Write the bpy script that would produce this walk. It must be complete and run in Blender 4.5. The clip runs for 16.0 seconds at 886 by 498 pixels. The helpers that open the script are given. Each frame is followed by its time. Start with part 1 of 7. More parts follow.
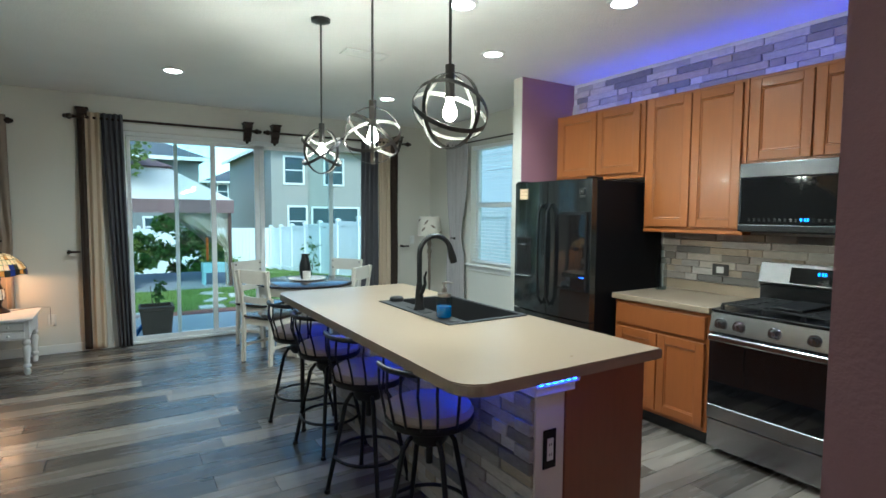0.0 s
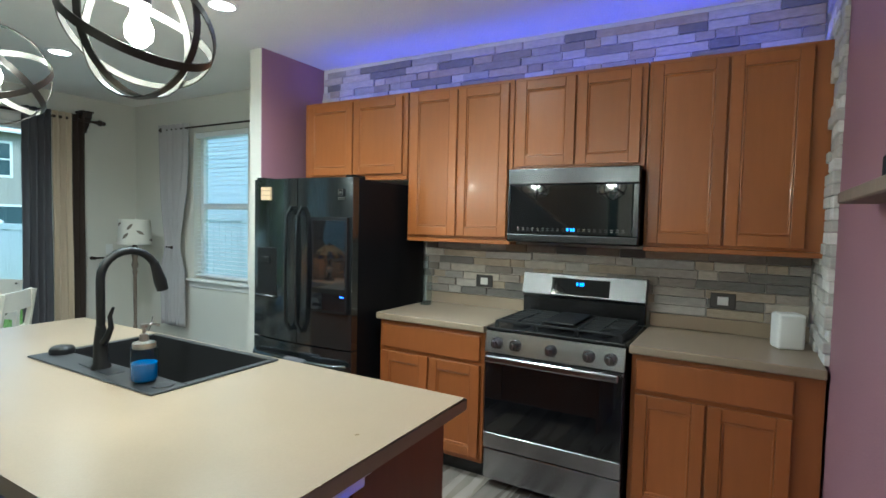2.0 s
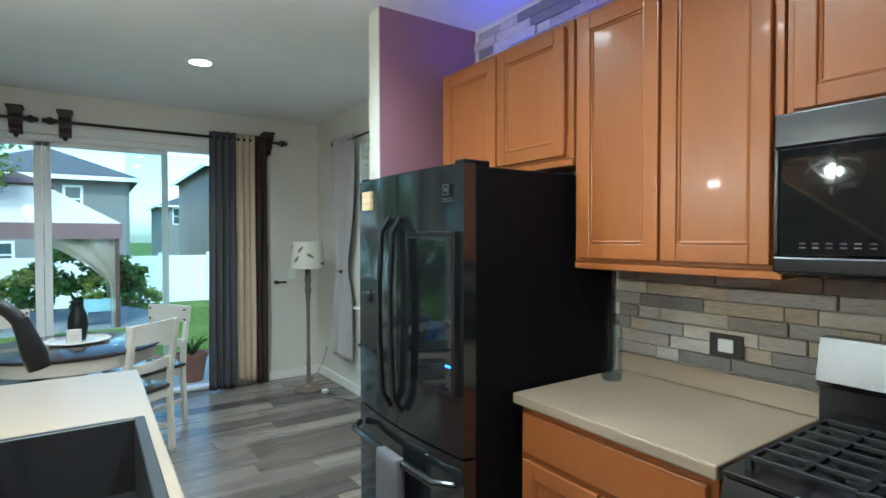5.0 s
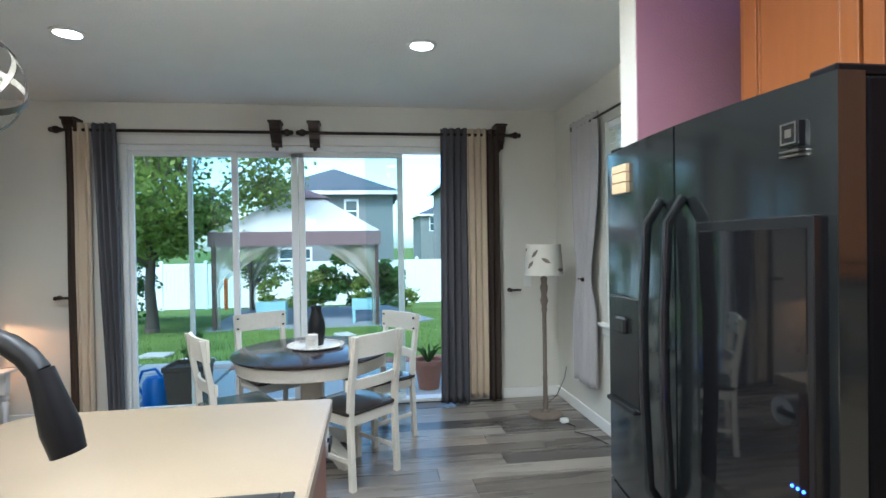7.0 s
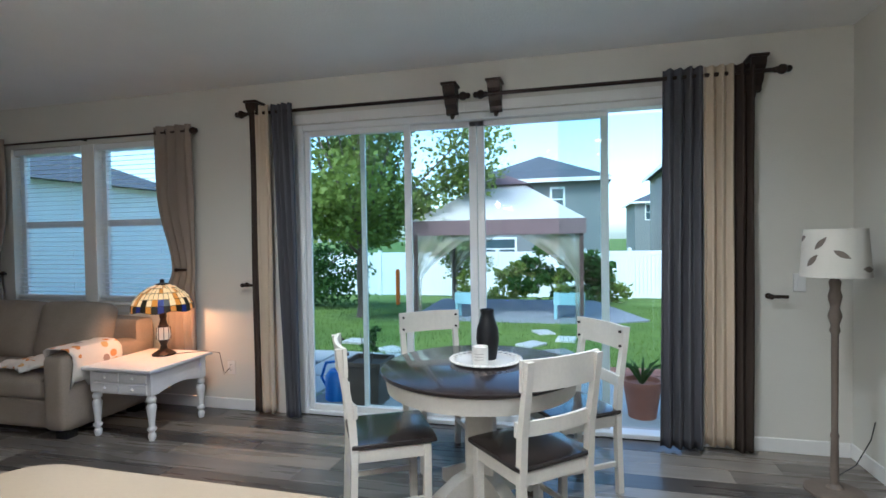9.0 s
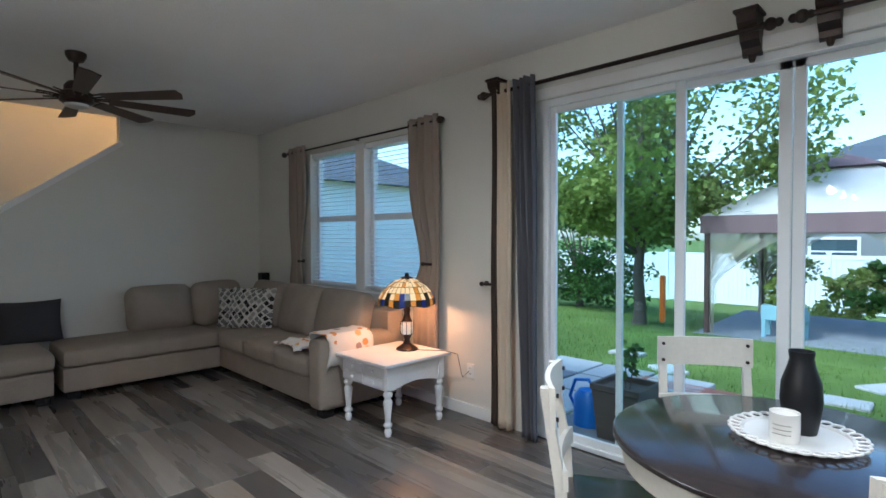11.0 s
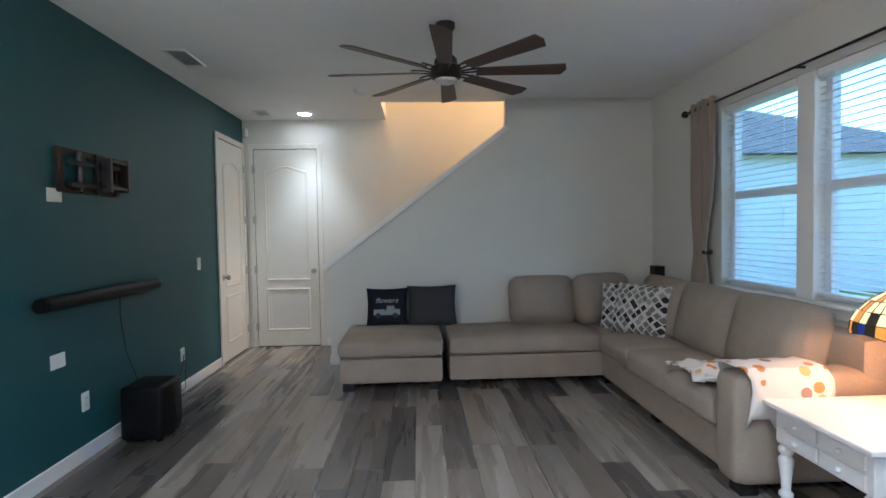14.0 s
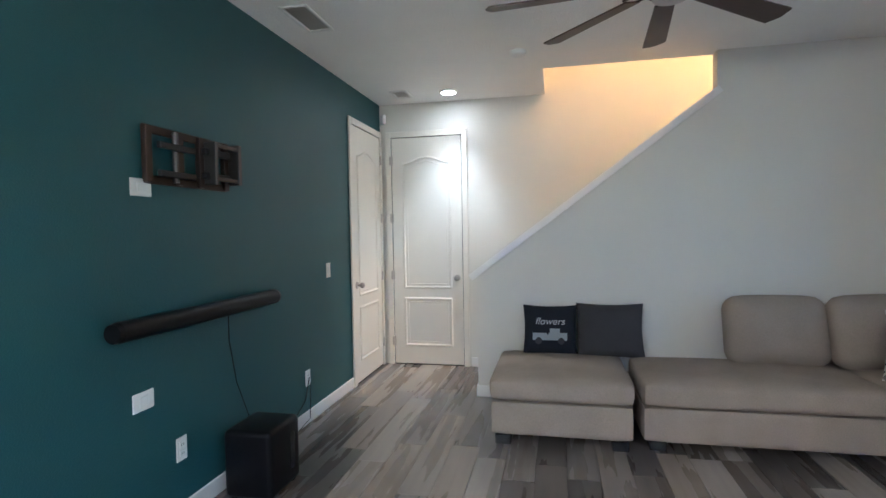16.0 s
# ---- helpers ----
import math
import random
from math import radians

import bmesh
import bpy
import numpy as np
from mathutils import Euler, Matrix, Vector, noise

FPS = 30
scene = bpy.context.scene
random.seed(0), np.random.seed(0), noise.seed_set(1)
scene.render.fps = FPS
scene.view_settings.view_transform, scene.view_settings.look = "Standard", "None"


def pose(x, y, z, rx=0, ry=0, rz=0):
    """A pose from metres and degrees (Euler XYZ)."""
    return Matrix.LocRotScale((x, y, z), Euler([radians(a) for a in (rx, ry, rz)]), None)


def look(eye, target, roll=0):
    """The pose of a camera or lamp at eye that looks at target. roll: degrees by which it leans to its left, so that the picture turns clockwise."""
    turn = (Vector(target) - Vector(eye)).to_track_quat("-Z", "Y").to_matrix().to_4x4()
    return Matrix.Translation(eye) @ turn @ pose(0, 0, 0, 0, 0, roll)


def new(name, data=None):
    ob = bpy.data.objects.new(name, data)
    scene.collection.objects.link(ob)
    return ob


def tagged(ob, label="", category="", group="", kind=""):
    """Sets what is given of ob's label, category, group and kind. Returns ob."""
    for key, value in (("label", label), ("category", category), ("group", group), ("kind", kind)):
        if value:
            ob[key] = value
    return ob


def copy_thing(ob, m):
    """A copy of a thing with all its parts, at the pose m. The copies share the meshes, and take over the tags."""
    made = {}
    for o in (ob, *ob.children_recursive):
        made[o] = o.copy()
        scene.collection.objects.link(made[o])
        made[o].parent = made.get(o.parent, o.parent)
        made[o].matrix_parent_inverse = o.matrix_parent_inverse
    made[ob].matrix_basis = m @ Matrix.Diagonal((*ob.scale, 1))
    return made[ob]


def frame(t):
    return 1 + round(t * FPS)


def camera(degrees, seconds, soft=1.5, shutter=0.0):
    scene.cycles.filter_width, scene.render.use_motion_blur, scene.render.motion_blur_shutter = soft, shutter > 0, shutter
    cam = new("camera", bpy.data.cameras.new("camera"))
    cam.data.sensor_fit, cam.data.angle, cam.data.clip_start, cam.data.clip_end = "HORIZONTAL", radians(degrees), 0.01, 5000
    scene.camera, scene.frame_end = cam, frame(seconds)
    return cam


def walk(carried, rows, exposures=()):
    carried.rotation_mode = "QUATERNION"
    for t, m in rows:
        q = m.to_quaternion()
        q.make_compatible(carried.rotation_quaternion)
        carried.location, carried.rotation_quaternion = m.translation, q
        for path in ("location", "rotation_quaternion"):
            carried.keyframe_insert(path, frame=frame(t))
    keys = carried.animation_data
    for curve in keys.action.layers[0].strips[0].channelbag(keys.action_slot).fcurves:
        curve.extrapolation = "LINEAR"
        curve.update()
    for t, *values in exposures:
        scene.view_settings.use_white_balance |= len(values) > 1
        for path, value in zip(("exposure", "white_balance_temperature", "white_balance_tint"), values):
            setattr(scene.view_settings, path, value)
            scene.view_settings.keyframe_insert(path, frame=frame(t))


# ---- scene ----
cam = camera(80.5, 16.0, soft=1.6)
PATH = [
    (0, (0.965, 0.737, 1.498), (2.013, 2.435, 1.364), 0.4),
    (0.5, (0.995, 0.929, 1.497), (2.287, 2.451, 1.368), 0.8),
    (1, (1.084, 1.104, 1.505), (2.575, 2.432, 1.381), 1.2),
    (1.5, (1.212, 1.238, 1.51), (2.859, 2.365, 1.386), 1.4),
    (2, (1.427, 1.365, 1.503), (3.156, 2.364, 1.401), 1.3),
    (2.5, (1.621, 1.482, 1.499), (3.336, 2.506, 1.406), 1.0),
    (3, (1.798, 1.606, 1.516), (3.43, 2.759, 1.429), 0.6),
    (3.5, (2.011, 1.7, 1.512), (3.514, 3.018, 1.44), 0.3),
    (4.4, (2.50, 1.80, 1.505), (3.811, 3.310, 1.447), 0.1),
    (5.3, (2.90, 2.03, 1.493), (3.90, 3.762, 1.458), -0.2),
    (6, (3.0, 2.30, 1.489), (3.705, 4.169, 1.464), -0.4),
    (6.5, (3.067, 2.429, 1.497), (3.570, 4.363, 1.471), -0.6),
    (7, (3.115, 2.645, 1.480), (3.391, 4.626, 1.459), -0.9),
    (7.5, (3.166, 2.88, 1.486), (3.223, 4.879, 1.460), -1.3),
    (8, (3.229, 3.109, 1.485), (3.107, 5.104, 1.438), -1.4),
    (10.5, (3.182, 4.285, 1.382), (1.996, 5.895, 1.354), 0.1),
    (11, (3.118, 4.409, 1.43), (1.70, 5.818, 1.383), -0.1),
    (11.5, (3.004, 4.591, 1.468), (1.388, 5.765, 1.384), -0.3),
    (12, (2.863, 4.747, 1.45), (1.105, 5.686, 1.375), -0.6),
    (12.5, (2.697, 4.862, 1.43), (0.834, 5.576, 1.353), -0.8),
    (13, (2.549, 4.973, 1.43), (0.61, 5.454, 1.339), -1.0),
    (13.5, (2.355, 5.0, 1.395), (0.374, 5.272, 1.318), -1.0),
    (14, (2.115, 5.0, 1.384), (0.119, 5.092, 1.312), -1.0),
    (14.5, (1.866, 4.991, 1.371), (-0.132, 4.95, 1.302), -1.0),
    (15, (1.572, 4.95, 1.391), (-0.42, 4.788, 1.324), -1.1),
    (15.5, (1.302, 4.871, 1.384), (-0.674, 4.575, 1.315), -1.2),
    (16, (1.007, 4.725, 1.407), (-0.946, 4.302, 1.338), -1.0),
]

walk(cam, [(t, look(eye, target, roll)) for t, eye, target, roll in PATH], [(0, 1.5, 5250, -9), (4, 1.5, 5200, -9), (6.5, 1.8, 5250, -1), (8, 1.65, 5350, 5), (10.5, 1.6, 5250, 5), (12.5, 2.15, 5150, 4), (14, 2.38, 5050, 5), (16, 2.85, 5050, 6)])

# ---- sky, sun and lamps ----
world = bpy.data.worlds.new("sky")
scene.world = world
world.use_nodes = True
sky = world.node_tree.nodes.new("ShaderNodeTexSky")
sky.sky_type, sky.sun_disc = "NISHITA", False
sky.sun_elevation, sky.sun_rotation = radians(48), radians(200)
sky.dust_density, sky.ozone_density = 1.6, 1.2
world.node_tree.links.new(sky.outputs[0], world.node_tree.nodes["Background"].inputs[0])
world.node_tree.nodes["Background"].inputs[1].default_value = 0.15

sun_data = bpy.data.lights.new("sun", "SUN")
sun_data.energy, sun_data.angle, sun_data.color = 1.0, radians(14), (1.0, 0.96, 0.9)
sun = new("sun", sun_data)
sun.matrix_basis = pose(0, 0, 20, 42, 0, -20)


def lamp(kind, at, watts, colour, size=0.1, rx=0, spot=0, size_y=None):
    d = bpy.data.lights.new("lamp", kind)
    d.energy, d.color = watts, colour
    if kind == "AREA":
        d.shape, d.size = ("RECTANGLE", size) if size_y else ("DISK", size)
        if size_y:
            d.size_y = size_y
    else:
        d.shadow_soft_size = size
    if spot:
        d.spot_size, d.spot_blend = radians(spot), 1.0
    ob = new("lamp_light", d)
    ob.matrix_basis = pose(*at, rx, 0, 0)
    return ob


WARM, SOFT = (1.0, 0.80, 0.58), (1.0, 0.97, 0.93)
CANS = [(1.40, 5.96), (3.46, 5.95), (3.46, 4.06), (2.73, 3.39), (3.50, 2.86), (-3.96, 3.73)]
for cx, cy in CANS:
    lamp("SPOT", (cx, cy, 2.715), 19 if cx < 0 else 39, SOFT, 0.06, 0, 84 if cx < 0 else 150)
PENDANTS = [(2.10, 4.09), (2.09, 3.26), (2.08, 2.50)]
for px, py in PENDANTS:
    lamp("POINT", (px, py, 1.90), 11, (1.0, 0.88, 0.72), 0.035)
lamp("POINT", (-0.04, 7.14, 0.95), 5, (1.0, 0.5, 0.24), 0.04)
lamp("POINT", (-3.90, 6.6, 4.6), 34, (1.0, 0.54, 0.24), 0.12)
# blue strips: under the island top, and along the top of the wall cabinets
lamp("AREA", (2.24, 3.35, 0.872), 3, (0.02, 0.06, 1.0), 0.05, 0, 0, 2.1)
lamp("AREA", (4.60, 2.72, 2.42), 1.9, (0.06, 0.08, 1.0), 0.05, 180, 0, 3.2)
# ---- mesh helpers ----
def finish(bm, name, mat, parent=None, smooth=False, m=None):
    me = bpy.data.meshes.new(name)
    bmesh.ops.recalc_face_normals(bm, faces=bm.faces)
    bm.to_mesh(me)
    bm.free()
    me.materials.append(mat)
    if smooth:
        me.shade_smooth()
        me.set_sharp_from_angle(angle=radians(40))
    ob = new(name, me)
    if parent:
        ob.parent = parent
    if m is not None:
        ob.matrix_basis = m
    return ob


def box(bm, x0, x1, y0, y1, z0, z1, bevel=0.0, seg=1):
    m = Matrix.Translation(((x0 + x1) / 2, (y0 + y1) / 2, (z0 + z1) / 2)) @ Matrix.Diagonal((abs(x1 - x0), abs(y1 - y0), abs(z1 - z0), 1))
    vs = bmesh.ops.create_cube(bm, size=1, matrix=m)["verts"]
    if bevel:
        es = {e for v in vs for e in v.link_edges}
        bmesh.ops.bevel(bm, geom=list(es), offset=bevel, segments=seg, affect="EDGES", profile=0.5)
    return vs


def soft_box(bm, x0, x1, y0, y1, z0, z1, r=0.05, bulge=(0, 0, 0), cuts=9):
    """A padded block with round edges; bulge: how far each pair of faces swells."""
    c = Vector(((x0 + x1) / 2, (y0 + y1) / 2, (z0 + z1) / 2))
    h = Vector((abs(x1 - x0) / 2, abs(y1 - y0) / 2, abs(z1 - z0) / 2))
    tmp = bmesh.new()
    bmesh.ops.create_cube(tmp, size=2)
    bmesh.ops.subdivide_edges(tmp, edges=tmp.edges[:], cuts=cuts, use_grid_fill=True)
    for v in tmp.verts:
        n = v.co.copy()
        p = Vector([n[i] * h[i] for i in range(3)])
        q = Vector([max(-(h[i] - r), min(h[i] - r, p[i])) for i in range(3)])
        d = p - q
        if d.length > 1e-6:
            p = q + d.normalized() * r
        for i in range(3):
            j, k = (i + 1) % 3, (i + 2) % 3
            p[i] += bulge[i] * (1 if n[i] > 0 else -1) * abs(n[i]) * (1 - n[j] ** 2) * (1 - n[k] ** 2)
        v.co = p + c
    me = bpy.data.meshes.new("tmp")
    tmp.to_mesh(me)
    tmp.free()
    bm.from_mesh(me)
    bpy.data.meshes.remove(me)


def rod(bm, a, b, r, r2=None, n=12, caps=True):
    a, b = Vector(a), Vector(b)
    d = b - a
    m = Matrix.Translation((a + b) / 2) @ d.to_track_quat("Z", "Y").to_matrix().to_4x4()
    return bmesh.ops.create_cone(bm, cap_ends=caps, segments=n, radius1=r, radius2=r if r2 is None else r2, depth=d.length, matrix=m)["verts"]


def tube(bm, pts, r, n=8, closed=False, flat=1.0, up=None):
    """A tube through pts; r a number or one a point; flat squeezes its section along the second side."""
    pts = [Vector(p) for p in pts]
    k = len(pts)
    rings = []
    prev = None
    for i, p in enumerate(pts):
        t = (pts[(i + 1) % k] - pts[i - 1]) if closed else (pts[min(i + 1, k - 1)] - pts[max(i - 1, 0)])
        t.normalize()
        if up is not None:
            s = t.cross(Vector(up))
        elif prev is None:
            s = t.orthogonal()
        else:
            s = prev - t * prev.dot(t)
        if s.length < 1e-6:
            s = t.orthogonal()
        s.normalize()
        prev = s
        w = t.cross(s)
        rr = r[i] if isinstance(r, (list, tuple)) else r
        rings.append([bm.verts.new(p + s * rr * math.cos(2 * math.pi * j / n) + w * rr * flat * math.sin(2 * math.pi * j / n)) for j in range(n)])
    for i in range(k if closed else k - 1):
        a, b = rings[i], rings[(i + 1) % k]
        for j in range(n):
            bm.faces.new((a[j], a[(j + 1) % n], b[(j + 1) % n], b[j]))
    if not closed:
        bm.faces.new(rings[0])
        bm.faces.new(rings[-1])


def lathe(bm, profile, at=(0, 0, 0), n=24):
    """Turned shape: profile of (radius, height)."""
    at = Vector(at)
    rings = [[bm.verts.new(at + Vector((max(r, 1e-4) * math.cos(2 * math.pi * j / n), max(r, 1e-4) * math.sin(2 * math.pi * j / n), z))) for j in range(n)] for r, z in profile]
    for a, b in zip(rings, rings[1:]):
        for j in range(n):
            bm.faces.new((a[j], a[(j + 1) % n], b[(j + 1) % n], b[j]))
    if profile[0][0] > 1e-3:
        bm.faces.new(rings[0][::-1])
    if profile[-1][0] > 1e-3:
        bm.faces.new(rings[-1])


def prism(bm, poly, axis, a, b):
    """Extrude a polygon of (u, v) along axis from a to b. axis x: (y, z); y: (x, z); z: (x, y)."""
    def at(u, v, w):
        return {"x": (w, u, v), "y": (u, w, v), "z": (u, v, w)}[axis]
    va = [bm.verts.new(at(u, v, a)) for u, v in poly]
    vb = [bm.verts.new(at(u, v, b)) for u, v in poly]
    bm.faces.new(va)
    bm.faces.new(vb[::-1])
    for i in range(len(poly)):
        j = (i + 1) % len(poly)
        bm.faces.new((va[i], va[j], vb[j], vb[i]))


def thing(name, label, category, at=(0, 0, 0), rz=0, group="", kind=""):
    ob = new(name)
    ob.empty_display_size = 0.1
    ob.matrix_basis = pose(*at, 0, 0, rz)
    return tagged(ob, label, category, group, kind)


def part(parent, name, mat, build, smooth=False, label="", m=None):
    bm = bmesh.new()
    build(bm)
    ob = finish(bm, name, mat, parent, smooth, m)
    if label:
        ob["label"] = label
    return ob


def setting(name, mat, build, label="", smooth=False):
    bm = bmesh.new()
    build(bm)
    return tagged(finish(bm, name, mat, None, smooth), label, name.split("_")[0], "", "structure")


# ---- materials ----
def material(name, base, rough=0.5, metal=0.0, spots=0.08, scale=6.0, grain=0.0, grain_scale=80.0, bump=0.0, bump_scale=60.0, stretch=(1, 1, 1), rand=0.0, spec=0.5, other=None, coat=0.0, rough_var=0.0):
    """Noise at two scales over a base colour, fine relief, and a variation from object to object."""
    mat = bpy.data.materials.new(name)
    mat.use_nodes = True
    nt = mat.node_tree
    L = nt.links.new
    p = nt.nodes["Principled BSDF"]
    p.inputs["Roughness"].default_value = rough
    p.inputs["Metallic"].default_value = metal
    p.inputs["Specular IOR Level"].default_value = spec
    p.inputs["Coat Weight"].default_value = coat
    geo = nt.nodes.new("ShaderNodeTexCoord")
    mp = nt.nodes.new("ShaderNodeMapping")
    mp.inputs["Scale"].default_value = stretch
    L(geo.outputs["Object"], mp.inputs["Vector"])
    n1 = nt.nodes.new("ShaderNodeTexNoise")
    n1.inputs["Scale"].default_value = scale
    n1.inputs["Detail"].default_value = 4
    n2 = nt.nodes.new("ShaderNodeTexNoise")
    n2.inputs["Scale"].default_value = grain_scale
    n2.inputs["Detail"].default_value = 3
    L(mp.outputs[0], n1.inputs["Vector"])
    L(mp.outputs[0], n2.inputs["Vector"])
    info = nt.nodes.new("ShaderNodeObjectInfo")
    if rand:
        off = nt.nodes.new("ShaderNodeVectorMath")
        off.operation = "SCALE"
        off.inputs[0].default_value = (37, 53, 71)
        L(info.outputs["Random"], off.inputs["Scale"])
        add = nt.nodes.new("ShaderNodeVectorMath")
        L(mp.outputs[0], add.inputs[0])
        L(off.outputs[0], add.inputs[1])
        L(add.outputs[0], n1.inputs["Vector"])
        L(add.outputs[0], n2.inputs["Vector"])
    mix = nt.nodes.new("ShaderNodeMix")
    mix.data_type = "RGBA"
    b = Vector(base)
    mix.inputs[6].default_value = (*(b * (1 - spots * 1.6)), 1)
    mix.inputs[7].default_value = (*(Vector(other) if other else b * (1 + spots * 1.2)), 1)
    L(n1.outputs["Fac"], mix.inputs[0])
    col = mix.outputs[2]

    def scaled(col, source, amount):
        mr = nt.nodes.new("ShaderNodeMapRange")
        mr.inputs[3].default_value, mr.inputs[4].default_value = 1 - amount, 1 + amount
        L(source, mr.inputs[0])
        mul = nt.nodes.new("ShaderNodeMix")
        mul.data_type, mul.blend_type = "RGBA", "MULTIPLY"
        mul.inputs[0].default_value = 1
        L(col, mul.inputs[6])
        L(mr.outputs[0], mul.inputs[7])
        return mul.outputs[2]
    if grain:
        col = scaled(col, n2.outputs["Fac"], grain)
    if rand:
        col = scaled(col, info.outputs["Random"], rand)
    L(col, p.inputs["Base Color"])
    if rough_var:
        mr = nt.nodes.new("ShaderNodeMapRange")
        mr.inputs[3].default_value, mr.inputs[4].default_value = max(0, rough - rough_var), rough + rough_var
        L(n1.outputs["Fac"], mr.inputs[0])
        L(mr.outputs[0], p.inputs["Roughness"])
    if bump:
        n3 = nt.nodes.new("ShaderNodeTexNoise")
        n3.inputs["Scale"].default_value = bump_scale
        n3.inputs["Detail"].default_value = 4
        L(mp.outputs[0], n3.inputs["Vector"])
        bp = nt.nodes.new("ShaderNodeBump")
        bp.inputs["Strength"].default_value = bump
        bp.inputs["Distance"].default_value = 0.01
        L(n3.outputs["Fac"], bp.inputs["Height"])
        L(bp.outputs[0], p.inputs["Normal"])
    return mat


def choice(name, colours, rough=0.6, grain=0.2, grain_scale=30.0, stretch=(1, 1, 1), bump=0.3, bump_scale=40.0, spots=0.0):
    """Pieces that take one of several colours by their random number, with grain."""
    mat = material(name, (0.5, 0.5, 0.5), rough, 0, spots, 7, grain, grain_scale, bump, bump_scale, stretch, rand=0.12, rough_var=0.1)
    nt = mat.node_tree
    L = nt.links.new
    ramp = nt.nodes.new("ShaderNodeValToRGB")
    ramp.color_ramp.interpolation = "CONSTANT"
    els = ramp.color_ramp.elements
    while len(els) < len(colours):
        els.new(1)
    for i, c in enumerate(colours):
        els[i].position = i / len(colours)
        els[i].color = (*c, 1)
    info = next(n for n in nt.nodes if n.type == "OBJECT_INFO")
    L(info.outputs["Random"], ramp.inputs[0])
    mul = nt.nodes.new("ShaderNodeMix")
    mul.data_type, mul.blend_type = "RGBA", "MULTIPLY"
    mul.inputs[0].default_value = 1
    p = nt.nodes["Principled BSDF"]
    src = p.inputs["Base Color"].links[0].from_socket
    two = nt.nodes.new("ShaderNodeMix")
    two.data_type, two.blend_type = "RGBA", "MULTIPLY"
    two.inputs[0].default_value = 1
    two.inputs[7].default_value = (2, 2, 2, 1)
    two.clamp_result = False
    L(src, two.inputs[6])
    L(two.outputs[2], mul.inputs[6])
    L(ramp.outputs[0], mul.inputs[7])
    L(mul.outputs[2], p.inputs["Base Color"])
    return mat


def glow(name, colour, strength):
    mat = bpy.data.materials.new(name)
    mat.use_nodes = True
    p = mat.node_tree.nodes["Principled BSDF"]
    p.inputs["Base Color"].default_value = (*colour, 1)
    p.inputs["Emission Color"].default_value = (*colour, 1)
    p.inputs["Emission Strength"].default_value = strength
    return mat


def pane_glass(name, tint=(0.92, 0.98, 0.97), gloss=1.0):
    mat = bpy.data.materials.new(name)
    mat.use_nodes = True
    nt = mat.node_tree
    L = nt.links.new
    nt.nodes.remove(nt.nodes["Principled BSDF"])
    tr = nt.nodes.new("ShaderNodeBsdfTransparent")
    tr.inputs[0].default_value = (*tint, 1)
    gl = nt.nodes.new("ShaderNodeBsdfGlossy")
    gl.inputs["Roughness"].default_value = 0.01
    lw = nt.nodes.new("ShaderNodeLayerWeight")
    lw.inputs[0].default_value = 0.5
    pw = nt.nodes.new("ShaderNodeMath")
    pw.operation = "POWER"
    pw.inputs[1].default_value = 5
    L(lw.outputs["Facing"], pw.inputs[0])
    fr = nt.nodes.new("ShaderNodeMath")
    fr.operation = "MULTIPLY_ADD"
    fr.inputs[1].default_value, fr.inputs[2].default_value = 0.6, 0.03
    L(pw.outputs[0], fr.inputs[0])
    mx = nt.nodes.new("ShaderNodeMixShader")
    L(fr.outputs[0], mx.inputs[0])
    L(tr.outputs[0], mx.inputs[1])
    L(gl.outputs[0], mx.inputs[2])
    L(mx.outputs[0], nt.nodes["Material Output"].inputs[0])
    return mat


def netting(name, colour, cover):
    mat = bpy.data.materials.new(name)
    mat.use_nodes = True
    nt = mat.node_tree
    p = nt.nodes["Principled BSDF"]
    p.inputs["Base Color"].default_value = (*colour, 1)
    p.inputs["Alpha"].default_value = cover
    p.inputs["Roughness"].default_value = 0.9
    return mat


def leaf_material(name, base, other):
    mat = material(name, base, 0.55, 0, 0.3, 1.2, 0.3, 8, other=other, spec=0.3)
    nt = mat.node_tree
    p = nt.nodes["Principled BSDF"]
    tl_ = nt.nodes.new("ShaderNodeBsdfTranslucent")
    nt.links.new(p.inputs["Base Color"].links[0].from_socket, tl_.inputs[0])
    mx_ = nt.nodes.new("ShaderNodeMixShader")
    mx_.inputs[0].default_value = 0.45
    nt.links.new(p.outputs[0], mx_.inputs[1])
    nt.links.new(tl_.outputs[0], mx_.inputs[2])
    nt.links.new(mx_.outputs[0], nt.nodes["Material Output"].inputs[0])
    return mat


WALL = material("greige_wall_paint", (0.67, 0.65, 0.585), 0.55, 0, 0.03, 2, 0.03, 200, 0.25, 140)
TEAL = material("teal_wall_paint", (0.018, 0.082, 0.092), 0.5, 0, 0.06, 2, 0.05, 200, 0.3, 140)
PURPLE = material("mauve_wall_paint", (0.30, 0.155, 0.195), 0.55, 0, 0.04, 2, 0.03, 200, 0.25, 140)
CEIL = material("ceiling_paint", (0.86, 0.85, 0.825), 0.8, 0, 0.03, 3, 0.03, 120, 0.6, 90)
TRIM = material("white_trim_paint", (0.78, 0.77, 0.74), 0.35, 0, 0.02, 4, 0.02, 100)
DOORW = material("door_white_paint", (0.72, 0.69, 0.61), 0.4, 0, 0.02, 4, 0.02, 100)
VINYL = material("white_vinyl", (0.80, 0.81, 0.80), 0.35, 0, 0.02, 3)
WOOD = material("maple_cabinet", (0.31, 0.104, 0.026), 0.32, 0, 0.14, 3, 0.10, 40, 0.04, 60, (1, 1, 0.12), rand=0.06, coat=0.15)
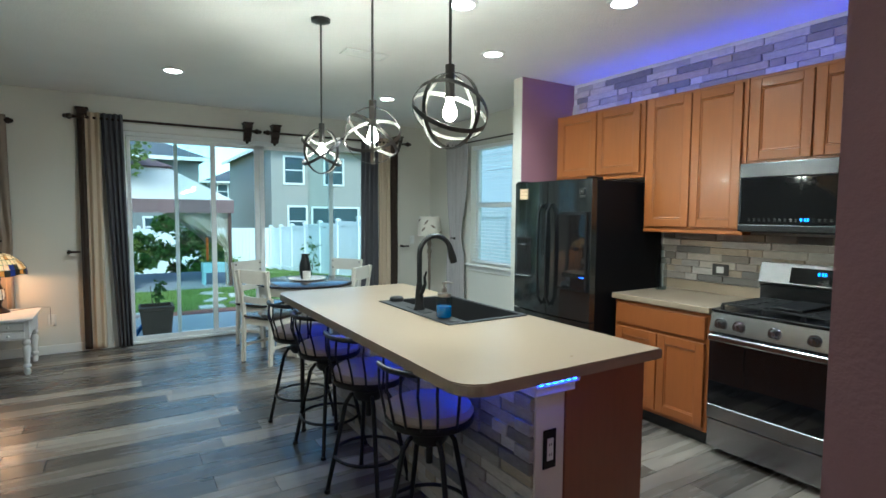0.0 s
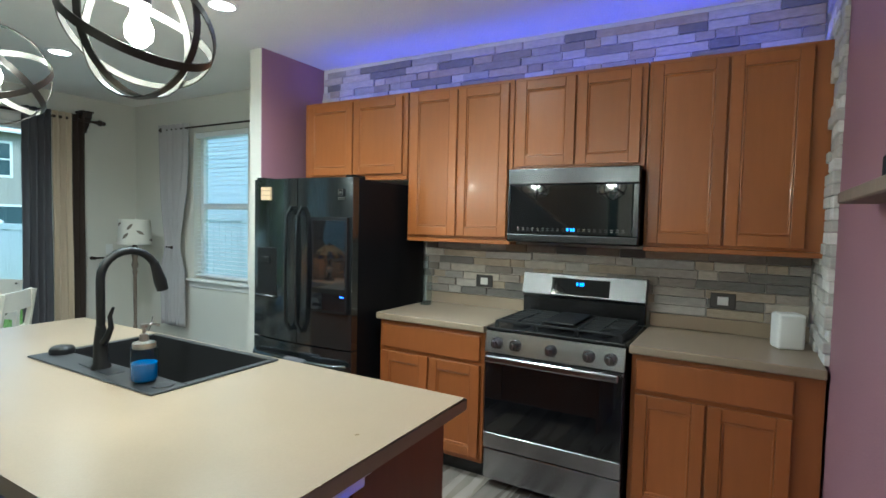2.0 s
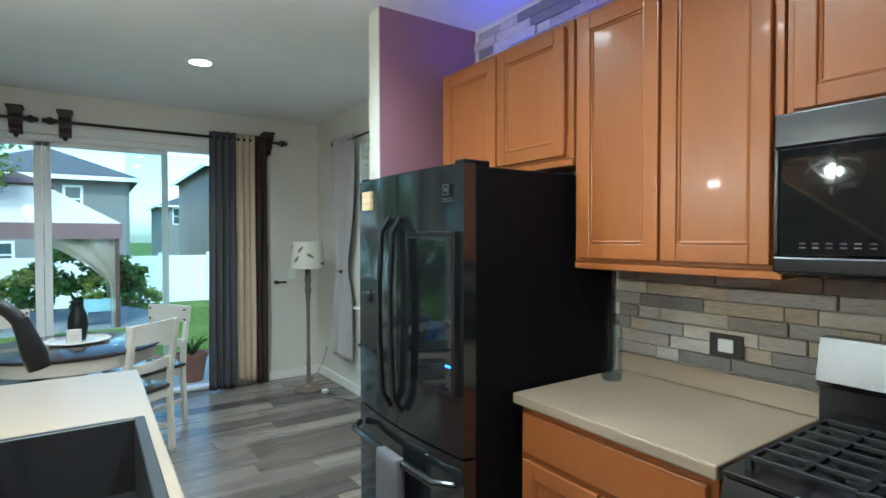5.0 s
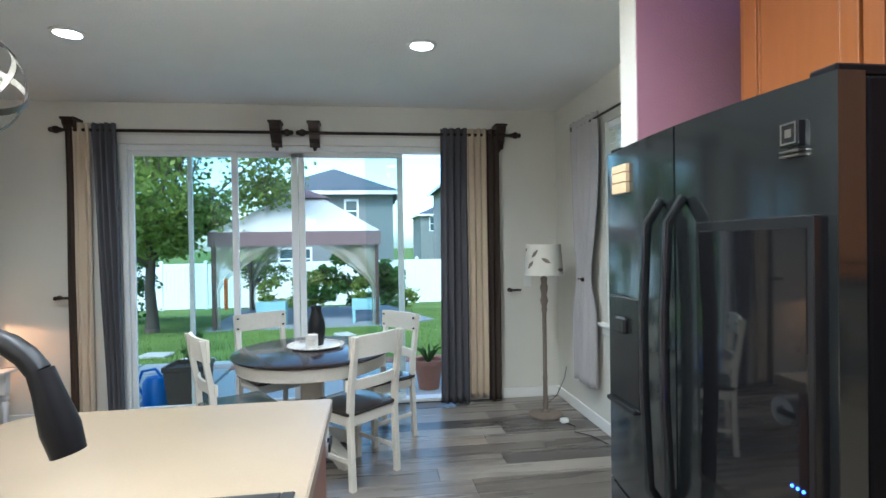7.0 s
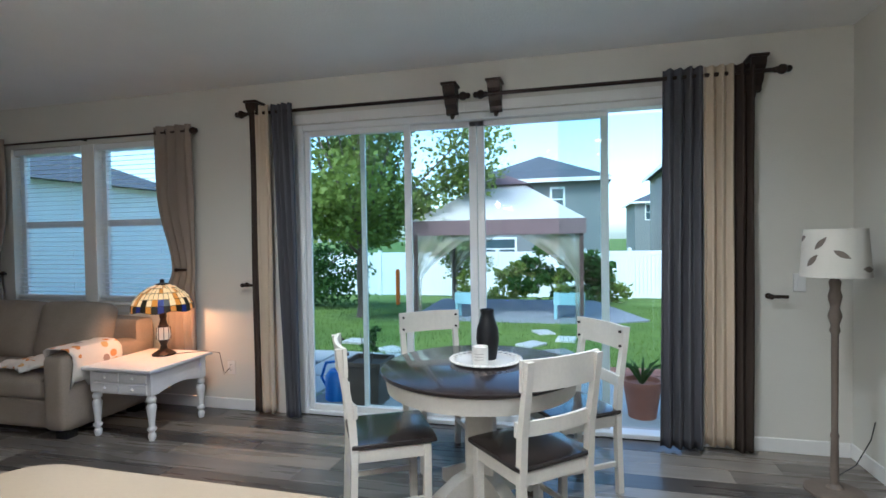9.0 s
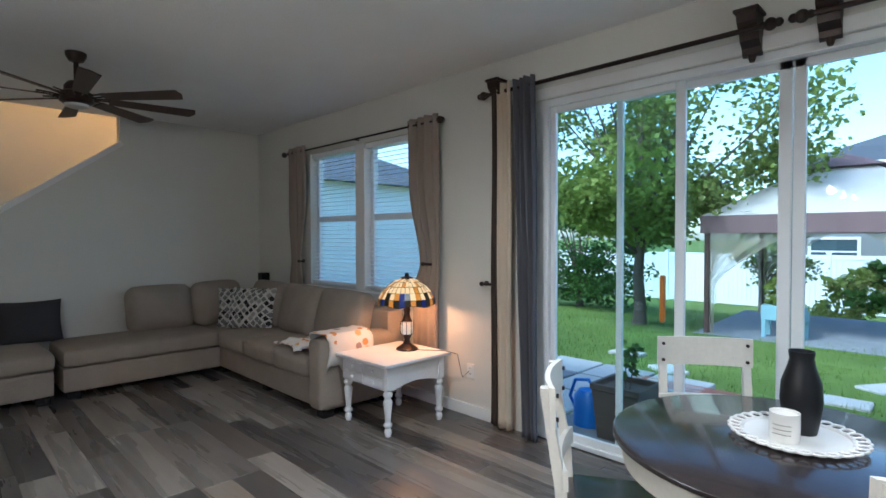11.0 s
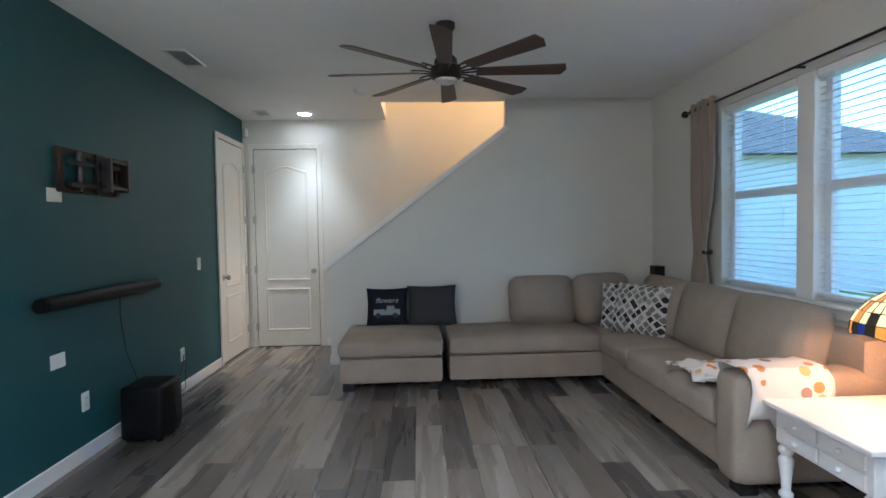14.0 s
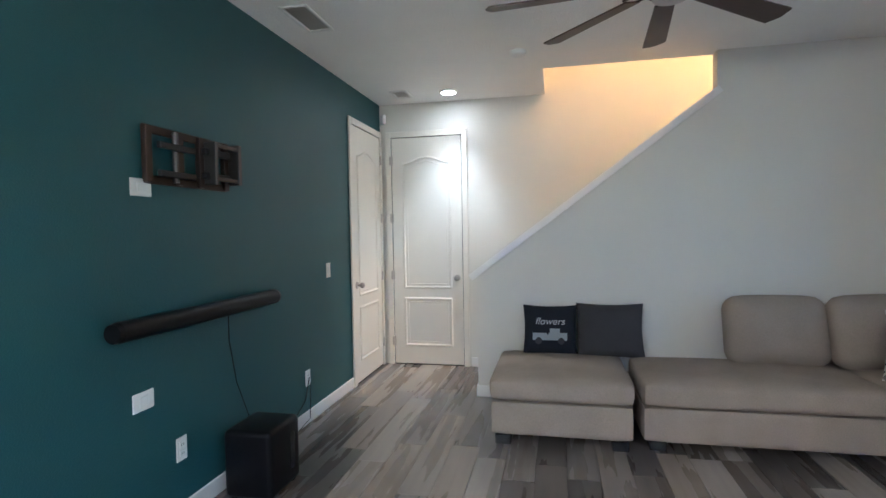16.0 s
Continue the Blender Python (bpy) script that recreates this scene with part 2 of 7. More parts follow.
WOODB = material("maple_cabinet_base", (0.29, 0.092, 0.024), 0.34, 0, 0.14, 3, 0.10, 40, 0.04, 60, (1, 1, 0.12), rand=0.06, coat=0.15)
WOODP = material("cherry_end_panel", (0.22, 0.075, 0.035), 0.35, 0, 0.12, 3, 0.1, 40, 0.04, 60, (1, 1, 0.12))
COUNTER = material("beige_laminate", (0.285, 0.222, 0.155), 0.30, 0, 0.07, 5, 0.07, 120, 0.02, 200, rough_var=0.05)
DSTEEL = material("dark_stainless", (0.075, 0.075, 0.08), 0.24, 1.0, 0.04, 3, 0.05, 90, 0, 60, (1, 0.06, 1))
MSTEEL = material("satin_stainless", (0.17, 0.17, 0.18), 0.30, 1.0, 0.04, 3, 0.05, 90, 0, 60, (1, 0.06, 1))
STEEL = material("stainless_steel", (0.36, 0.36, 0.375), 0.22, 1.0, 0.04, 3, 0.05, 90, 0, 60, (1, 0.06, 1))
BSTEEL = material("black_stainless", (0.105, 0.115, 0.12), 0.11, 0.9, 0.05, 3, 0.05, 90, 0, 60, (1, 1, 0.06))
FSIDE = material("fridge_side_charcoal", (0.006, 0.006, 0.007), 0.45, 0, 0.06, 4, 0.05, 120, 0.1, 300, spec=0.08)
BLACK = material("black_enamel", (0.010, 0.010, 0.011), 0.25, 0, 0.1, 5)
BGLASS = material("black_glass", (0.006, 0.006, 0.007), 0.04, 0, 0.0, 5, coat=0.5)
MATBLK = material("matte_black_metal", (0.010, 0.010, 0.011), 0.42, 0.1, 0.1, 8, 0.1, 90, spec=0.35)
IRON = material("cast_iron", (0.012, 0.012, 0.012), 0.6, 0.2, 0.1, 20, 0.1, 200, 0.2, 200)
SINKM = material("black_composite", (0.016, 0.016, 0.017), 0.45, 0, 0.1, 20, 0.3, 500)
BRONZE = material("dark_bronze", (0.030, 0.018, 0.013), 0.4, 0.5, 0.2, 10, 0.1, 60)
PEWTER = material("brushed_pewter", (0.10, 0.095, 0.09), 0.35, 0.9, 0.1, 9, 0.1, 60)
NICKEL = material("satin_nickel", (0.45, 0.42, 0.38), 0.28, 1.0, 0.05, 9)
SOFA = material("taupe_sofa_fabric", (0.34, 0.285, 0.23), 0.97, 0, 0.13, 5, 0.22, 150, 0.7, 190, spec=0.08)
SEATP = material("stool_seat_fabric", (0.40, 0.33, 0.28), 0.9, 0, 0.1, 6, 0.1, 260, 0.2, 300, spec=0.2)
BLUEG = material("grey_blue_fabric", (0.105, 0.102, 0.112), 0.95, 0, 0.1, 4, 0.15, 300, 0.2, 300, (1, 1, 0.3), spec=0.2)
CREAM = material("cream_fabric", (0.56, 0.46, 0.34), 0.95, 0, 0.06, 4, 0.1, 300, 0.2, 300, (1, 1, 0.3), spec=0.2)
BROWN = material("brown_fabric", (0.055, 0.040, 0.032), 0.95, 0, 0.1, 4, 0.15, 300, 0.2, 300, (1, 1, 0.3), spec=0.2)
TAUPE = material("taupe_curtain", (0.30, 0.245, 0.20), 0.95, 0, 0.06, 4, 0.12, 300, 0.2, 300, (1, 1, 0.3), spec=0.2)
SILVER = material("silver_grey_curtain", (0.42, 0.40, 0.40), 0.9, 0, 0.06, 4, 0.12, 300, 0.2, 300, (1, 1, 0.3), spec=0.2)
WHITEW = material("distressed_white_paint", (0.70, 0.66, 0.58), 0.5, 0, 0.06, 8, 0.08, 60, 0.05, 80, rand=0.04)
TABLEW = material("white_side_table_paint", (0.72, 0.71, 0.70), 0.45, 0, 0.05, 8, 0.06, 60, 0.05, 80)
DARKW = material("espresso_wood", (0.030, 0.022, 0.020), 0.22, 0, 0.3, 4, 0.3, 30, 0.03, 40, (0.15, 1, 1), coat=0.3)
GREYW = material("weathered_grey_wood", (0.17, 0.13, 0.10), 0.6, 0, 0.2, 8, 0.2, 60, 0.1, 60, (1, 1, 0.2))
PLASTW = material("white_plastic", (0.75, 0.75, 0.73), 0.4, 0, 0.01, 3)
BLKPL = material("black_plastic", (0.005, 0.005, 0.006), 0.35, 0, 0.1, 6, spec=0.18)
CHAR = material("charcoal_fabric", (0.05, 0.048, 0.05), 0.95, 0, 0.1, 8, 0.2, 250, 0.2, 300, spec=0.2)
NAVY = material("dark_canvas", (0.014, 0.016, 0.022), 0.9, 0, 0.1, 8, 0.2, 250, 0.2, 300, spec=0.2)
CERAM = material("white_ceramic", (0.74, 0.71, 0.66), 0.25, 0, 0.04, 8)
GLASS = pane_glass("window_glass", (0.90, 0.965, 0.965))
CLEAR = pane_glass("clear_glass", (0.80, 0.85, 0.87))
PLANK = choice("vinyl_plank", [(0.133, 0.112, 0.093), (0.198, 0.169, 0.142), (0.09, 0.077, 0.067), (0.258, 0.225, 0.189), (0.155, 0.134, 0.115), (0.073, 0.063, 0.056), (0.215, 0.177, 0.139)], 0.28, 0.26, 14, (0.11, 1.3, 1), 0.05, 60, spots=0.28)
STONE = choice("ledger_stone", [(0.42, 0.37, 0.32), (0.29, 0.26, 0.225), (0.54, 0.49, 0.42), (0.20, 0.188, 0.175), (0.40, 0.33, 0.245), (0.48, 0.45, 0.41), (0.34, 0.315, 0.29)], 0.7, 0.25, 25, (1, 0.5, 2), 0.5, 60, spots=0.15)
STONEW = choice("pale_ledger_stone", [(0.62, 0.60, 0.56), (0.50, 0.48, 0.45), (0.70, 0.68, 0.65), (0.44, 0.42, 0.40)], 0.7, 0.2, 25, (1, 0.5, 2), 0.5, 60)
GROUT = material("dark_mortar", (0.12, 0.11, 0.10), 0.9, 0, 0.1, 8)
SLAT = material("white_blind_slat", (0.85, 0.86, 0.86), 0.4, 0, 0.02, 3)
GRASS = material("lawn", (0.10, 0.18, 0.03), 0.95, 0, 0.3, 0.7, 0.35, 30, 0.6, 40, other=(0.20, 0.28, 0.06), spec=0.2)
BLADE = material("grass_blades", (0.11, 0.20, 0.03), 0.8, 0, 0.3, 1.5, other=(0.22, 0.30, 0.07), spec=0.2)
LEAF = leaf_material("tree_leaves", (0.13, 0.25, 0.045), (0.36, 0.42, 0.09))
LEAFD = leaf_material("shrub_leaves", (0.05, 0.13, 0.03), (0.13, 0.24, 0.05))
BARK = material("tree_bark", (0.12, 0.09, 0.07), 0.9, 0, 0.3, 10, 0.3, 40, 0.6, 30, (1, 1, 0.3))
CONC = material("patio_concrete", (0.50, 0.49, 0.47), 0.85, 0, 0.12, 2, 0.12, 60, 0.2, 80, rand=0.05)
PAVER = choice("paver", [(0.50, 0.49, 0.46), (0.56, 0.54, 0.50), (0.44, 0.43, 0.41), (0.20, 0.20, 0.205)], 0.85, 0.15, 30, (1, 1, 1), 0.2, 60)
BRICK = choice("red_paver", [(0.34, 0.13, 0.085), (0.40, 0.17, 0.11), (0.29, 0.11, 0.08)], 0.85, 0.2, 30, (1, 1, 1), 0.3, 60)
FENCE = material("white_vinyl_fence", (0.80, 0.82, 0.83), 0.4, 0, 0.03, 2)
SIDING = material("grey_stucco", (0.21, 0.215, 0.205), 0.85, 0, 0.06, 1, 0.05, 30)
SIDINGT = material("tan_stucco", (0.36, 0.33, 0.295), 0.85, 0, 0.06, 1, 0.05, 30)
SIDINGW = material("pale_siding", (0.72, 0.74, 0.75), 0.7, 0, 0.04, 1)
ROOF = material("slate_shingles", (0.085, 0.095, 0.11), 0.9, 0, 0.15, 1, 0.3, 8)
CANOPY = material("canopy_cloth", (0.60, 0.55, 0.50), 0.8, 0, 0.05, 2)
VALANCE = material("canopy_valance", (0.20, 0.125, 0.125), 0.8, 0, 0.1, 2)
NET = netting("canopy_netting", (0.50, 0.42, 0.33), 0.5)
DARKGLASS = material("far_window_glass", (0.06, 0.09, 0.10), 0.08, 0, 0.05, 1)
TERRA = material("terracotta", (0.36, 0.14, 0.09), 0.8, 0, 0.1, 6)
PLANTER = material("planter_brown", (0.085, 0.065, 0.05), 0.7, 0, 0.15, 8)
BLUEP = material("blue_plastic", (0.015, 0.16, 0.55), 0.35, 0, 0.05, 5)
PALEBLUE = material("pale_blue_paint", (0.30, 0.50, 0.55), 0.6, 0, 0.08, 5)
BULB = glow("warm_bulb", (1.0, 0.85, 0.66), 25)
CANLIT = glow("downlight_lens", (1.0, 0.93, 0.84), 14)
LED = glow("blue_led", (0.03, 0.07, 1.0), 14)
CLOCK = glow("blue_display", (0.05, 0.25, 1.0), 1.2)
# ---- the shell ----
N, E, G, S, W, C = 7.49, 4.75, 2.91, 1.03, -4.31, 2.74   # north, kitchen, teal, mauve and west walls; ceiling
E2 = 4.90   # the dining corner's east wall, set back from the kitchen's
STAIR = -3.35


def floor_slab(bm):
    box(bm, W - 0.15, E2 + 0.15, -1.75, N + 0.15, -0.12, -0.012)
floor = setting("floor", GROUT, floor_slab, "grey-brown wood-look vinyl plank floor")


def north(bm):
    for x0, x1, z0, z1 in [(W - 0.15, -2.08, 0, C), (-2.08, -0.24, 0, 0.90), (-2.08, -0.24, 2.35, C), (-0.24, 0.94, 0, C), (0.94, 3.98, 2.38, C), (3.98, E2 + 0.15, 0, C)]:
        box(bm, x0, x1, N, N + 0.15, z0, z1)
wall_north = setting("wall_north", WALL, north, "greige painted wall with sliding door and double window")


def east(bm):
    box(bm, E, E + 0.15, S - 0.12, 4.59, 0, C)
    for y0, y1, z0, z1 in [(4.59, 5.58, 0, C), (5.58, 6.42, 0, 0.85), (5.58, 6.42, 2.38, C), (6.42, N, 0, C)]:
        box(bm, E2, E2 + 0.15, y0, y1, z0, z1)
wall_east = setting("wall_east", WALL, east, "greige painted wall with a window behind the kitchen")
wall_mauve = setting("wall_south", PURPLE, lambda bm: box(bm, 1.71, E, S - 0.12, S, 0, C), "mauve painted kitchen end wall")
wall_teal = setting("wall_teal", TEAL, lambda bm: box(bm, W, 0.35, G - 0.12, G, 0, C), "dark teal painted accent wall")
setting("wall_west", WALL, lambda bm: box(bm, W - 0.15, W, G - 0.12, N, 0, 5.2), "greige wall beside the stairs")
setting("wall_hall_west", WALL, lambda bm: box(bm, 0.23, 0.35, -1.6, G - 0.12, 0, C), "greige hall wall")
setting("wall_hall_east", WALL, lambda bm: box(bm, 1.71, 1.83, -1.6, S - 0.12, 0, C), "greige hall wall")
setting("wall_hall_end", WALL, lambda bm: box(bm, 0.23, 1.83, -1.72, -1.6, 0, C), "greige hall end wall")


def stair_wall(bm):
    prism(bm, [(4.07, 0), (N, 0), (N, C), (5.93, C), (5.93, 2.42), (4.07, 1.03)], "x", STAIR - 0.12, STAIR)
    box(bm, STAIR - 0.12, STAIR, 4.63, N, C + 0.12, 5.2)
    box(bm, W, STAIR, 4.51, 4.63, C + 0.12, 5.2)
    box(bm, W, STAIR, N, N + 0.15, C, 5.2)
setting("wall_stair", WALL, stair_wall, "greige stair wall with a sloping top")


def stair_cap(bm):
    d = Vector((0, 5.93 - 4.07, 2.44 - 1.05)).normalized()
    n = Vector((0, -d.z, d.y))
    a, b = Vector((0, 4.02, 1.008)), Vector((0, 5.945, 2.440))
    poly = [(p.y, p.z) for p in (a - n * 0.024, b - n * 0.024, b + n * 0.030, a + n * 0.030)]
    prism(bm, poly, "x", STAIR - 0.155, STAIR + 0.045)
setting("trim_stair_cap", TRIM, stair_cap, "white painted cap on the stair wall")


def ceiling(bm):
    box(bm, STAIR - 0.12, E2 + 0.15, -1.75, N + 0.15, C, C + 0.12)
    box(bm, W - 0.15, STAIR - 0.12, G - 0.12, 4.63, C, C + 0.12)
    box(bm, W - 0.15, STAIR, 4.4, N + 0.15, 5.2, 5.3)
setting("ceiling", CEIL, ceiling, "off-white textured ceiling")


def stairs(bm):
    for i in range(14):
        y = 4.15 + i * 0.245
        box(bm, W + 0.003, STAIR - 0.123, y, min(y + 0.27, N - 0.01), 0.0, 0.186 * (i + 1))
        if y + 0.5 > N:
            break
tagged(part(None, "staircase", material("stair_carpet", (0.33, 0.29, 0.24), 0.95, 0, 0.1, 6, 0.2, 200, 0.4, 200), stairs), "beige carpeted stairs rising behind the half wall", "stairs", "", "structure")


# purple end of the fridge recess: mauve side, white front edge
setting("wall_partition", WALL, lambda bm: box(bm, 4.10, E2, 4.472, 4.59, 0, C), "narrow partition beside the refrigerator")
setting("wall_partition_face", PURPLE, lambda bm: box(bm, 4.104, E, 4.466, 4.472, 0, C), "mauve painted side of the partition")


def baseboards(bm):
    h, t = 0.095, 0.014
    def run(x0, x1, y0, y1):
        box(bm, x0, x1, y0, y1, 0, h, 0.004)
    run(-3.34, 0.62, N - t, N)
    run(4.02, E2 - t, N - t, N)
    run(E2 - t, E2, 4.592, N)
    run(-3.43, 0.35, G, G + t)
    run(W, W + t, 3.86, 4.15)
    run(STAIR, STAIR + t, 4.07, N - t)
    run(STAIR - 0.12, STAIR + t, 4.056, 4.07)
setting("baseboard", TRIM, baseboards, "white painted baseboards")


# ---- sliding glass door ----
slider = thing("door_1", "white vinyl sliding glass patio door, closed", "sliding door", kind="structure")
Y0 = N + 0.07


def slider_frame(bm):
    box(bm, 0.94, 1.04, Y0 - 0.05, Y0 + 0.075, 0.0, 2.38, 0.005)
    box(bm, 3.90, 3.98, Y0 - 0.05, Y0 + 0.075, 0.0, 2.38, 0.005)
    box(bm, 1.04, 3.90, Y0 - 0.05, Y0 + 0.075, 2.33, 2.38, 0.005)
    box(bm, 1.04, 3.90, Y0 - 0.05, Y0 + 0.075, 0.0, 0.035, 0.005)
part(slider, "frame", VINYL, slider_frame)
for i, (x0, x1, y) in enumerate([(1.045, 1.955, Y0 - 0.028), (1.515, 2.53, Y0 + 0.012), (2.41, 3.43, Y0 + 0.012), (3.05, 3.895, Y0 - 0.028)]):
    def leaf(bm):
        w = 0.055
        box(bm, x0, x0 + (0.04 if i != 2 else 0.06), y, y + 0.03, 0.036, 2.329, 0.004)
        box(bm, x1 - w, x1, y, y + 0.03, 0.036, 2.329, 0.004)
        box(bm, x0 + 0.04, x1 - w, y, y + 0.03, 0.036, 0.085, 0.004)
        box(bm, x0 + 0.04, x1 - w, y, y + 0.03, 2.285, 2.329, 0.004)
    if i in (0, 1, 2):
        part(slider, "panel", VINYL, leaf)
    g = part(slider, "pane", GLASS, lambda bm: box(bm, x0 + 0.03, x1 - 0.04, y + 0.012, y + 0.018, 0.08, 2.29))
    g.visible_shadow = False
part(slider, "handle", material("amber_handle", (0.45, 0.16, 0.02), 0.4), lambda bm: box(bm, 1.83, 1.855, Y0 - 0.075, Y0 - 0.03, 0.92, 1.20, 0.008))


def slider_casing(bm):
    box(bm, 0.86, 4.06, N - 0.016, N, 2.38, 2.455, 0.004)
    box(bm, 0.86, 0.94, N - 0.016, N, 0.0, 2.38, 0.004)
    box(bm, 3.98, 4.06, N - 0.016, N, 0.0, 2.38, 0.004)
setting("trim_slider", TRIM, slider_casing, "white casing round the sliding door")


# ---- windows ----
def hung_window(name, axis, a0, a1, z0, z1, wall, label, deep=0.10):
    """A white single-hung window with a lowered slatted blind. axis x: in the north wall, y: in the east wall."""
    win = thing(name, label, "window", kind="structure")
    mid = (z0 + z1) / 2

    def put(bm, u0, u1, v0, v1, z0_, z1_, b=0.003):
        if axis == "x":
            box(bm, u0, u1, wall + v0, wall + v1, z0_, z1_, b)
        else:
            box(bm, wall + v0, wall + v1, u0, u1, z0_, z1_, b)

    def frame_parts(bm):
        put(bm, a0, a0 + 0.05, deep - 0.02, deep + 0.04, z0, z1)
        put(bm, a1 - 0.05, a1, deep - 0.02, deep + 0.04, z0, z1)
        put(bm, a0 + 0.05, a1 - 0.05, deep - 0.02, deep + 0.04, z1 - 0.05, z1)
        put(bm, a0 + 0.05, a1 - 0.05, deep - 0.02, deep + 0.04, z0, z0 + 0.05)
        put(bm, a0 + 0.05, a1 - 0.05, deep - 0.02, deep + 0.03, mid - 0.03, mid + 0.03)
    part(win, "frame", VINYL, frame_parts)
    g = part(win, "pane", GLASS, lambda bm: put(bm, a0 + 0.05, a1 - 0.05, deep + 0.008, deep + 0.013, z0 + 0.05, z1 - 0.05, 0))
    g.visible_shadow = False
    part(win, "blind_headrail", SLAT, lambda bm: put(bm, a0 + 0.012, a1 - 0.012, 0.012, 0.07, z1 - 0.055, z1 - 0.004))
    bm = bmesh.new()
    tilt = pose(0, 0, 0, 4 if axis == "x" else 0, -4 if axis == "y" else 0, 0)
    w = a1 - a0 - 0.03
    vs = bmesh.ops.create_cube(bm, size=1)["verts"]
    bmesh.ops.transform(bm, matrix=tilt @ Matrix.Diagonal((w, 0.030, 0.0025, 1) if axis == "x" else (0.030, w, 0.0025, 1)), verts=vs)
    me = bpy.data.meshes.new("slat")
    bm.to_mesh(me)
    bm.free()
    me.materials.append(SLAT)
    n = int((z1 - z0 - 0.10) / 0.043)
    for k in range(n):
        s = new("slat", me)
        s.parent = win
        z = z1 - 0.075 - k * 0.043
        s.location = ((a0 + a1) / 2, wall + 0.042, z) if axis == "x" else (wall + 0.042, (a0 + a1) / 2, z)
    part(win, "bottom_rail", SLAT, lambda bm: put(bm, a0 + 0.012, a1 - 0.012, 0.018, 0.066, z1 - 0.075 - n * 0.043 - 0.012, z1 - 0.075 - n * 0.043 + 0.012))
    for u in (a0 + 0.14, a1 - 0.14):
        part(win, "cord", SLAT, lambda bm: put(bm, u - 0.001, u + 0.001, 0.018, 0.020, z0 + 0.02, z1 - 0.05, 0))
    return win


hung_window("window_1", "x", -2.08, -1.235, 0.90, 2.35, N, "white single-hung window with lowered white blinds")
hung_window("window_2", "x", -1.085, -0.24, 0.90, 2.35, N, "white single-hung window with lowered white blinds")
hung_window("window_3", "y", 5.58, 6.42, 0.85, 2.38, E2, "white single-hung window with lowered blinds and sill")


def window_trim(bm):
    box(bm, -1.235, -1.085, N + 0.005, N + 0.14, 0.90, 2.35, 0.004)
    box(bm, -2.14, -0.18, N - 0.035, N + 0.10, 0.872, 0.898, 0.006)
    box(bm, -2.14, -0.18, N - 0.012, N, 0.81, 0.872, 0.004)
    box(bm, E2 - 0.05, E2 + 0.08, 5.50, 6.52, 0.822, 0.849, 0.006)
    box(bm, E2 - 0.014, E2, 5.53, 6.49, 0.76, 0.822, 0.004)
setting("trim_windows", TRIM, window_trim, "white window stools, aprons and mullion post")


# ---- interior doors ----
def panel_door(name, m, w, h, knob_side, label):
    """Two-panel door with an arched upper panel, lying in the x-z plane and facing -y."""
    d = thing(name, label, "door", kind="structure")
    d.matrix_basis = m
    part(d, "slab", DOORW, lambda bm: box(bm, 0.004, w - 0.004, -0.008, 0.02, 0.012, h, 0.003))
    lo, hi = 0.13 * w / 0.76, w - 0.13 * w / 0.76

    def mould(bm):
        for z0, z1, arch in ((0.21, 0.70, 0), (0.82, h - 0.27, 0.06)):
            pts = [(lo, -0.008, z0), (hi, -0.008, z0), (hi, -0.008, z1)]
            if arch:
                for k in range(1, 16):
                    u = k / 16
                    s = math.sin(math.pi * u)
                    pts.append((hi + (lo - hi) * u, -0.008, z1 + arch * s * s * (1.0 if 0.12 < u < 0.88 else 0.6)))
            pts.append((lo, -0.008, z1))
            full = []
            for a, b in zip(pts, pts[1:] + pts[:1]):
                full += [Vector(a), Vector(a).lerp(Vector(b), 0.03), Vector(a).lerp(Vector(b), 0.97)]
            tube(bm, full, 0.013, 6, True, 0.7, up=(0, 1, 0))
            tube(bm, [Vector((p.x + (0.035 if p.x < w / 2 else -0.035) * 1, p.y + 0.003, p.z + (0.035 if p.z < (z0 + z1) / 2 else -0.035))) for p in full], 0.009, 6, True, 0.6, up=(0, 1, 0))
    part(d, "moulding", DOORW, mould, True)

    def casing(bm):
        box(bm, -0.06, -0.002, -0.018, 0.0, 0.0, h + 0.065, 0.004)
        box(bm, w + 0.002, w + 0.06, -0.018, 0.0, 0.0, h + 0.065, 0.004)
        box(bm, -0.002, w + 0.002, -0.018, 0.0, h + 0.006, h + 0.065, 0.004)
    part(d, "casing", DOORW, casing)
    # Black sheet behind the slab paints the shade in the slit round it.
    part(d, "gap", BLACK, lambda bm: box(bm, -0.002, w + 0.002, -0.002, 0.0, 0.0, h + 0.006))
    kx = 0.06 if knob_side < 0 else w - 0.06

    def knob(bm):
        rod(bm, (kx, -0.008, 0.92), (kx, -0.016, 0.92), 0.032, n=20)
        rod(bm, (kx, -0.016, 0.92), (kx, -0.05, 0.92), 0.011, n=12)
        bmesh.ops.create_uvsphere(bm, u_segments=16, v_segments=10, radius=0.028, matrix=Matrix.Translation((kx, -0.062, 0.92)) @ Matrix.Diagonal((1, 0.8, 1, 1)))
    part(d, "knob", NICKEL, knob, True, "satin nickel round knob")
    hx = w if knob_side < 0 else 0
    for z in (0.25, 0.95, 1.55, 2.15):
        part(d, "hinge", NICKEL, lambda bm: (rod(bm, (hx, -0.022, z - 0.045), (hx, -0.022, z + 0.045), 0.008), box(bm, hx - 0.02, hx + 0.02, -0.020, -0.0185, z - 0.045, z + 0.045)))
    return d


panel_door("door_2", pose(W + 0.006, 3.035, 0, 0, 0, 90), 0.75, 2.385, 1, "closed white two-panel closet door with arched panel")
panel_door("door_3", pose(-3.47, G + 0.006, 0, 0, 0, 180), 0.76, 2.385, -1, "closed white two-panel interior door in teal wall")


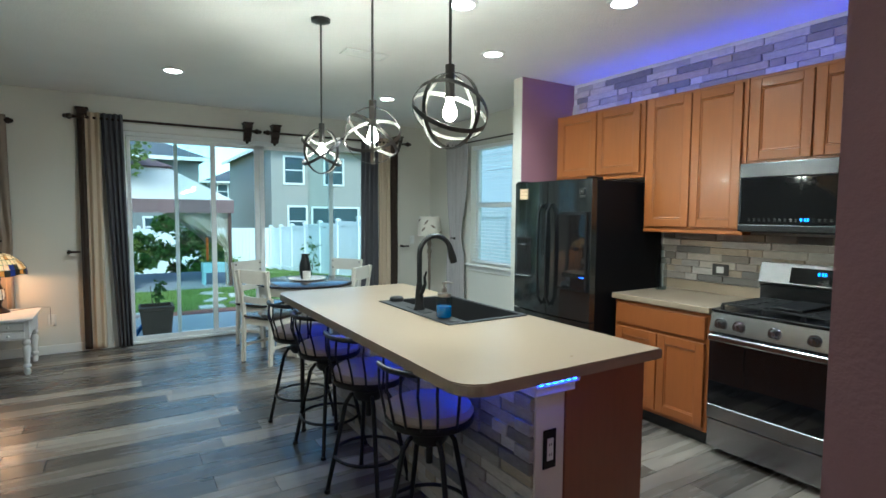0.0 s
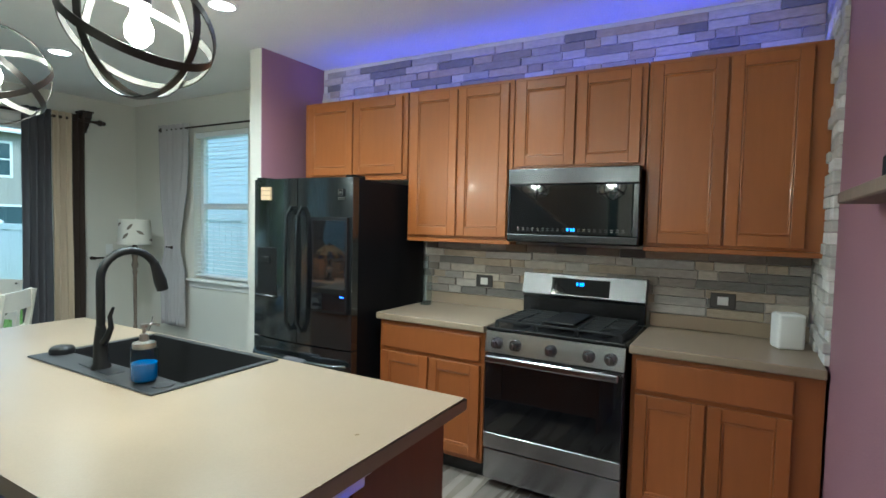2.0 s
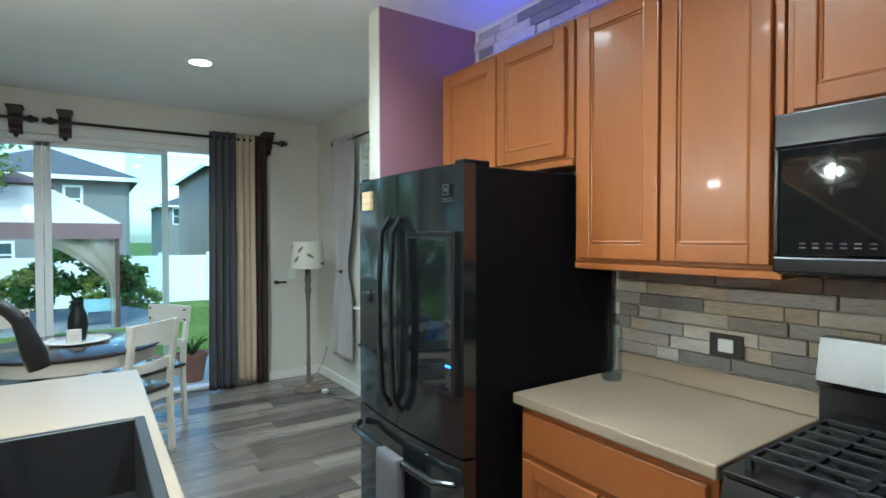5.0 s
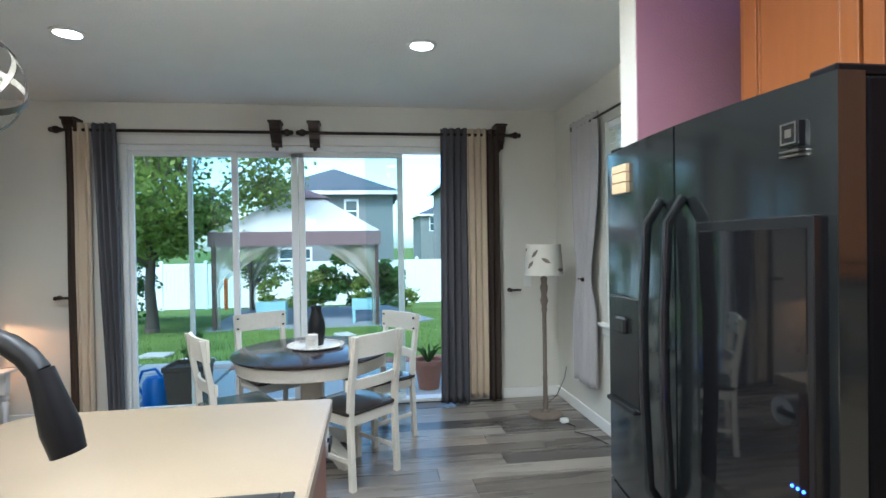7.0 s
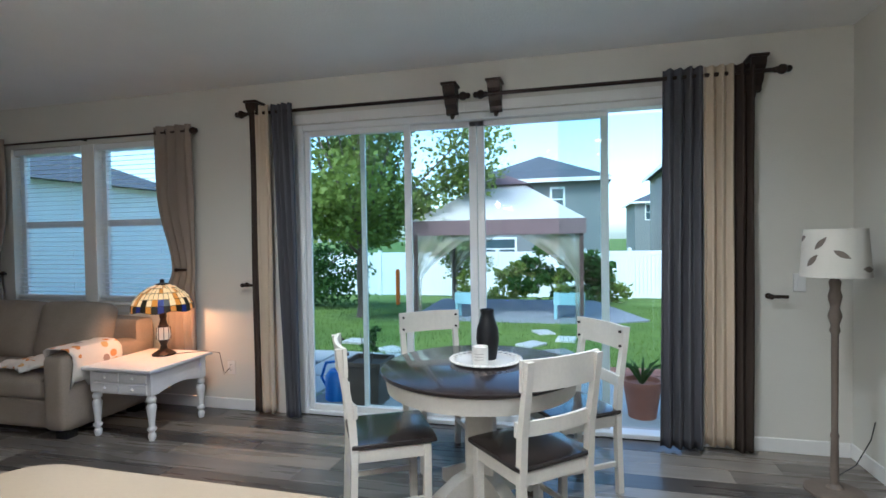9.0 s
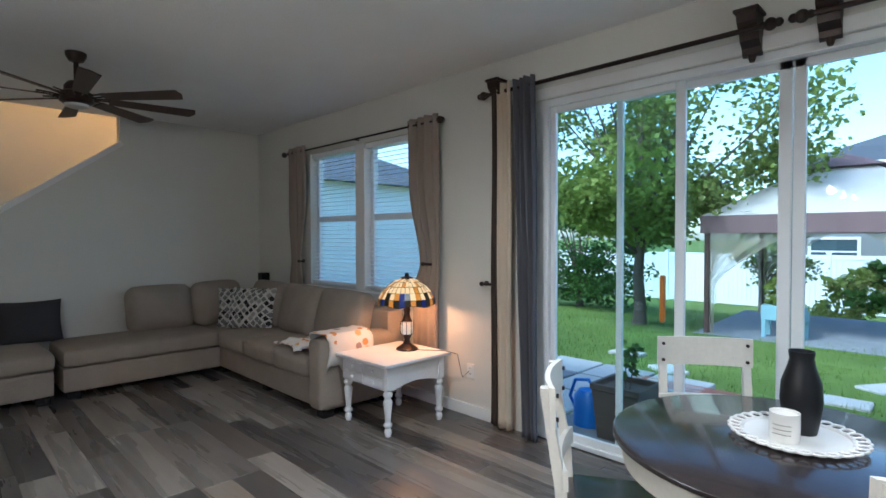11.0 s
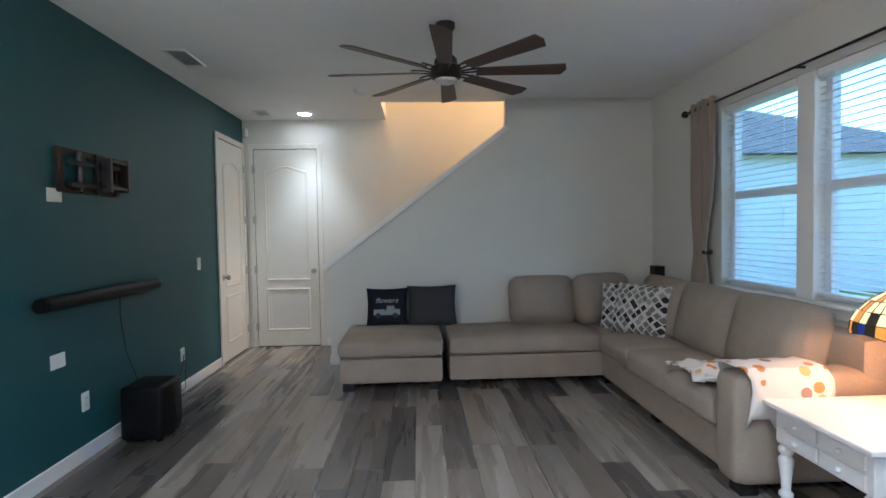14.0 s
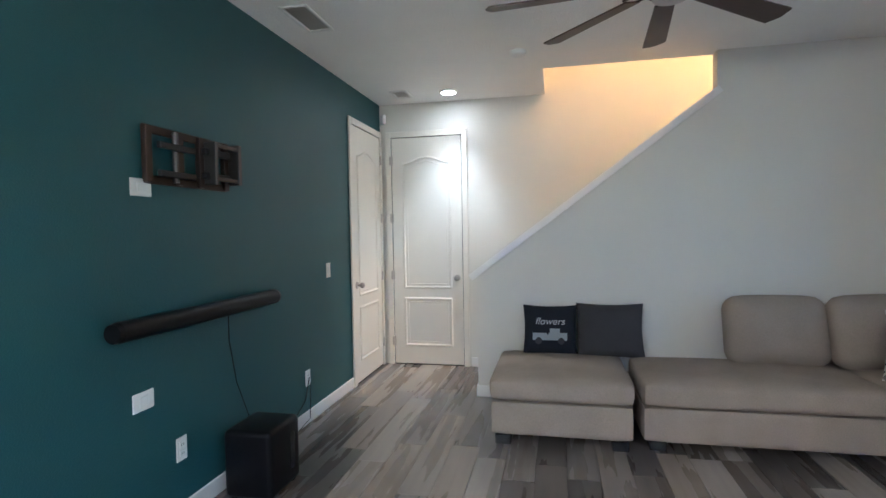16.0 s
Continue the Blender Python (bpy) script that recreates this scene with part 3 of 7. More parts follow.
# ---- curtains and rods ----
def drape(bm, axis, wall, u0, u1, z0, z1, folds, depth, tie=None, lean=0.0, seed=0):
    """A pleated cloth; tie: (height, centre, half width) where a holdback gathers it."""
    rnd = random.Random(seed)
    nu, nz = folds * 8, 40
    grid = []
    ph = rnd.random() * 6
    for k in range(nz + 1):
        f = k / nz
        z = z1 + (z0 - z1) * f
        row = []
        for j in range(nu + 1):
            s = j / nu
            a0, a1 = u0 + lean * f, u1 + lean * f * 0.3
            u = a0 + (a1 - a0) * s
            if tie:
                pull = math.exp(-((z - tie[0]) / 0.42) ** 2) if z > tie[0] else 0.45 + 0.55 * math.exp(-((z - tie[0]) / 0.14) ** 2)
                u += (tie[1] + (s - 0.5) * 2 * tie[2] - u) * pull * 0.92
            amp = depth * (0.75 + 0.25 * math.sin(3 * f + j * 0.3 + ph))
            if tie:
                amp *= 1 - 0.5 * math.exp(-((z - tie[0]) / 0.2) ** 2)
            v = amp * math.sin(2 * math.pi * folds * s + 0.5 * math.sin(2.2 * f + ph)) + 0.006 * math.sin(9 * f + 5 * s)
            row.append(bm.verts.new((u, wall + v, z) if axis == "x" else (wall + v, u, z)))
        grid.append(row)
    for a, b in zip(grid, grid[1:]):
        for j in range(nu):
            bm.faces.new((a[j], a[j + 1], b[j + 1], b[j]))


def cloth(parent, name, mat, label="", **kw):
    ob = part(parent, name, mat, lambda bm: drape(bm, **kw), True, label)
    sol = ob.modifiers.new("thick", "SOLIDIFY")
    sol.thickness, sol.offset = 0.004, 0
    return ob


def finial(bm, p, d):
    p, d = Vector(p), Vector(d)
    for off, r in ((0.015, 0.020), (0.05, 0.032), (0.085, 0.022)):
        bmesh.ops.create_uvsphere(bm, u_segments=14, v_segments=8, radius=r, matrix=Matrix.Translation(p + d * off))


ROD_Y, ROD_Z = N - 0.10, 2.475
rod1 = thing("curtain_rod", "dark bronze curtain rod with corbel brackets over slider", "curtain rod")


def rod_build(bm):
    rod(bm, (0.60, ROD_Y, ROD_Z), (2.40, ROD_Y, ROD_Z), 0.014)
    rod(bm, (2.55, ROD_Y, ROD_Z), (4.42, ROD_Y, ROD_Z), 0.014)
    finial(bm, (0.60, ROD_Y, ROD_Z), (-1, 0, 0))
    finial(bm, (4.42, ROD_Y, ROD_Z), (1, 0, 0))
    finial(bm, (2.36, ROD_Y, ROD_Z), (1, 0, 0))
    finial(bm, (2.59, ROD_Y, ROD_Z), (-1, 0, 0))
part(rod1, "rod", BRONZE, rod_build, True)
for x in (0.66, 2.31, 2.64, 4.33):
    def corbel(bm):
        prism(bm, [(N - 0.002, 2.36), (N - 0.03, 2.37), (N - 0.035, 2.40), (N - 0.075, 2.43), (N - 0.085, 2.47), (N - 0.13, 2.51), (N - 0.14, 2.555), (N - 0.002, 2.555)], "x", x - 0.045, x + 0.045)
        box(bm, x - 0.058, x + 0.058, N - 0.15, N - 0.002, 2.555, 2.575, 0.004)
        rod(bm, (x, N - 0.02, 2.33), (x, N - 0.02, 2.365), 0.012, 0.022)
    part(rod1, "bracket", BRONZE, corbel)

cl = thing("curtain", "grey, cream and brown striped full-length curtain beside slider", "curtain", group="slider curtains")
cloth(cl, "brown_panel", BROWN, axis="x", wall=ROD_Y + 0.005, u0=0.615, u1=0.68, z0=0.03, z1=2.53, folds=1, depth=0.02, seed=1)
cloth(cl, "cream_panel", CREAM, axis="x", wall=ROD_Y - 0.01, u0=0.685, u1=0.815, z0=0.035, z1=2.53, folds=2, depth=0.03, seed=2)
cloth(cl, "grey_panel", BLUEG, axis="x", wall=ROD_Y - 0.015, u0=0.82, u1=1.02, z0=0.02, z1=2.53, folds=4, depth=0.04, lean=0.10, seed=3)
cr = thing("curtain", "grey, cream and brown striped full-length curtain beside slider", "curtain", group="slider curtains")
cloth(cr, "grey_panel", BLUEG, axis="x", wall=ROD_Y - 0.015, u0=3.77, u1=4.01, z0=0.02, z1=2.53, folds=4, depth=0.04, lean=-0.03, seed=4)
cloth(cr, "cream_panel", CREAM, axis="x", wall=ROD_Y - 0.01, u0=4.015, u1=4.19, z0=0.05, z1=2.53, folds=3, depth=0.03, seed=5)
cloth(cr, "brown_panel", BROWN, axis="x", wall=ROD_Y + 0.0, u0=4.195, u1=4.31, z0=0.02, z1=2.53, folds=2, depth=0.03, seed=6)

wr = thing("curtain_rod", "thin dark curtain rod over the double window", "curtain rod")
part(wr, "rod", BRONZE, lambda bm: (rod(bm, (-2.52, N - 0.07, 2.385), (0.04, N - 0.07, 2.385), 0.009), finial(bm, (0.02, N - 0.07, 2.385), (0.7, 0, 0)), finial(bm, (-2.50, N - 0.07, 2.385), (-0.7, 0, 0)), rod(bm, (-1.16, N - 0.07, 2.385), (-1.16, N, 2.385), 0.008), rod(bm, (0.0, N - 0.07, 2.385), (0.0, N, 2.385), 0.008), rod(bm, (-2.48, N - 0.07, 2.385), (-2.48, N, 2.385), 0.008)), True)
for u0, u1, tie, sd in ((-2.46, -2.06, (1.16, -2.27, 0.10), 7), (-0.36, 0.04, (1.20, -0.06, 0.11), 8)):
    c = thing("curtain", "taupe curtain tied back at the double window", "curtain", group="window curtains")
    cloth(c, "cloth", TAUPE, axis="x", wall=N - 0.075, u0=u0, u1=u1, z0=0.30, z1=2.44, folds=4, depth=0.032, tie=tie, seed=sd)
    for u in [u0 + (u1 - u0) * (q + 0.5) / 4 for q in range(4)]:
        part(c, "grommet", BRONZE, lambda bm: tube(bm, [(u, N - 0.075 + 0.022 * math.cos(a), 2.385 + 0.022 * math.sin(a)) for a in [k * math.pi / 5 for k in range(10)]], 0.004, 6, True), True)

er = thing("curtain_rod", "thin dark curtain rod over the single window", "curtain rod")
part(er, "rod", BRONZE, lambda bm: (rod(bm, (E2 - 0.07, 5.42, 2.42), (E2 - 0.07, 6.86, 2.42), 0.009), finial(bm, (E2 - 0.07, 6.84, 2.42), (0, 0.6, 0)), finial(bm, (E2 - 0.07, 5.44, 2.42), (0, -0.6, 0)), rod(bm, (E2 - 0.07, 5.50, 2.42), (E2, 5.50, 2.42), 0.008), rod(bm, (E2 - 0.07, 6.80, 2.42), (E2, 6.80, 2.42), 0.008)), True)
c = thing("curtain", "silver-grey curtain tied back beside the blinds", "curtain")
cloth(c, "cloth", SILVER, axis="y", wall=E2 - 0.075, u0=6.42, u1=6.90, z0=0.33, z1=2.47, folds=6, depth=0.032, tie=(1.17, 6.67, 0.12), seed=9)


def holdback(at, d, label="dark metal curtain holdback on the wall"):
    h = thing("curtain_holdback", label, "holdback", at, group="holdbacks")
    d = Vector(d)
    part(h, "arm", BRONZE, lambda bm: (rod(bm, (0, 0, 0), d * 0.06, 0.008), bmesh.ops.create_uvsphere(bm, u_segments=12, v_segments=8, radius=0.018, matrix=Matrix.Translation(d * 0.065)), rod(bm, (0, 0, 0), d * 0.012, 0.02), rod(bm, d * 0.055, d * 0.055 + Vector((d.y, d.x, 0)) * -0.10, 0.011)), True)
    return h
holdback((0.50, N, 1.07), (0, -1, 0))
holdback((4.42, N, 1.03), (0, -1, 0))
holdback((-0.13, N - 0.03, 1.20), (0, -1, 0))
holdback((-2.18, N - 0.03, 1.16), (0, -1, 0))
holdback((E2 - 0.02, 6.68, 1.17), (-1, 0, 0))


# ---- ceiling fittings ----
for cx, cy in CANS:
    d = thing("recessed_downlight", "lit white recessed ceiling downlight", "downlight", (cx, cy, C), group="recessed downlights")
    part(d, "trim_ring", PLASTW, lambda bm: lathe(bm, [(0.095, -0.001), (0.093, -0.010), (0.072, -0.014), (0.070, -0.006)]), True)
    part(d, "lens", CANLIT, lambda bm: lathe(bm, [(0.0, -0.007), (0.070, -0.006), (0.0705, -0.002)]), True)


def register(at, lx, ly, rz=0):
    v = thing("ceiling_vent", "white louvred ceiling air vent", "vent", at, rz)
    part(v, "frame", PLASTW, lambda bm: (box(bm, -lx / 2, lx / 2, -ly / 2, -ly / 2 + 0.022, -0.012, -0.001, 0.003), box(bm, -lx / 2, lx / 2, ly / 2 - 0.022, ly / 2, -0.012, -0.001, 0.003), box(bm, -lx / 2, -lx / 2 + 0.022, -ly / 2 + 0.022, ly / 2 - 0.022, -0.012, -0.001, 0.003), box(bm, lx / 2 - 0.022, lx / 2, -ly / 2 + 0.022, ly / 2 - 0.022, -0.012, -0.001, 0.003)))
    part(v, "louvres", PLASTW, lambda bm: [prism(bm, [(q, -0.001), (q + 0.012, -0.011), (q + 0.014, -0.010), (q + 0.002, -0.0005)], "x", -lx / 2 + 0.022, lx / 2 - 0.022) for q in np.arange(-ly / 2 + 0.024, ly / 2 - 0.034, 0.018)])
    part(v, "duct", NICKEL, lambda bm: box(bm, -lx / 2 + 0.02, lx / 2 - 0.02, -ly / 2 + 0.02, ly / 2 - 0.02, -0.0008, -0.0002))
register((2.63, 4.62, C), 0.36, 0.16)
register((-2.04, 3.23, C), 0.40, 0.18)
register((-3.92, 3.27, C), 0.26, 0.17)
sm = thing("smoke_detector", "round white ceiling smoke detector", "smoke detector", (-2.99, 4.46, C))
part(sm, "body", PLASTW, lambda bm: lathe(bm, [(0.062, -0.001), (0.062, -0.012), (0.055, -0.03), (0.03, -0.038), (0.0, -0.039)]), True)
al = thing("alarm_sensor", "small white alarm sensor high in the corner", "sensor", (W + 0.05, G + 0.05, 2.58), 45)
part(al, "body", PLASTW, lambda bm: box(bm, -0.035, 0.035, -0.02, 0.025, -0.05, 0.05, 0.012, 2))


# ---- pendants over the island ----
for k, (px, py) in enumerate(PENDANTS):
    p = thing("pendant_lamp", "pewter orb pendant lamp with crossing bands, lit", "pendant lamp", (px, py, 1.90), 25 + 40 * k, group="pendants over the island")
    R = 0.148
    part(p, "canopy", PEWTER, lambda bm: lathe(bm, [(0.062, C - 1.901), (0.060, C - 1.918), (0.02, C - 1.927), (0.0, C - 1.928)]), True)
    part(p, "stem", PEWTER, lambda bm: (rod(bm, (0, 0, R), (0, 0, C - 1.92), 0.006), rod(bm, (0, 0, 0.055), (0, 0, R + 0.03), 0.019), rod(bm, (0, 0, 0.05), (0, 0, 0.06), 0.024)), True)
    for tx, tz, r in ((90, 0, R), (90, 90, R - 0.004), (38, 20, R + 0.004), (-38, 70, R + 0.002)):
        def band(bm):
            ring = []
            for j in range(48):
                a = 2 * math.pi * j / 48
                c_, s_ = math.cos(a), math.sin(a)
                ring.append([bm.verts.new((c_ * rr, s_ * rr, h)) for rr, h in ((r, -0.009), (r, 0.009), (r - 0.003, 0.009), (r - 0.003, -0.009))])
            for a, b in zip(ring, ring[1:] + ring[:1]):
                for q in range(4):
                    bm.faces.new((a[q], a[(q + 1) % 4], b[(q + 1) % 4], b[q]))
        part(p, "band", PEWTER, band, True, m=pose(0, 0, 0, tx, 0, tz))
    part(p, "bulb", BULB, lambda bm: lathe(bm, [(0.013, 0.052), (0.016, 0.03), (0.028, 0.0), (0.026, -0.022), (0.012, -0.038), (0.0, -0.04)], n=16), True, "glowing warm bulb").visible_shadow = False


# ---- ceiling fan ----
fan = thing("ceiling_fan", "bronze ceiling fan with eight slim wooden blades", "ceiling fan", (-1.36, 5.20, 2.42))
part(fan, "motor", BRONZE, lambda bm: (lathe(bm, [(0.0, 0.315), (0.065, 0.315), (0.065, 0.29), (0.045, 0.255), (0.016, 0.245), (0.016, 0.12), (0.05, 0.11), (0.075, 0.08), (0.078, 0.045), (0.10, 0.03), (0.105, -0.03), (0.085, -0.045), (0.0, -0.047)]),), True)
part(fan, "light_cap", material("frosted_lens", (0.5, 0.5, 0.48), 0.4), lambda bm: lathe(bm, [(0.075, -0.048), (0.070, -0.065), (0.03, -0.078), (0, -0.08)]), True)
BLADEW = material("dark_walnut_blade", (0.060, 0.034, 0.024), 0.45, 0, 0.2, 6, 0.2, 40, 0.03, 60, (0.15, 1, 1))
for k in range(8):
    a = 45 * k - 5
    def blade(bm):
        prism(bm, [(0.20, -0.045), (0.77, -0.062), (0.785, 0.0), (0.755, 0.062), (0.20, 0.045)], "z", -0.004, 0.004)
    part(fan, "blade", BLADEW, blade, m=pose(0, 0, 0.0, 0, 0, a) @ pose(0, 0, 0, -13, 0, 0))
    part(fan, "arm", BRONZE, lambda bm: (tube(bm, [(0.10, -0.02, 0.0), (0.15, -0.03, 0.006), (0.23, -0.028, 0.010)], 0.006, 6), tube(bm, [(0.10, 0.02, 0.0), (0.15, 0.03, 0.006), (0.23, 0.028, 0.010)], 0.006, 6)), True, m=pose(0, 0, 0, 0, 0, a))
# ---- kitchen cabinets ----
def shaker(parent, y0, y1, z0, z1, x, mat, name="door"):
    """A cabinet front with a raised frame and a recessed panel, facing -x; x is the carcass face."""
    g = 0.003
    y0, y1, z0, z1 = y0 + g, y1 - g, z0 + g, z1 - g
    w = min(0.058, (z1 - z0) * 0.3)

    def rails(bm):
        box(bm, x - 0.020, x - 0.001, y0, y0 + w, z0, z1, 0.004, 2)
        box(bm, x - 0.020, x - 0.001, y1 - w, y1, z0, z1, 0.004, 2)
        box(bm, x - 0.0195, x - 0.001, y0 + w, y1 - w, z1 - w, z1, 0.004, 2)
        box(bm, x - 0.0195, x - 0.001, y0 + w, y1 - w, z0, z0 + w, 0.004, 2)
    d = part(parent, name, mat, rails)

    def inner(bm):
        box(bm, x - 0.010, x - 0.001, y0 + w - 0.002, y1 - w + 0.002, z0 + w - 0.002, z1 - w + 0.002)
        for a, b in (((y0 + w + 0.006, z0 + w), (y0 + w + 0.006, z1 - w)), ((y1 - w - 0.006, z0 + w), (y1 - w - 0.006, z1 - w))):
            rod(bm, (x - 0.010, a[0], a[1]), (x - 0.010, b[0], b[1]), 0.006, n=8)
        for z in (z0 + w + 0.006, z1 - w - 0.006):
            rod(bm, (x - 0.010, y0 + w, z), (x - 0.010, y1 - w, z), 0.006, n=8)
    part(d, "panel", mat, inner)


def upper(y0, y1, z0, z1, doors, label):
    c = thing("wall_cabinet", label, "cabinet", group="wall cabinets")
    x = E - 0.31
    part(c, "body", WOOD, lambda bm: box(bm, x, E - 0.012, y0 + 0.001, y1 - 0.001, z0, z1, 0.002))
    part(c, "rail", WOOD, lambda bm: box(bm, x - 0.006, x + 0.10, y0 + 0.001, y1 - 0.001, z0 - 0.028, z0 - 0.001, 0.004))
    for a, b in doors:
        shaker(c, a, b, z0 + 0.012, z1 - 0.02, x, WOOD)
    return c


LBL = "honey-stained maple wall cabinet with two framed doors"
upper(3.405, 4.36, 1.82, 2.385, [(3.44, 3.875), (3.88, 4.32)], LBL + " above the refrigerator")
upper(2.625, 3.395, 1.40, 2.385, [(2.65, 3.005), (3.01, 3.37)], LBL)
upper(1.855, 2.62, 1.835, 2.385, [(1.88, 2.235), (2.24, 2.60)], LBL + " above the microwave")
upper(S + 0.012, 1.85, 1.40, 2.385, [(1.12, 1.465), (1.47, 1.835)], LBL)


def base(y0, y1, doors, drawer, label):
    c = thing("base_cabinet", label, "cabinet", group="base cabinets")
    x = E - 0.61
    part(c, "body", WOODB, lambda bm: box(bm, x, E - 0.012, y0, y1, 0.10, 0.875, 0.002))
    part(c, "toe_kick", BLACK, lambda bm: box(bm, x + 0.06, E - 0.02, y0, y1, 0.0, 0.099))
    shaker_y = drawer
    part(c, "drawer", WOODB, lambda bm: box(bm, x - 0.020, x - 0.001, shaker_y[0], shaker_y[1], 0.70, 0.85, 0.006, 2))
    for a, b in doors:
        shaker(c, a, b, 0.125, 0.68, x, WOODB)
base(2.64, 3.385, [(2.66, 3.01), (3.015, 3.365)], (2.663, 3.362), "maple base cabinet with drawer between range and refrigerator")
base(S + 0.012, 1.83, [(1.15, 1.485), (1.49, 1.81)], (1.153, 1.807), "maple base cabinet with drawer beside the range")
for y0, y1 in ((2.63, 3.40), (S + 0.012, 1.84)):
    ct = thing("countertop", "beige laminate kitchen countertop with short backsplash lip", "countertop", group="wall counters")
    part(ct, "top", COUNTER, lambda bm: box(bm, E - 0.645, E - 0.012, y0, y1, 0.877, 0.918, 0.006, 2))
    part(ct, "lip", COUNTER, lambda bm: box(bm, E - 0.034, E - 0.013, y0, y1, 0.919, 1.00, 0.004, 2))

# ---- refrigerator ----
fx = 3.87
fr = thing("refrigerator", "black stainless French-door refrigerator with screen and dispenser", "refrigerator")
part(fr, "body", FSIDE, lambda bm: box(bm, fx + 0.09, E - 0.03, 3.43, 4.30, 0.03, 1.757, 0.006, 2))
part(fr, "feet", BLACK, lambda bm: box(bm, fx + 0.12, E - 0.08, 3.44, 4.27, 0.0, 0.03))
for hy in (3.44, 4.23):
    part(fr, "hinge_cover", FSIDE, lambda bm: box(bm, fx + 0.04, fx + 0.16, hy, hy + 0.06, 1.758, 1.780, 0.004))


def fdoor(y0, y1, z0, z1):
    def b(bm):
        n = 10
        poly = []
        for k in range(n + 1):
            u = k / n
            poly.append((fx + 0.035 * (2 * abs((y0 + (y1 - y0) * u - 3.855) / 0.9)) ** 2, y0 + (y1 - y0) * u))
        poly += [(fx + 0.085, y1), (fx + 0.085, y0)]
        prism(bm, poly, "z", z0, z1)
    return b
part(fr, "door", BSTEEL, fdoor(3.864, 4.30, 0.70, 1.764), True)
part(fr, "door", BSTEEL, fdoor(3.43, 3.857, 0.70, 1.764), True)
part(fr, "drawer", BSTEEL, fdoor(3.43, 4.30, 0.06, 0.69), True)
for y in (3.905, 3.81):
    part(fr, "handle", BSTEEL, lambda bm: tube(bm, [(fx - 0.01, y, 0.78), (fx - 0.05, y, 0.84), (fx - 0.062, y, 1.1), (fx - 0.062, y, 1.3), (fx - 0.05, y, 1.52), (fx - 0.01, y, 1.58)], 0.017, 10, flat=0.7), True)
part(fr, "handle", BSTEEL, lambda bm: tube(bm, [(fx + 0.01, 4.26, 0.60), (fx - 0.045, 4.20, 0.60), (fx - 0.06, 3.86, 0.60), (fx - 0.045, 3.52, 0.60), (fx + 0.01, 3.46, 0.60)], 0.016, 10), True)
part(fr, "screen", BGLASS, lambda bm: box(bm, fx - 0.002, fx + 0.03, 3.46, 3.765, 0.935, 1.50, 0.003), label="dark glass family screen")
part(fr, "screen_surround", BLACK, lambda bm: box(bm, fx + 0.0, fx + 0.032, 3.448, 3.778, 0.92, 1.52, 0.002))
part(fr, "dispenser", BLACK, lambda bm: (box(bm, fx + 0.002, fx + 0.03, 4.05, 4.235, 0.985, 1.31, 0.003), box(bm, fx - 0.012, fx + 0.01, 4.055, 4.23, 0.975, 0.99, 0.003), box(bm, fx - 0.012, fx + 0.01, 4.11, 4.17, 1.20, 1.25, 0.006)), label="black water and ice dispenser")
# three small blue glowing dots low on the screen's edge
part(fr, "indicator", LED, lambda bm: [rod(bm, (fx - 0.004, 3.47 + q * 0.013, 1.03), (fx - 0.002, 3.47 + q * 0.013, 1.03), 0.0025, n=6) for q in range(3)])
part(fr, "sticker", material("tan_sticker", (0.55, 0.40, 0.24), 0.6), lambda bm: (box(bm, fx - 0.0, fx + 0.02, 4.11, 4.20, 1.625, 1.655), box(bm, fx - 0.0, fx + 0.02, 4.11, 4.20, 1.658, 1.685), box(bm, fx, fx + 0.02, 4.11, 4.20, 1.688, 1.71)), label="tan paper sticker in three strips")
part(fr, "badge", BLACK, lambda bm: box(bm, fx + 0.008, fx + 0.03, 3.488, 3.532, 1.648, 1.694, 0.002), label="small dark square badge with pale rim")
part(fr, "badge_rim", NICKEL, lambda bm: (box(bm, fx + 0.0065, fx + 0.009, 3.492, 3.528, 1.688, 1.6905), box(bm, fx + 0.0065, fx + 0.009, 3.492, 3.528, 1.652, 1.6545), box(bm, fx + 0.0065, fx + 0.009, 3.492, 3.4945, 1.6545, 1.688), box(bm, fx + 0.0065, fx + 0.009, 3.5255, 3.528, 1.6545, 1.688), box(bm, fx + 0.0065, fx + 0.009, 3.503, 3.517, 1.664, 1.679)))
for z in (1.638, 1.629):
    part(fr, "badge_line", NICKEL, lambda bm: box(bm, fx + 0.0075, fx + 0.03, 3.488, 3.532, z, z + 0.003))
tw = thing("hand_towel", "grey hand towel hanging on the freezer drawer handle", "towel")
part(tw, "cloth", BLUEG, lambda bm: soft_box(bm, fx - 0.092, fx - 0.04, 3.72, 3.90, 0.30, 0.622, 0.018, (0.004, 0, 0), 8), True)

# ---- range ----
rg = thing("range", "stainless steel gas range with black oven door", "stove")
ry0, ry1 = 1.852, 2.612
rx = E - 0.655
part(rg, "body", BLACK, lambda bm: box(bm, rx + 0.03, E - 0.02, ry0, ry1, 0.04, 0.905, 0.004))
part(rg, "drawer", STEEL, lambda bm: box(bm, rx, rx + 0.029, ry0 + 0.002, ry1 - 0.002, 0.05, 0.225, 0.005, 2))
part(rg, "oven_door", BGLASS, lambda bm: box(bm, rx - 0.012, rx + 0.029, ry0 + 0.002, ry1 - 0.002, 0.325, 0.755, 0.004), label="black glass oven door")
for z0, z1 in ((0.235, 0.322), (0.757, 0.775)):
    part(rg, "oven_trim", STEEL, lambda bm: box(bm, rx - 0.012, rx + 0.029, ry0 + 0.002, ry1 - 0.002, z0, z1, 0.003))
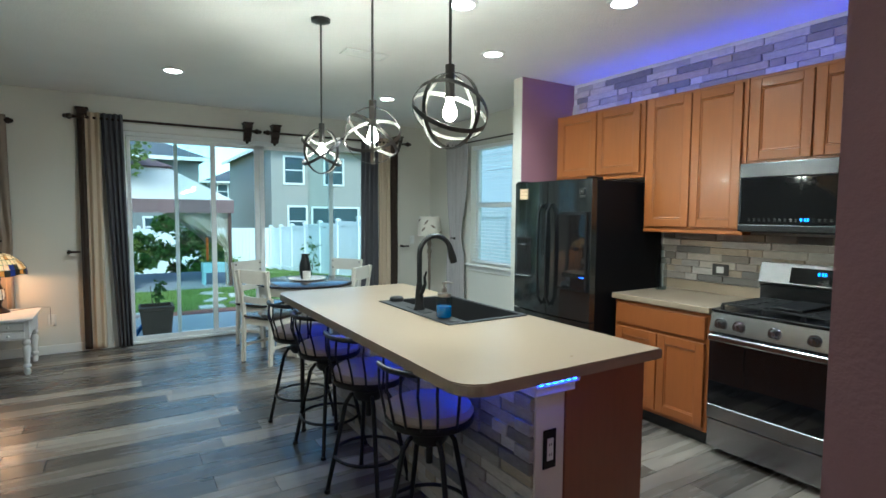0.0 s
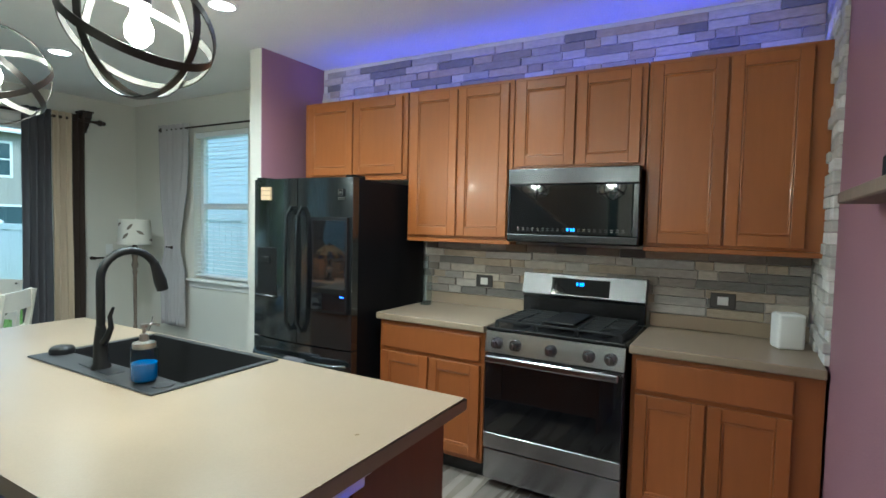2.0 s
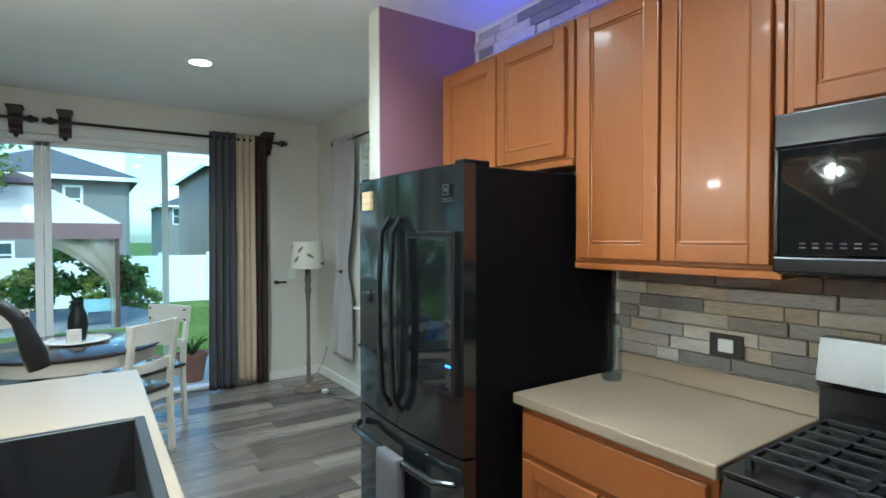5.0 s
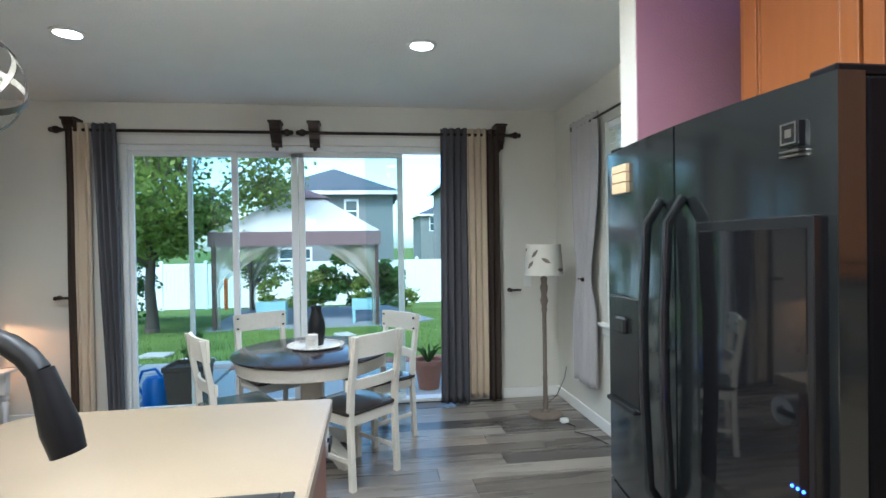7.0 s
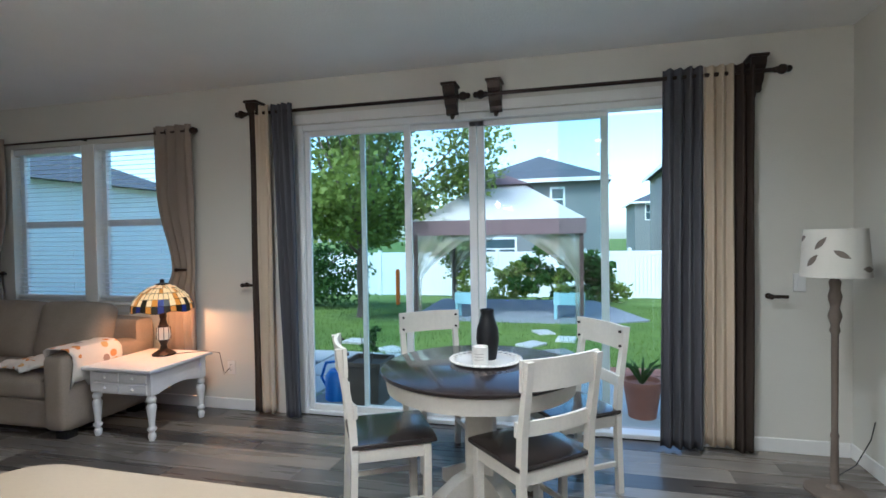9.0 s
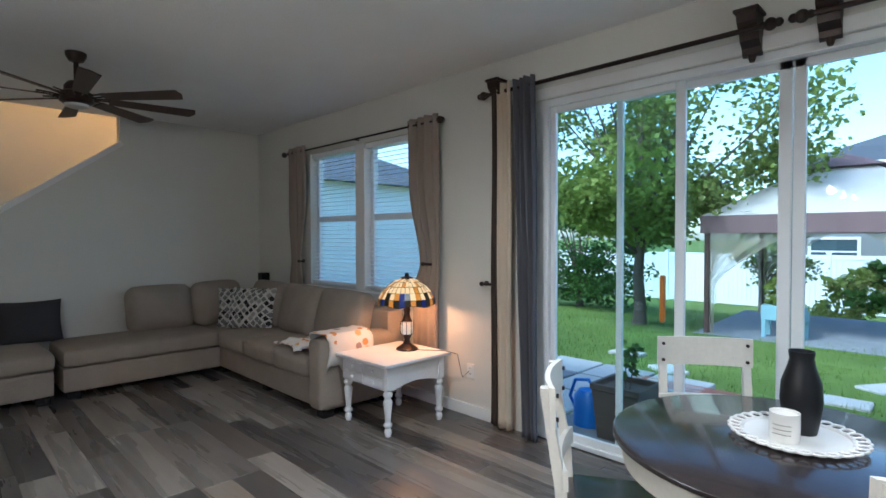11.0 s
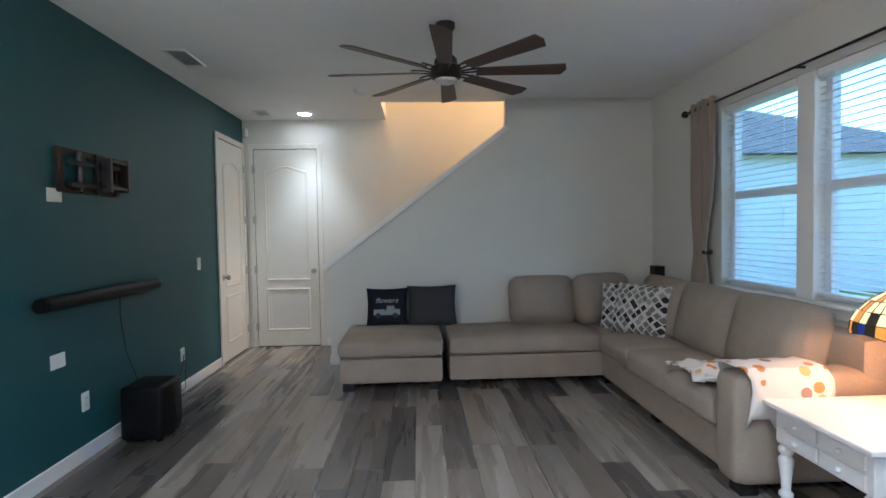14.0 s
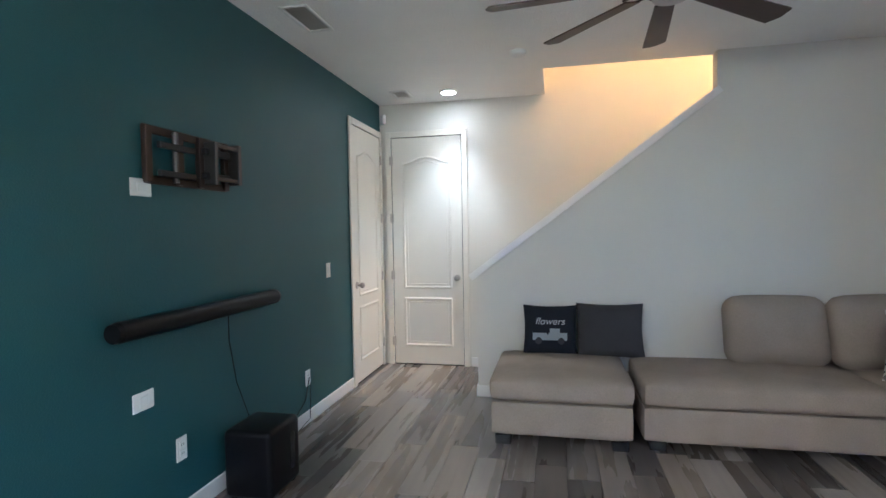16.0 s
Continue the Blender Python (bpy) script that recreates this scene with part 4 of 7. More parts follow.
part(rg, "handle", STEEL, lambda bm: (box(bm, rx - 0.066, rx - 0.036, ry0 + 0.02, ry1 - 0.02, 0.735, 0.775, 0.010, 3), box(bm, rx - 0.04, rx - 0.011, ry0 + 0.04, ry0 + 0.07, 0.74, 0.77, 0.004), box(bm, rx - 0.04, rx - 0.011, ry1 - 0.07, ry1 - 0.04, 0.74, 0.77, 0.004)))
part(rg, "control_panel", STEEL, lambda bm: prism(bm, [(rx - 0.020, 0.785), (rx + 0.03, 0.785), (rx + 0.03, 0.90), (rx + 0.005, 0.90)], "y", ry0 + 0.002, ry1 - 0.002))
for y in (1.92, 2.03, 2.23, 2.43, 2.54):
    part(rg, "knob", STEEL, lambda bm: (rod(bm, (rx - 0.008, y, 0.84), (rx - 0.018, y, 0.838), 0.032, n=20), rod(bm, (rx - 0.018, y, 0.838), (rx - 0.045, y, 0.833), 0.024, 0.021, n=20), box(bm, rx - 0.052, rx - 0.044, y - 0.004, y + 0.004, 0.815, 0.852, 0.002)), True)
part(rg, "cooktop", BLACK, lambda bm: box(bm, rx + 0.0, E - 0.10, ry0, ry1, 0.905, 0.922, 0.005, 2))
for y in (2.0, 2.23, 2.46):
    def grate(bm):
        a, b = y - 0.112, y + 0.112
        z = 0.955
        for yy in (a, b):
            box(bm, rx + 0.05, E - 0.14, yy - 0.006, yy + 0.006, z - 0.012, z, 0.002)
        for xx in np.linspace(rx + 0.056, E - 0.146, 7):
            box(bm, xx - 0.005, xx + 0.005, a, b, z - 0.010, z + 0.003, 0.002)
        box(bm, rx + 0.05, E - 0.14, y - 0.005, y + 0.005, z - 0.012, z + 0.002, 0.002)
        for xx in (rx + 0.056, E - 0.146):
            for yy in (a, b):
                box(bm, xx - 0.008, xx + 0.008, yy - 0.008, yy + 0.008, 0.921, z - 0.010)
    part(rg, "grate", IRON, grate)
for y in (2.0, 2.46):
    for x in (rx + 0.16, E - 0.25):
        part(rg, "burner", IRON, lambda bm: lathe(bm, [(0.05, 0.922), (0.05, 0.932), (0.036, 0.938), (0.034, 0.946), (0, 0.947)], (x, y, 0)), True)
part(rg, "griddle", IRON, lambda bm: (box(bm, rx + 0.10, E - 0.18, 2.14, 2.32, 0.959, 0.972, 0.006, 2),))
part(rg, "backguard", MSTEEL, lambda bm: prism(bm, [(E - 0.10, 1.04), (E - 0.115, 1.06), (E - 0.085, 1.19), (E - 0.03, 1.19), (E - 0.03, 1.04)], "y", ry0, ry1))
part(rg, "backguard_base", BLACK, lambda bm: box(bm, E - 0.095, E - 0.03, ry0 + 0.004, ry1 - 0.004, 0.923, 1.039))
part(rg, "display", BGLASS, lambda bm: prism(bm, [(E - 0.1175, 1.068), (E - 0.094, 1.168), (E - 0.090, 1.168), (E - 0.1135, 1.068)], "y", 2.06, 2.42))
part(rg, "clock", CLOCK, lambda bm: [box(bm, E - 0.111, E - 0.106, y, y + 0.010, 1.128, 1.148) for y in (2.215, 2.23, 2.25)], label="blue clock digits")

# ---- microwave ----
mw = thing("microwave", "stainless over-the-range microwave with black glass door", "microwave")
mx = E - 0.40
part(mw, "body", BLACK, lambda bm: box(bm, mx + 0.02, E - 0.02, 1.860, 2.612, 1.395, 1.828, 0.004))
part(mw, "top_band", DSTEEL, lambda bm: box(bm, mx - 0.004, mx + 0.02, 1.860, 2.612, 1.735, 1.828, 0.006, 2))
part(mw, "bottom_band", DSTEEL, lambda bm: box(bm, mx - 0.004, mx + 0.02, 1.860, 2.612, 1.400, 1.445, 0.006, 2))
part(mw, "side_band", DSTEEL, lambda bm: (box(bm, mx - 0.004, mx + 0.02, 1.860, 1.893, 1.446, 1.734, 0.004), box(bm, mx - 0.004, mx + 0.02, 2.596, 2.612, 1.446, 1.734, 0.004)))
part(mw, "door", BGLASS, lambda bm: box(bm, mx - 0.008, mx + 0.02, 1.894, 2.595, 1.447, 1.733, 0.004), label="black glass door")
part(mw, "clock", CLOCK, lambda bm: [box(bm, mx - 0.0095, mx - 0.0085, y, y + 0.010, 1.468, 1.485) for y in (2.20, 2.215, 2.235)], label="blue clock digits")
part(mw, "legend", PEWTER, lambda bm: [box(bm, mx - 0.0092, mx - 0.0085, y, y + 0.014, z, z + 0.004) for y in np.arange(1.93, 2.55, 0.03) if not 2.17 < y < 2.26 for z in (1.467, 1.478)])

# ---- island ----
isl = thing("kitchen_island", "beige-topped island with stone-faced half wall and cherry end", "island")
IX0, IX1, IY0, IY1 = 1.925, 2.968, 2.15, 4.60


def island_top(bm):
    poly = []
    r = 0.10
    def corner(cx, cy, a0):
        for k in range(7):
            a = radians(a0 + 90 * k / 6)
            poly.append((cx + r * math.cos(a), cy + r * math.sin(a)))
    corner(IX0 + r, IY0 + r, 180)
    poly.append((IX1, IY0))
    poly.append((IX1, IY1))
    corner(IX0 + r, IY1 - r, 90)
    prism(bm, poly, "z", 0.872, 0.918)
    hor = [e for e in bm.edges if abs(e.verts[0].co.z - e.verts[1].co.z) < 1e-6]
    bmesh.ops.bevel(bm, geom=hor, offset=0.005, segments=2, affect="EDGES")
SX0, SX1, SY0, SY1 = 2.40, 2.938, 3.005, 3.86
top = part(isl, "countertop", COUNTER, island_top)
cut_bm = bmesh.new()
box(cut_bm, SX0 + 0.02, SX1 - 0.02, SY0 + 0.02, SY1 - 0.02, 0.8, 1.0)
cutter = finish(cut_bm, "cutter", COUNTER)
bmod = top.modifiers.new("cut", "BOOLEAN")
bmod.operation, bmod.object, bmod.solver = "DIFFERENCE", cutter, "EXACT"
bpy.context.view_layer.update()
flat = bpy.data.meshes.new_from_object(top.evaluated_get(bpy.context.evaluated_depsgraph_get()))
top.modifiers.clear()
top.data = flat
bpy.data.objects.remove(cutter)
part(isl, "half_wall", WALL, lambda bm: box(bm, 2.32, 2.47, 2.235, 4.50, 0, 0.80))
part(isl, "half_wall_cap", TRIM, lambda bm: (box(bm, 2.29, 2.50, 2.205, 4.52, 0.80, 0.835, 0.006, 2), box(bm, 2.275, 2.515, 2.19, 4.53, 0.836, 0.871, 0.008, 2)))
part(isl, "cabinet_body", WOODP, lambda bm: (box(bm, 2.471, 2.95, 2.225, 2.245, 0.0, 0.871, 0.002), box(bm, 2.471, 2.935, 2.246, SY0 - 0.01, 0.10, 0.871), box(bm, 2.471, 2.95, SY0 - 0.009, SY1 + 0.009, 0.10, 0.66), box(bm, 2.471, 2.95, SY1 + 0.01, 4.50, 0.10, 0.871)))
part(isl, "outlet", BLKPL, lambda bm: box(bm, 2.355, 2.425, 2.228, 2.234, 0.49, 0.65, 0.003), label="black cover plate with white outlet")
part(isl, "socket", PLASTW, lambda bm: box(bm, 2.374, 2.406, 2.225, 2.2275, 0.525, 0.615, 0.002))
part(isl, "socket_slots", BLKPL, lambda bm: [box(bm, x, x + 0.003, 2.224, 2.2245, z, z + 0.010) for z in (0.545, 0.585) for x in (2.383, 2.393)])
part(isl, "led_strip", LED, lambda bm: [box(bm, x, x + 0.012, 2.178, 2.186, 0.855, 0.866) for x in np.arange(2.29, 2.50, 0.035)] + [box(bm, 2.262, 2.270, y, y + 0.012, 0.857, 0.867) for y in np.arange(2.22, 4.5, 0.05)], label="blue LED strip")

sk = thing("kitchen_sink", "black composite drop-in kitchen sink", "sink")


def sink(bm):
    b0 = SX0 + 0.13
    z = 0.926
    box(bm, SX0, b0, SY0, SY1, 0.9185, z, 0.003)
    box(bm, SX1 - 0.03, SX1, SY0, SY1, 0.9185, z, 0.003)
    box(bm, b0, SX1 - 0.03, SY0, SY0 + 0.03, 0.9185, z, 0.003)
    box(bm, b0, SX1 - 0.03, SY1 - 0.03, SY1, 0.9185, z, 0.003)
    w = 0.008
    box(bm, b0 - w, b0, SY0 + 0.03, SY1 - 0.03, 0.70, 0.924)
    box(bm, SX1 - 0.03, SX1 - 0.03 + w, SY0 + 0.03, SY1 - 0.03, 0.70, 0.924)
    box(bm, b0, SX1 - 0.03, SY0 + 0.03 - w, SY0 + 0.03, 0.70, 0.924)
    box(bm, b0, SX1 - 0.03, SY1 - 0.03, SY1 - 0.03 + w, 0.70, 0.924)
    box(bm, b0 - w, SX1 - 0.03 + w, SY0 + 0.02, SY1 - 0.02, 0.69, 0.70)
part(sk, "basin", SINKM, sink)
part(sk, "hole_cover", SINKM, lambda bm: lathe(bm, [(0.036, 0.9262), (0.034, 0.930), (0.028, 0.931), (0.0, 0.9305)], (2.475, 3.06, 0)), True, "flat round hole cover")
part(sk, "drain", STEEL, lambda bm: lathe(bm, [(0.055, 0.7005), (0.05, 0.706), (0.04, 0.703), (0.0, 0.703)], (2.74, 3.40, 0)), True, "steel drain strainer")

fc = thing("kitchen_faucet", "matte black pull-down gooseneck kitchen faucet", "faucet", (2.47, 3.44, 0.926), -4)
arc = [(0, 0, 0.0), (0, 0, 0.16), (0, 0, 0.30)] + [(0.105 - 0.105 * math.cos(a), 0, 0.335 + 0.105 * math.sin(a)) for a in [math.pi * q / 12 for q in range(0, 11)]]
part(fc, "spout", MATBLK, lambda bm: (lathe(bm, [(0.034, 0.0), (0.034, 0.008), (0.027, 0.02), (0.024, 0.10), (0.017, 0.16)]), tube(bm, arc, 0.0155, 12)), True)
part(fc, "spray_head", MATBLK, lambda bm: tube(bm, [(0.197, 0, 0.39), (0.207, 0, 0.36), (0.222, 0, 0.31), (0.232, 0, 0.275)], [0.017, 0.019, 0.025, 0.022], 12), True)
part(fc, "lever", MATBLK, lambda bm: tube(bm, [(0.0, -0.02, 0.10), (0.0, -0.045, 0.12), (0.012, -0.055, 0.16), (0.012, -0.045, 0.20), (0.018, -0.06, 0.235)], [0.013, 0.013, 0.010, 0.008, 0.005], 10), True)
part(fc, "deck_plate", MATBLK, lambda bm: box(bm, -0.03, 0.03, -0.12, 0.12, 0.0, 0.004, 0.002))
sp = thing("soap_dispenser", "glass jar soap pump half full of blue soap", "soap dispenser", (2.47, 3.16, 0.9262))
part(sp, "jar", CLEAR, lambda bm: lathe(bm, [(0.0, 0.001), (0.040, 0.002), (0.044, 0.012), (0.044, 0.105), (0.036, 0.128), (0.036, 0.138)]), True).visible_shadow = False
part(sp, "soap", material("blue_soap", (0.005, 0.13, 0.40), 0.12), lambda bm: lathe(bm, [(0.0, 0.005), (0.037, 0.005), (0.041, 0.012), (0.041, 0.066), (0.0, 0.066)]), True, "blue liquid soap")
part(sp, "lid", NICKEL, lambda bm: lathe(bm, [(0.037, 0.118), (0.037, 0.136), (0.016, 0.142), (0.014, 0.165), (0.006, 0.17), (0.006, 0.185), (0.012, 0.187), (0.012, 0.20), (0.0, 0.202)]), True)
part(sp, "nozzle", NICKEL, lambda bm: tube(bm, [(0, 0, 0.194), (0.03, 0.0, 0.196), (0.055, 0, 0.188)], 0.005, 8), True)
ab = thing("sink_air_switch", "round black button fitting on the sink deck", "sink fitting", (2.50, 3.80, 0.9262))
part(ab, "button", MATBLK, lambda bm: lathe(bm, [(0.046, 0.0), (0.046, 0.016), (0.040, 0.026), (0.03, 0.030), (0.0, 0.031)]), True)

pt_ = thing("paper_towel_holder", "white paper towel roll on a dark holder under the island top", "paper towel", (2.82, 4.585, 0.77))
def towel_roll(bm):
    n = 28
    rings = [[bm.verts.new((x, r * math.cos(2 * math.pi * q / n), r * math.sin(2 * math.pi * q / n))) for q in range(n)] for x, r in ((-0.13, 0.02), (-0.13, 0.058), (0.13, 0.058), (0.13, 0.02))]
    for a, b in zip(rings, rings[1:] + rings[:1]):
        for q in range(n):
            bm.faces.new((a[q], a[(q + 1) % n], b[(q + 1) % n], b[q]))
part(pt_, "roll", material("paper_towel", (0.78, 0.77, 0.75), 0.95, 0, 0.03, 10, 0.05, 150, 0.3, 150, spec=0.1), towel_roll, True, "white paper roll")
part(pt_, "bar", MATBLK, lambda bm: rod(bm, (-0.145, 0, 0), (0.145, 0, 0), 0.008), True)
for x in (-0.142, 0.142):
    part(pt_, "bracket", MATBLK, lambda bm: box(bm, x - 0.004, x + 0.004, -0.084, 0.012, -0.014, 0.014, 0.003))

# ---- bar stools ----
st = thing("bar_stool", "black metal swivel bar stool with tan padded seat", "bar stool", (2.10, 2.68, 0), 40, group="bar stools at the island")
def stool_legs(bm):
    for k in range(4):
        a = radians(45 + 90 * k)
        c_, s_ = math.cos(a), math.sin(a)
        tube(bm, [(0.05 * c_, 0.05 * s_, 0.53), (0.095 * c_, 0.095 * s_, 0.525), (0.125 * c_, 0.125 * s_, 0.48), (0.225 * c_, 0.225 * s_, 0.012)], 0.012, 8)
        rod(bm, (0.225 * c_, 0.225 * s_, 0.0), (0.225 * c_, 0.225 * s_, 0.02), 0.017, n=10)
    tube(bm, [(0.185 * math.cos(a), 0.185 * math.sin(a), 0.20) for a in [2 * math.pi * q / 28 for q in range(28)]], 0.009, 8, True)
part(st, "legs", MATBLK, stool_legs, True)
part(st, "hub", MATBLK, lambda bm: (lathe(bm, [(0.0, 0.50), (0.07, 0.50), (0.085, 0.52), (0.085, 0.55), (0.03, 0.56), (0.03, 0.60)]), rod(bm, (0, 0, 0.40), (0, 0, 0.50), 0.016)), True)
part(st, "seat_rim", MATBLK, lambda bm: lathe(bm, [(0.0, 0.596), (0.19, 0.596), (0.197, 0.605), (0.197, 0.622), (0.188, 0.628)], n=32), True)
part(st, "seat", SEATP, lambda bm: lathe(bm, [(0.188, 0.6285), (0.196, 0.645), (0.185, 0.668), (0.14, 0.685), (0.07, 0.692), (0.0, 0.694)], n=32), True, "tan fabric padded seat")
def stool_back(bm):
    top = [(-0.235 * math.cos(a), 0.22 * math.sin(a), 0.865) for a in [radians(q) for q in range(-58, 59, 8)]]
    tube(bm, top, 0.012, 8, flat=1.3)
    for q in (-56, -30, -10, 10, 30, 56):
        a = radians(q)
        tube(bm, [(-0.19 * math.cos(a), 0.19 * math.sin(a), 0.61), (-0.215 * math.cos(a), 0.205 * math.sin(a), 0.70), (-0.245 * math.cos(a), 0.215 * math.sin(a), 0.78), (-0.235 * math.cos(a), 0.22 * math.sin(a), 0.865)], 0.006, 6)
part(st, "backrest", MATBLK, stool_back, True)
for at, rz in (((2.09, 3.32, 0), 33), ((2.09, 3.94, 0), 15), ((2.06, 4.44, 0), 30)):
    copy_thing(st, pose(*at, 0, 0, rz))

# ---- small kitchen things ----
rt = thing("wifi_router", "white upright wifi router on the counter", "router", (4.51, 1.165, 0.9185), 20)
part(rt, "body", PLASTW, lambda bm: box(bm, -0.05, 0.05, -0.062, 0.062, 0, 0.175, 0.015, 3), True)
part(rt, "cable", PLASTW, lambda bm: tube(bm, [(0.05, -0.02, 0.03), (0.08, -0.06, 0.01), (0.10, -0.09, 0.03), (0.13, -0.07, 0.06), (0.15, -0.10, 0.10)], 0.003, 6), True)
bt = thing("glass_bottle", "tall clear square glass bottle on the counter", "bottle", (4.55, 3.30, 0.9185))
part(bt, "glass", CLEAR, lambda bm: lathe(bm, [(0.0, 0.001), (0.038, 0.002), (0.042, 0.015), (0.042, 0.20), (0.03, 0.235), (0.016, 0.26), (0.016, 0.34), (0.02, 0.345)], n=16), True).visible_shadow = False
part(bt, "liquid", CLEAR, lambda bm: lathe(bm, [(0.0, 0.006), (0.036, 0.006), (0.036, 0.03), (0, 0.03)], n=16), True).visible_shadow = False
def wall_plate(at, rz, mat, inner, sockets=True, w=0.075, h=0.118, label="white wall outlet plate"):
    o = thing("wall_outlet" if sockets else "wall_switch", label, "outlet" if sockets else "switch", at, rz)
    part(o, "plate", mat, lambda bm: box(bm, -w / 2, w / 2, -0.007, -0.001, -h / 2, h / 2, 0.003))
    if sockets:
        part(o, "socket", inner, lambda bm: (box(bm, -w * 0.24, w * 0.24, -0.0095, -0.0072, -h * 0.32, -h * 0.05, 0.002), box(bm, -w * 0.24, w * 0.24, -0.0095, -0.0072, h * 0.05, h * 0.32, 0.002)))
        part(o, "slots", BLKPL, lambda bm: [box(bm, x - 0.0015, x + 0.0015, -0.0105, -0.0097, z - 0.006, z + 0.004) for x in (-0.007, 0.007) for z in (-h * 0.18, h * 0.20)])
    else:
        part(o, "rocker", inner, lambda bm: box(bm, -w * 0.22, w * 0.22, -0.011, -0.0072, -h * 0.28, h * 0.28, 0.003))
    return o
for y in (2.93, 1.46):
    wall_plate((E - 0.022, y, 1.10), -90, PEWTER, PLASTW, False, 0.125, 0.085, "dark pewter backsplash outlet plate")
wall_plate((-1.00, G, 1.625), 180, PLASTW, PLASTW, False, 0.125, 0.08, "white low-voltage wall plate on teal wall")
wall_plate((-0.97, G, 0.67), 180, PLASTW, PLASTW, False, 0.125, 0.085, "white low-voltage wall plate on teal wall")
wall_plate((-1.20, G, 0.36), 180, PLASTW, PLASTW, True, label="white outlet on teal wall")
wall_plate((-2.54, G, 0.335), 180, PLASTW, PLASTW, True, label="white outlet with black plugs on teal wall")
wall_plate((-2.94, G, 1.105), 180, PLASTW, PLASTW, False, label="white light switch on teal wall")
wall_plate((-0.45, G, 0.36), 180, PLASTW, PLASTW, False, 0.125, 0.125, "white double wall plate on teal wall")
wall_plate((0.33, N, 0.36), 0, PLASTW, PLASTW, True, label="white outlet with plugs behind side table")
wall_plate((4.60, N, 1.12), 0, PLASTW, PLASTW, False, label="white light switch near floor lamp")
wall_plate((E2, 6.95, 0.40), -90, PLASTW, PLASTW, True, label="white outlet under the silver curtain")
sh = thing("wall_shelf", "grey wood floating shelf on the mauve wall", "shelf", (3.0, S, 1.62))
part(sh, "board", GREYW, lambda bm: box(bm, -0.40, 0.40, 0.001, 0.10, -0.035, 0.0, 0.004))
bk = thing("shelf_book", "dark flat object resting on the wall shelf", "book", (2.78, S + 0.055, 1.6205))
part(bk, "cover", NAVY, lambda bm: box(bm, -0.12, 0.12, -0.04, 0.03, 0, 0.05, 0.004))
pd = thing("door_4", "mauve painted pantry door handle plate", "door", kind="structure")
part(pd, "knob", NICKEL, lambda bm: (rod(bm, (2.82, S, 0.83), (2.82, S + 0.03, 0.83), 0.012), bmesh.ops.create_uvsphere(bm, u_segments=16, v_segments=10, radius=0.027, matrix=Matrix.Translation((2.82, S + 0.045, 0.83)))), True)

# ---- dining set ----
TX, TY = 2.70, 6.40
tb = thing("dining_table", "round dining table, dark top on white pedestal", "table", (TX, TY, 0))
part(tb, "top", DARKW, lambda bm: lathe(bm, [(0.0, 0.728), (0.52, 0.728), (0.535, 0.735), (0.535, 0.748), (0.525, 0.754), (0.0, 0.754)], n=64), True, "dark espresso wood top")
part(tb, "apron", WHITEW, lambda bm: lathe(bm, [(0.49, 0.64), (0.50, 0.645), (0.51, 0.71), (0.522, 0.727), (0.0, 0.7275)], n=64), True)
def pedestal(bm):
    box(bm, -0.075, 0.075, -0.075, 0.075, 0.12, 0.64, 0.012, 2)
    box(bm, -0.10, 0.10, -0.10, 0.10, 0.58, 0.64, 0.01, 2)
    for k in range(4):
        vs0 = set(bm.verts)
        prism(bm, [(0.05, 0.05), (0.05, 0.20), (0.16, 0.17), (0.30, 0.09), (0.36, 0.07), (0.36, 0.0), (0.30, 0.0), (0.24, 0.04)], "y", -0.04, 0.04)
        bmesh.ops.rotate(bm, verts=[v for v in bm.verts if v not in vs0], cent=(0, 0, 0), matrix=Matrix.Rotation(radians(90 * k + 45), 3, "Z"))
part(tb, "pedestal", WHITEW, pedestal)

ch = thing("dining_chair", "white-painted ladder-back dining chair with dark seat", "chair", (0, 0, 0), group="chairs round the table")
part(ch, "seat", DARKW, lambda bm: soft_box(bm, -0.215, 0.215, -0.20, 0.22, 0.445, 0.478, 0.015, (0, 0, 0.004), 8), True, "dark espresso seat")
part(ch, "apron", WHITEW, lambda bm: (box(bm, -0.19, 0.19, 0.165, 0.185, 0.38, 0.444, 0.003), box(bm, -0.19, 0.19, -0.185, -0.165, 0.38, 0.444, 0.003), box(bm, -0.195, -0.175, -0.165, 0.165, 0.38, 0.444, 0.003), box(bm, 0.175, 0.195, -0.165, 0.165, 0.38, 0.444, 0.003)))
for sx in (-1, 1):
    part(ch, "leg", WHITEW, lambda bm: (box(bm, sx * 0.18 - 0.02, sx * 0.18 + 0.02, 0.15, 0.19, 0.0, 0.444, 0.004),))
    part(ch, "post", WHITEW, lambda bm: prism(bm, [(-0.215, 0.0), (-0.18, 0.0), (-0.165, 0.44), (-0.175, 0.60), (-0.235, 0.93), (-0.262, 0.93), (-0.212, 0.60), (-0.20, 0.40)], "x", sx * 0.19 - 0.017, sx * 0.19 + 0.017))
